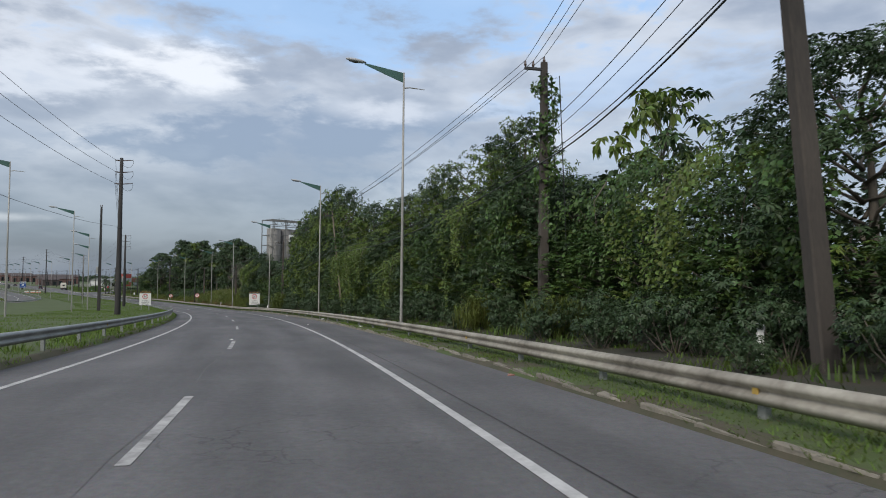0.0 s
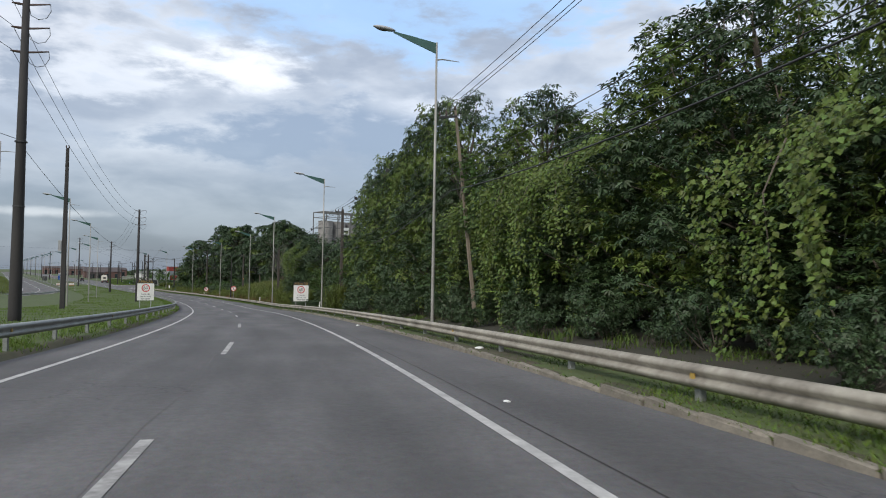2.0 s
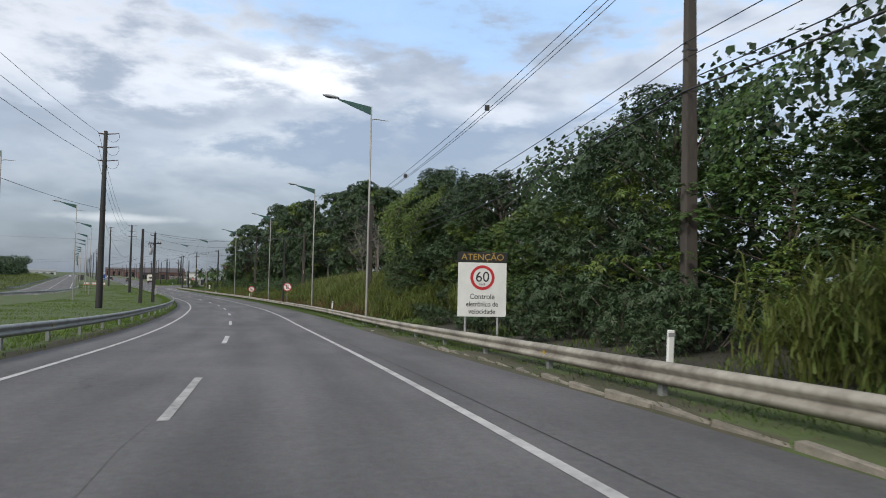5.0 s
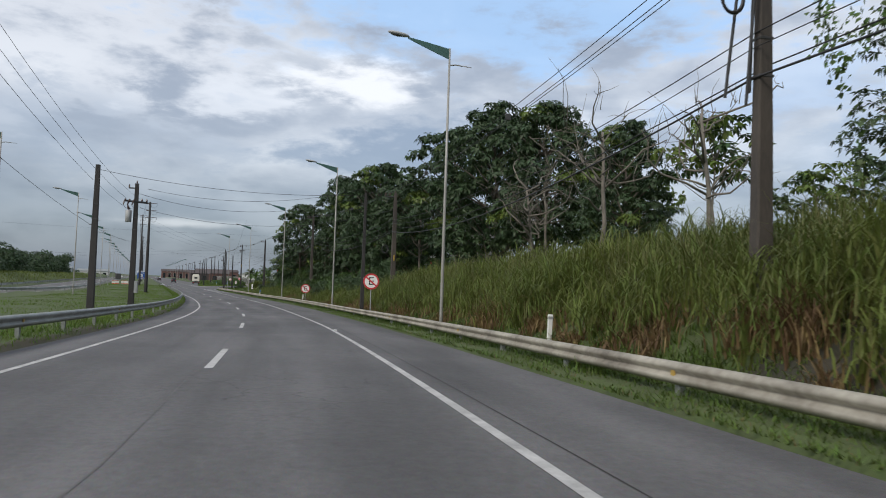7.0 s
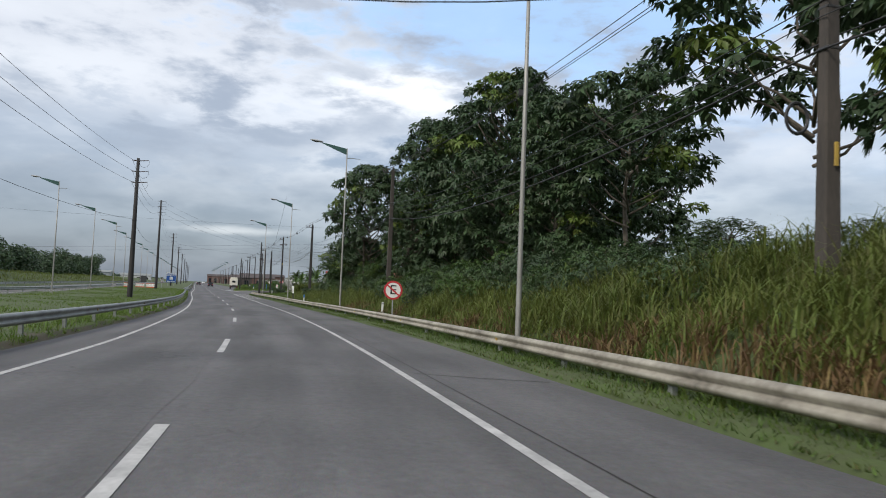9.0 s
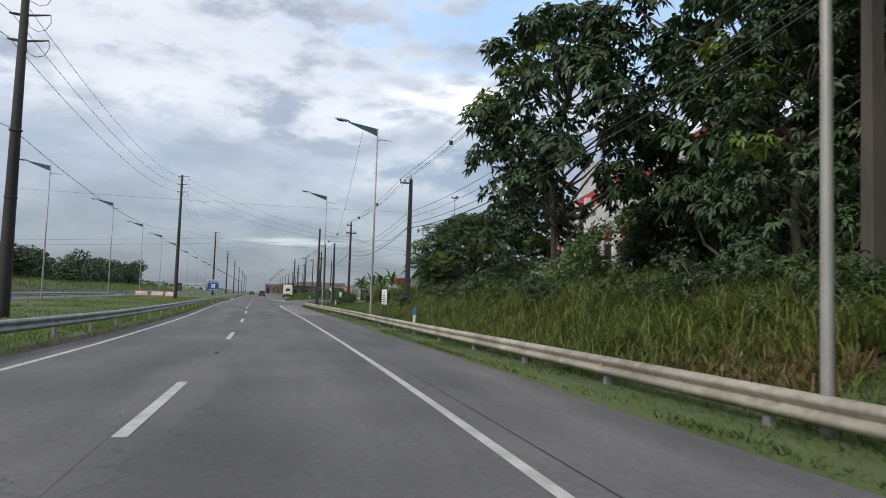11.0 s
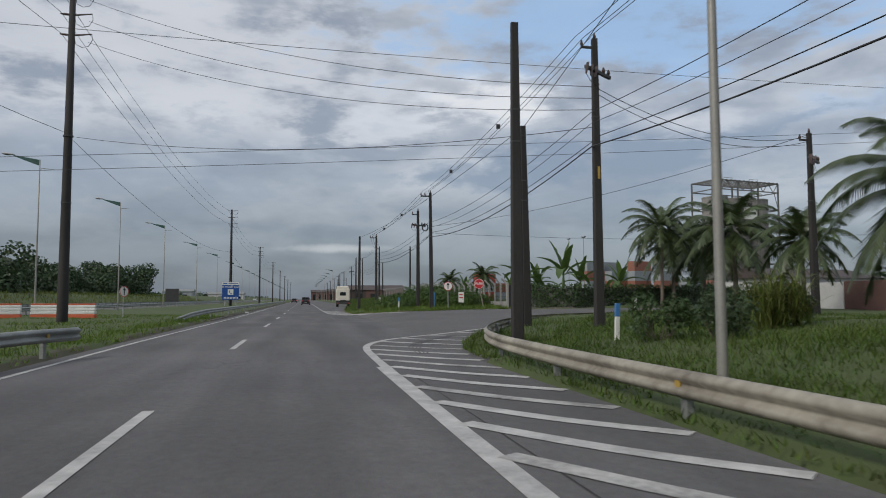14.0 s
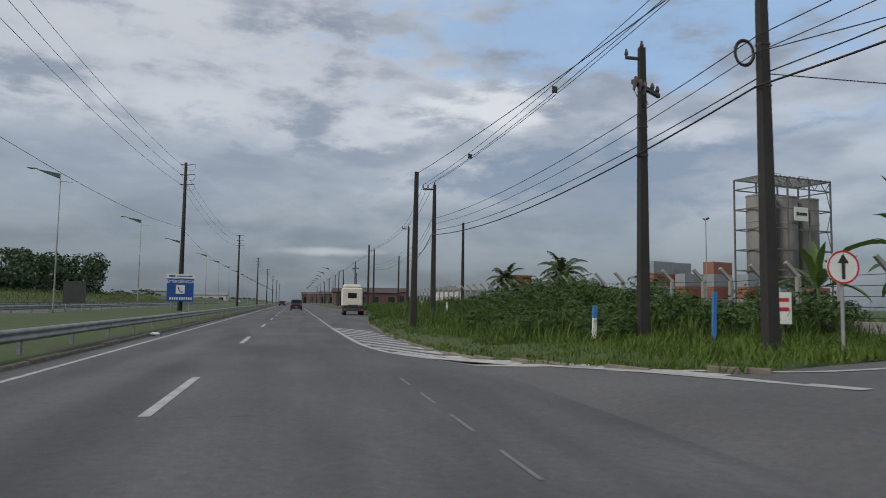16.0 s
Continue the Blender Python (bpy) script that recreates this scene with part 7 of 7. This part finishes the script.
for (s0_, n0_), (s1_, n1_) in zip(WALL, WALL[1:]):
    a, b2 = np.array(aloft(s0_, n0_, ground(s0_, n0_))), np.array(aloft(s1_, n1_, ground(s1_, n1_)))
    d = b2 - a
    L = np.linalg.norm(d[:2])
    ob = part("wall_panel", bx(0.0, L, -0.08, 0.08, -0.3, 1.5), M["concrete"], ivy)
    ob.matrix_world = Matrix.Translation(a) @ Matrix.Rotation(math.atan2(d[1], d[0]), 4, "Z")
    k = int(L * 330)
    t = rngi.random(k)
    nrm_ = np.array([d[1], -d[0], 0]) / L
    if nrm_ @ (np.array([-math.sin(H0), math.cos(H0), 0])) > 0:
        nrm_ = -nrm_
    ips.append(a + d * t[:, None] + nrm_ * (0.08 + 0.28 * rngi.random(k))[:, None] + np.array([0, 0, 1]) * (1.8 * rngi.random(k) ** 0.85)[:, None])
    ios.append(np.tile(nrm_, (k, 1)))
v, f = leaf_arrays(np.concatenate(ips), np.concatenate(ios), 0.15, rngi)
part("ivy", smesh("ivy", v, f, M["leaf_mango"]), None, ivy, "dark green ivy")
bw = thing("brick_wall", "long low reddish wall behind the grass field", "wall")
for i, s in enumerate(np.arange(284, 322, 4.0)):
    ob = part("wall_panel", bx(-1.96, 1.96, -0.1, 0.1, -0.3, 1.7 + 0.05 * (i % 2), bev=0.02), M["brickwall"] if i % 4 else M["brickwhite"], bw)
    ob.matrix_world = onland(s, 33.0, 0, 90)

# ---- buildings ----
hall = thing("red_white_building", "red and white building raised on concrete pillars", "building")
hall.matrix_world = spot(276.0, 27.4, 0.55, -12.3) @ Matrix.Diagonal((0.92, 0.92, 0.92, 1))
# x runs away from the road, y back along it
HB = lambda x0, x1, y0, y1, z0, z1: bx(x0, x1, -y1, -y0, z0, z1, bev=0.02)
part("wall", HB(0.0, 16, 0.3, 40, 6.0, 7.15), M["wallred"], hall, "red lower band")
part("wall", HB(-0.02, 16.02, 0.28, 40.02, 7.15, 9.55), M["brickwhite"], hall, "white brick band")
part("wall", HB(-0.04, 16.04, 0.26, 40.04, 9.55, 10.75), M["wallred"], hall, "red upper band")
part("floor_slab", HB(-0.1, 16.1, 0.2, 40.1, 5.78, 6.0), M["concrete"], hall)
part("parapet", HB(-0.08, 16.08, 0.22, 40.08, 10.75, 10.88), M["concrete"], hall)
part("wall", HB(4.0, 15.5, 8.0, 39.5, -1.0, 5.78), M["concrete"], hall, "grey set-back ground floor wall")
for k in range(10):
    part("pillar", HB(-0.5, 0.0, 4.35 * k, 4.35 * k + 0.7, -1.0, 10.3), M["brickwhite"], hall)
    if k:
        part("pillar", HB(6.5, 7.0, 4.35 * k, 4.35 * k + 0.7, -1.0, 5.78), M["concrete"], hall)


def hall_window(y0, y1, z0, z1, panes, slats=0):
    w = part("window", HB(-0.1, -0.03, y0, y1, z0, z1), M["concrete"], hall)
    dy = (y1 - y0 - 0.08) / panes
    for k in range(panes):
        part("pane", HB(-0.13, -0.11, y0 + 0.08 + dy * k, y0 + dy * (k + 1), z0 + 0.08, z1 - 0.08), M["glass"], w)
    for k in range(slats):
        z = z0 + 0.1 + (z1 - z0 - 0.2) * k / slats
        part("slat", HB(-0.17, -0.14, y0 + 0.05, y1 - 0.05, z, z + 0.05), M["iron"], w)


hall_window(6.3, 7.9, 8.65, 9.25, 2)
hall_window(9.6, 11.7, 7.2, 9.5, 3, 12)
for y in (14.2, 15.9, 20.0, 23.4, 28.2, 32.5, 36.8):
    hall_window(y, y + 1.35, 8.6, 9.2, 2)
part("roof_tower", HB(0.4, 5.8, 8.0, 11.2, 10.8, 14.15), M["brickwhite"], hall, "white brick roof tower")
cz = bmesh.new()
for j in range(19):
    box(cz, 0.375, 5.825, -11.225, -7.975, 10.95 + 0.165 * j, 11.085 + 0.165 * j)
part("brick_facing", cz, M["brickwhite"], hall)
part("antenna", tb([(4.4, -9.4, 14.15), (4.4, -9.4, 18.6)], [0.05, 0.025], 6), M["grey_metal"], hall)
part("aerial", tb([(2.0, -9.0, 14.15), (1.9, -8.6, 14.9), (1.8, -8.0, 15.5)], [0.03, 0.025, 0.02], 5), M["grey_metal"], hall)
part("aerial", tb([(2.0, -9.0, 14.15), (2.4, -9.6, 15.0), (2.9, -10.2, 15.6)], [0.03, 0.025, 0.02], 5), M["grey_metal"], hall)
# brick courses of the white band
cour = bmesh.new()
for j in range(17):
    box(cour, -0.045, -0.018, -40, -0.35, 7.18 + 0.14 * j, 7.285 + 0.14 * j)
part("brick_facing", cour, M["brickwhite"], hall)

silo = thing("silo_block", "grey concrete silos inside a steel frame", "silo")
silo.matrix_world = spot(578, 202, 0, 12) @ Matrix.Diagonal((1.32, 1.32, 1.42, 1))
for x in (-9.6, 0.0, 9.6):
    part("silo", tb([(x, 0, 2), (x, 0, 34)], [4.4, 4.4], 24), M["silo"], silo, smooth=True)
    for z in (10, 18, 26, 33.6):
        part("hoop", tb([(x, 0, z), (x, 0, z + 0.35)], [4.5, 4.5], 24), M["concrete"], silo)
for x in (-14.5, -4.8, 4.8, 14.5):
    for y in (-6, 6):
        part("column", bx(x - 0.22, x + 0.22, y - 0.22, y + 0.22, 0, 39), M["frame_steel"], silo)
for z in (6, 12, 18, 24, 30, 36, 39):
    for y in (-6, 6):
        part("beam", bx(-14.5, 14.5, y - 0.16, y + 0.16, z - 0.16, z + 0.16), M["frame_steel"], silo)
    for x in (-14.5, 14.5):
        part("beam", bx(x - 0.16, x + 0.16, -6, 6, z - 0.16, z + 0.16), M["frame_steel"], silo)
for i, z in enumerate((6, 12, 18, 24, 30)):
    for x0, x1 in ((-14.5, -12.5), (12.5, 14.5)):
        part("brace", tb([(x0, -6, z), (x1, -6, z + 6)] if i % 2 else [(x1, -6, z), (x0, -6, z + 6)], [0.13, 0.13], 5), M["frame_steel"], silo)
for k in range(12):
    x = -14.5 + 29 / 12 * k
    part("brace", tb([(x, -6, 36 if k % 2 else 39), (x + 29 / 12, -6, 39 if k % 2 else 36)], [0.13, 0.13], 5), M["frame_steel"], silo)
for x in np.arange(-14, 15, 2.0):
    part("roof_beam", bx(x - 0.15, x + 0.15, -6.5, 6.5, 39, 39.3), M["frame_steel"], silo)
pl = part("name_board", bx(-2.6, 3.4, -6.6, -6.35, 26.5, 30.5), M["white"], silo, "white name board")
part("name_bar", bx(-1.8, -0.9, -6.68, -6.62, 28.0, 29.0), M["black"], pl)
part("name_bar", bx(-0.6, 2.8, -6.68, -6.62, 28.1, 28.9), M["black"], pl)
for x in (-8, 4):
    part("hand_rail", bx(x, x + 4, -3, -2.9, 40.4, 40.5), M["frame_steel"], silo)
    part("stanchion", bx(x, x + 0.12, -3, -2.9, 39.4, 40.4), M["frame_steel"], silo)
    part("stanchion", bx(x + 3.9, x + 4, -3, -2.9, 39.4, 40.4), M["frame_steel"], silo)


def container(mt, label):
    r = thing("shipping_container", label, "container", "shipping containers")
    b = bx(-3.03, 3.03, -1.22, 1.22, 0, 2.59, bev=0.02)
    for i in range(24):
        x = -2.9 + 0.25 * i
        box(b, x, x + 0.12, -1.25, -1.2, 0.15, 2.45)
    part("body", b, M[mt], r)
    for x in (-3.0, 3.0):
        for y in (-1.2, 1.2):
            part("corner_post", bx(x - 0.09, x + 0.09, y - 0.09, y + 0.09, 0, 2.62), M[mt], r)
    return r


stacks = [(454, 76, "cont_rust", 4), (457, 82, "cont_red", 4), (451, 88, "cont_grey", 4), (448, 94, "cont_grey", 3), (446, 100, "cont_rust", 2), (477, 52, "cont_red", 3), (482, 58, "cont_grey", 2), (452, 82, "cont_grey", 3), (444, 106, "cont_grey", 2)]
for s, n, mt, lv in stacks:
    for k in range(lv):
        mt2 = mt if k % 2 == 0 else ("cont_grey" if mt != "cont_grey" else "cont_rust")
        if (s, k) == (477, 2):
            mt2 = "cont_red"
        container(mt2, {"cont_red": "red shipping container in a stack", "cont_grey": "grey shipping container in a stack", "cont_rust": "rust brown shipping container in a stack"}[mt2]).matrix_world = spot(s, n, 0.6 + 2.6 * k, 20)


def shed(s, n, w, d, h, wallm, roofm, label, turn=0.0):
    r = thing("roadside_shed", label, "building", "far buildings")
    part("wall", bx(-w / 2, w / 2, -d / 2, d / 2, -0.5, h, bev=0.03), M[wallm], r)
    bm = bmesh.new()
    vs = [bm.verts.new(p) for p in ((-w / 2 - 0.4, -d / 2 - 0.4, h), (w / 2 + 0.4, -d / 2 - 0.4, h), (w / 2 + 0.4, d / 2 + 0.4, h), (-w / 2 - 0.4, d / 2 + 0.4, h), (-w / 2 - 0.4, 0, h + d * 0.12), (w / 2 + 0.4, 0, h + d * 0.12))]
    for q in ((0, 1, 5, 4), (2, 3, 4, 5), (0, 4, 3), (1, 2, 5), (0, 3, 2, 1)):
        bm.faces.new([vs[i] for i in q])
    part("roof", bm, M[roofm], r)
    for i in range(max(2, int(w // 5))):
        x = -w / 2 + (i + 0.5) * w / max(2, int(w // 5))
        dd = part("door", bx(x - 1.1, x + 1.1, -d / 2 - 0.06, -d / 2 + 0.05, -0.4, h * 0.7), M["glass"], r)
    r.matrix_world = spot(s, n, 0.1, turn)


shed(560, 24, 22, 12, 4.6, "brickwall", "roofdark", "long dark red shed beside the road")
shed(520, 16, 9, 9, 4.2, "roofdark", "roofdark", "dark open roadside shelter")
shed(470, 40, 16, 10, 4.2, "brickwhite", "galv_grey", "white walled warehouse beyond the fence", 30)
shed(620, 34, 26, 14, 6.0, "brickwall", "roofdark", "brown roadside building with a dark roof")
shed(700, -44, 20, 12, 4.0, "brickwhite", "galv_grey", "white building far beyond the median")
shed(640, -60, 14, 10, 5.0, "cont_grey", "galv_grey", "grey building far beyond the median")
shed(760, 30, 30, 14, 6, "brickwall", "roofdark", "far brown roadside building")
shed(343, 52, 14, 9, 3.2, "brickwhite", "roofdark", "white house behind the palms", 10)
shed(455, -47, 9, 5, 2.4, "white", "galv_grey", "small white hut beside the wood", 40)
shed(900, 26, 40, 16, 7, "brickwall", "roofdark", "far brown roadside building")

# tall slim masts, each with one tilted floodlight
for s, n, hgt in ((288.85, 20.3, 12.0), (298.7, 25.5, 11.8), (430, 60, 14), (392, 48, 11)):
    r = thing("light_mast", "tall slim floodlight mast", "light mast", "light masts")
    part("mast", tb([(0, 0, -0.4), (0, 0, hgt * 0.5), (0, 0, hgt)], [0.085, 0.065, 0.045], 8), M["lamp_steel"], r)
    part("bracket", tb([(-0.25, 0, hgt - 0.05), (0, 0, hgt), (0.12, -0.06, hgt + 0.12)], [0.03, 0.035, 0.03], 6), M["iron"], r)
    for x, tilt, k in ((0.2, 38, 1.0), (-0.28, -12, 0.7)):
        fl = bx(-0.2 * k, 0.2 * k, -0.13 * k, 0.13 * k, -0.1 * k, 0.1 * k, bev=0.03)
        bmesh.ops.transform(fl, matrix=pose(x, -0.04, hgt + 0.14 * k, 20, -tilt, 0), verts=fl.verts)
        part("floodlight", fl, M["iron"], r)
    r.matrix_world = onland(s, n)

# ---- vehicles ----


def wheel(parent, x, y, r, w):
    t = part("wheel", disc(bmesh.new(), r, -w / 2, w / 2, 0, 0, 18), M["rubber"], parent)
    t.matrix_local = pose(x, y, r, 0, 0, 90)
    q = part("rim", disc(bmesh.new(), r * 0.58, -w / 2 - 0.012, w / 2 + 0.012, 0, 0, 12), M["grey_metal"], t)
    return t


def car(mt, label, s, n, turn=0.0, suv=False):
    r = thing("car", label, "car", "cars on the road")
    k = 1.18 if suv else 1.0
    prof = [(-2.05, 0.28), (-2.1, 0.75 * k), (-1.95, 0.95 * k), (-1.75, 1.0 * k), (-1.45, 1.45 * k), (0.35, 1.47 * k), (1.05, 0.98 * k), (2.0, 0.8 * k), (2.12, 0.5), (2.05, 0.28)]
    bm = bmesh.new()
    rows = []
    for x in (-0.84, 0.84):
        rows.append([bm.verts.new((x * (0.84 if z > 1.1 * k else 1.0), y, z)) for y, z in prof])
    m = len(prof)
    for i in range(m):
        j = (i + 1) % m
        bm.faces.new((rows[0][i], rows[0][j], rows[1][j], rows[1][i]))
    bm.faces.new(rows[0][::-1])
    bm.faces.new(rows[1])
    bmesh.ops.bevel(bm, geom=list(bm.edges), offset=0.04, segments=1, affect="EDGES")
    part("body", bm, M[mt], r)
    part("rear_window", bx(-0.6, 0.6, -1.72, -1.6, 1.05 * k, 1.36 * k, bev=0.02), M["glass"], r)
    for x in (-0.8, 0.8):
        part("side_window", bx(x - 0.02, x + 0.02, -1.3, 0.4, 1.03 * k, 1.36 * k), M["glass"], r)
        part("tail_light", bx(x * 0.86 - 0.12, x * 0.86 + 0.12, -2.13, -2.04, 0.7 * k, 0.88 * k, bev=0.01), M["red"], r)
        for y in (-1.3, 1.35):
            wheel(r, x, y, 0.32, 0.2)
    part("number_plate", bx(-0.22, 0.22, -2.14, -2.08, 0.5, 0.62), M["grey_metal"], r)
    part("bumper", bx(-0.82, 0.82, -2.16, -2.02, 0.3, 0.48, bev=0.03), M["rubber"], r)
    r.matrix_world = spot(s, n, 0.0, turn)


car("car_black", "dark car driving ahead in the lane", 432, 0.4, suv=True)
car("car_black", "dark car far ahead in the lane", 520, -3.2)
car("car_silver", "silver car far ahead on the road", 600, -3.3)
car("car_white", "white car far ahead on the road", 680, 0.4)
car("car_silver", "silver car on the opposite carriageway", 640, -24, 180)
tr = thing("truck", "white truck tractor parked in the lay-by", "truck")
part("chassis", bx(-1.15, 1.15, -3.4, 3.0, 0.62, 0.95, bev=0.03), M["rubber"], tr)
cab = bx(-1.2, 1.2, 0.7, 3.0, 0.95, 3.1, bev=0.12)
part("cab", cab, M["cream"], tr, "cream white cab")
part("rear_window", bx(-0.5, 0.5, 0.66, 0.75, 1.9, 2.5, bev=0.02), M["glass"], tr)
part("roof_fairing", bx(-1.05, 1.05, 0.9, 2.6, 3.05, 3.5, bev=0.15), M["cream"], tr)
part("rear_bumper", bx(-1.2, 1.2, -3.5, -3.3, 0.45, 0.75, bev=0.02), M["iron"], tr)
part("fifth_wheel", bx(-0.55, 0.55, -2.2, -1.1, 0.95, 1.15, bev=0.03), M["iron"], tr)
for x in (-0.95, 0.95):
    for y in (-2.6, -1.4, 2.1):
        wheel(tr, x, y, 0.5, 0.36)
    part("tail_light", bx(x - 0.14, x + 0.14, -3.53, -3.48, 0.55, 0.68), M["red"], tr)
    part("mudguard", bx(x - 0.22, x + 0.22, -3.2, -0.8, 1.04, 1.08), M["rubber"], tr)
tr.matrix_world = spot(398, 6.6, 0.0, -2)

# ---- litter and small things on the road ----
rl = random.Random(9)
for s, n, sz, mt in ((27.5, -1.45, 0.07, "white"), (44, 2.9, 0.05, "white"), (13, 4.3, 0.07, "cont_rust"), (52, 4.9, 0.12, "white"), (69, 4.3, 0.09, "white"), (158, 2.4, 0.07, "white"), (80, 2.65, 0.05, "concrete"), (229.9, -1.6, 0.06, "iron"), (120, 4.6, 0.07, "concrete"), (346, -5.3, 0.25, "white"), (37, 4.9, 0.1, "white"), (313, -6.0, 0.12, "concrete"), (316, -6.6, 0.14, "concrete")):
    bm = bmesh.new()
    bmesh.ops.create_icosphere(bm, subdivisions=2, radius=sz)
    for v in bm.verts:
        v.co *= rl.uniform(0.7, 1.25)
        v.co.z *= 0.35
    ob = tagged(new("litter", bmmesh("litter", bm, M[mt])), "small crumpled piece of litter on the ground" if mt != "concrete" else "broken lump of concrete at the median", "litter" if mt != "concrete" else "rubble", "litter" if mt != "concrete" else "rubble")
    ob.matrix_world = spot(s, n, (0.1 if n > 4.5 or n < -5.6 else 0.0) + sz * 0.2, rl.uniform(0, 360))
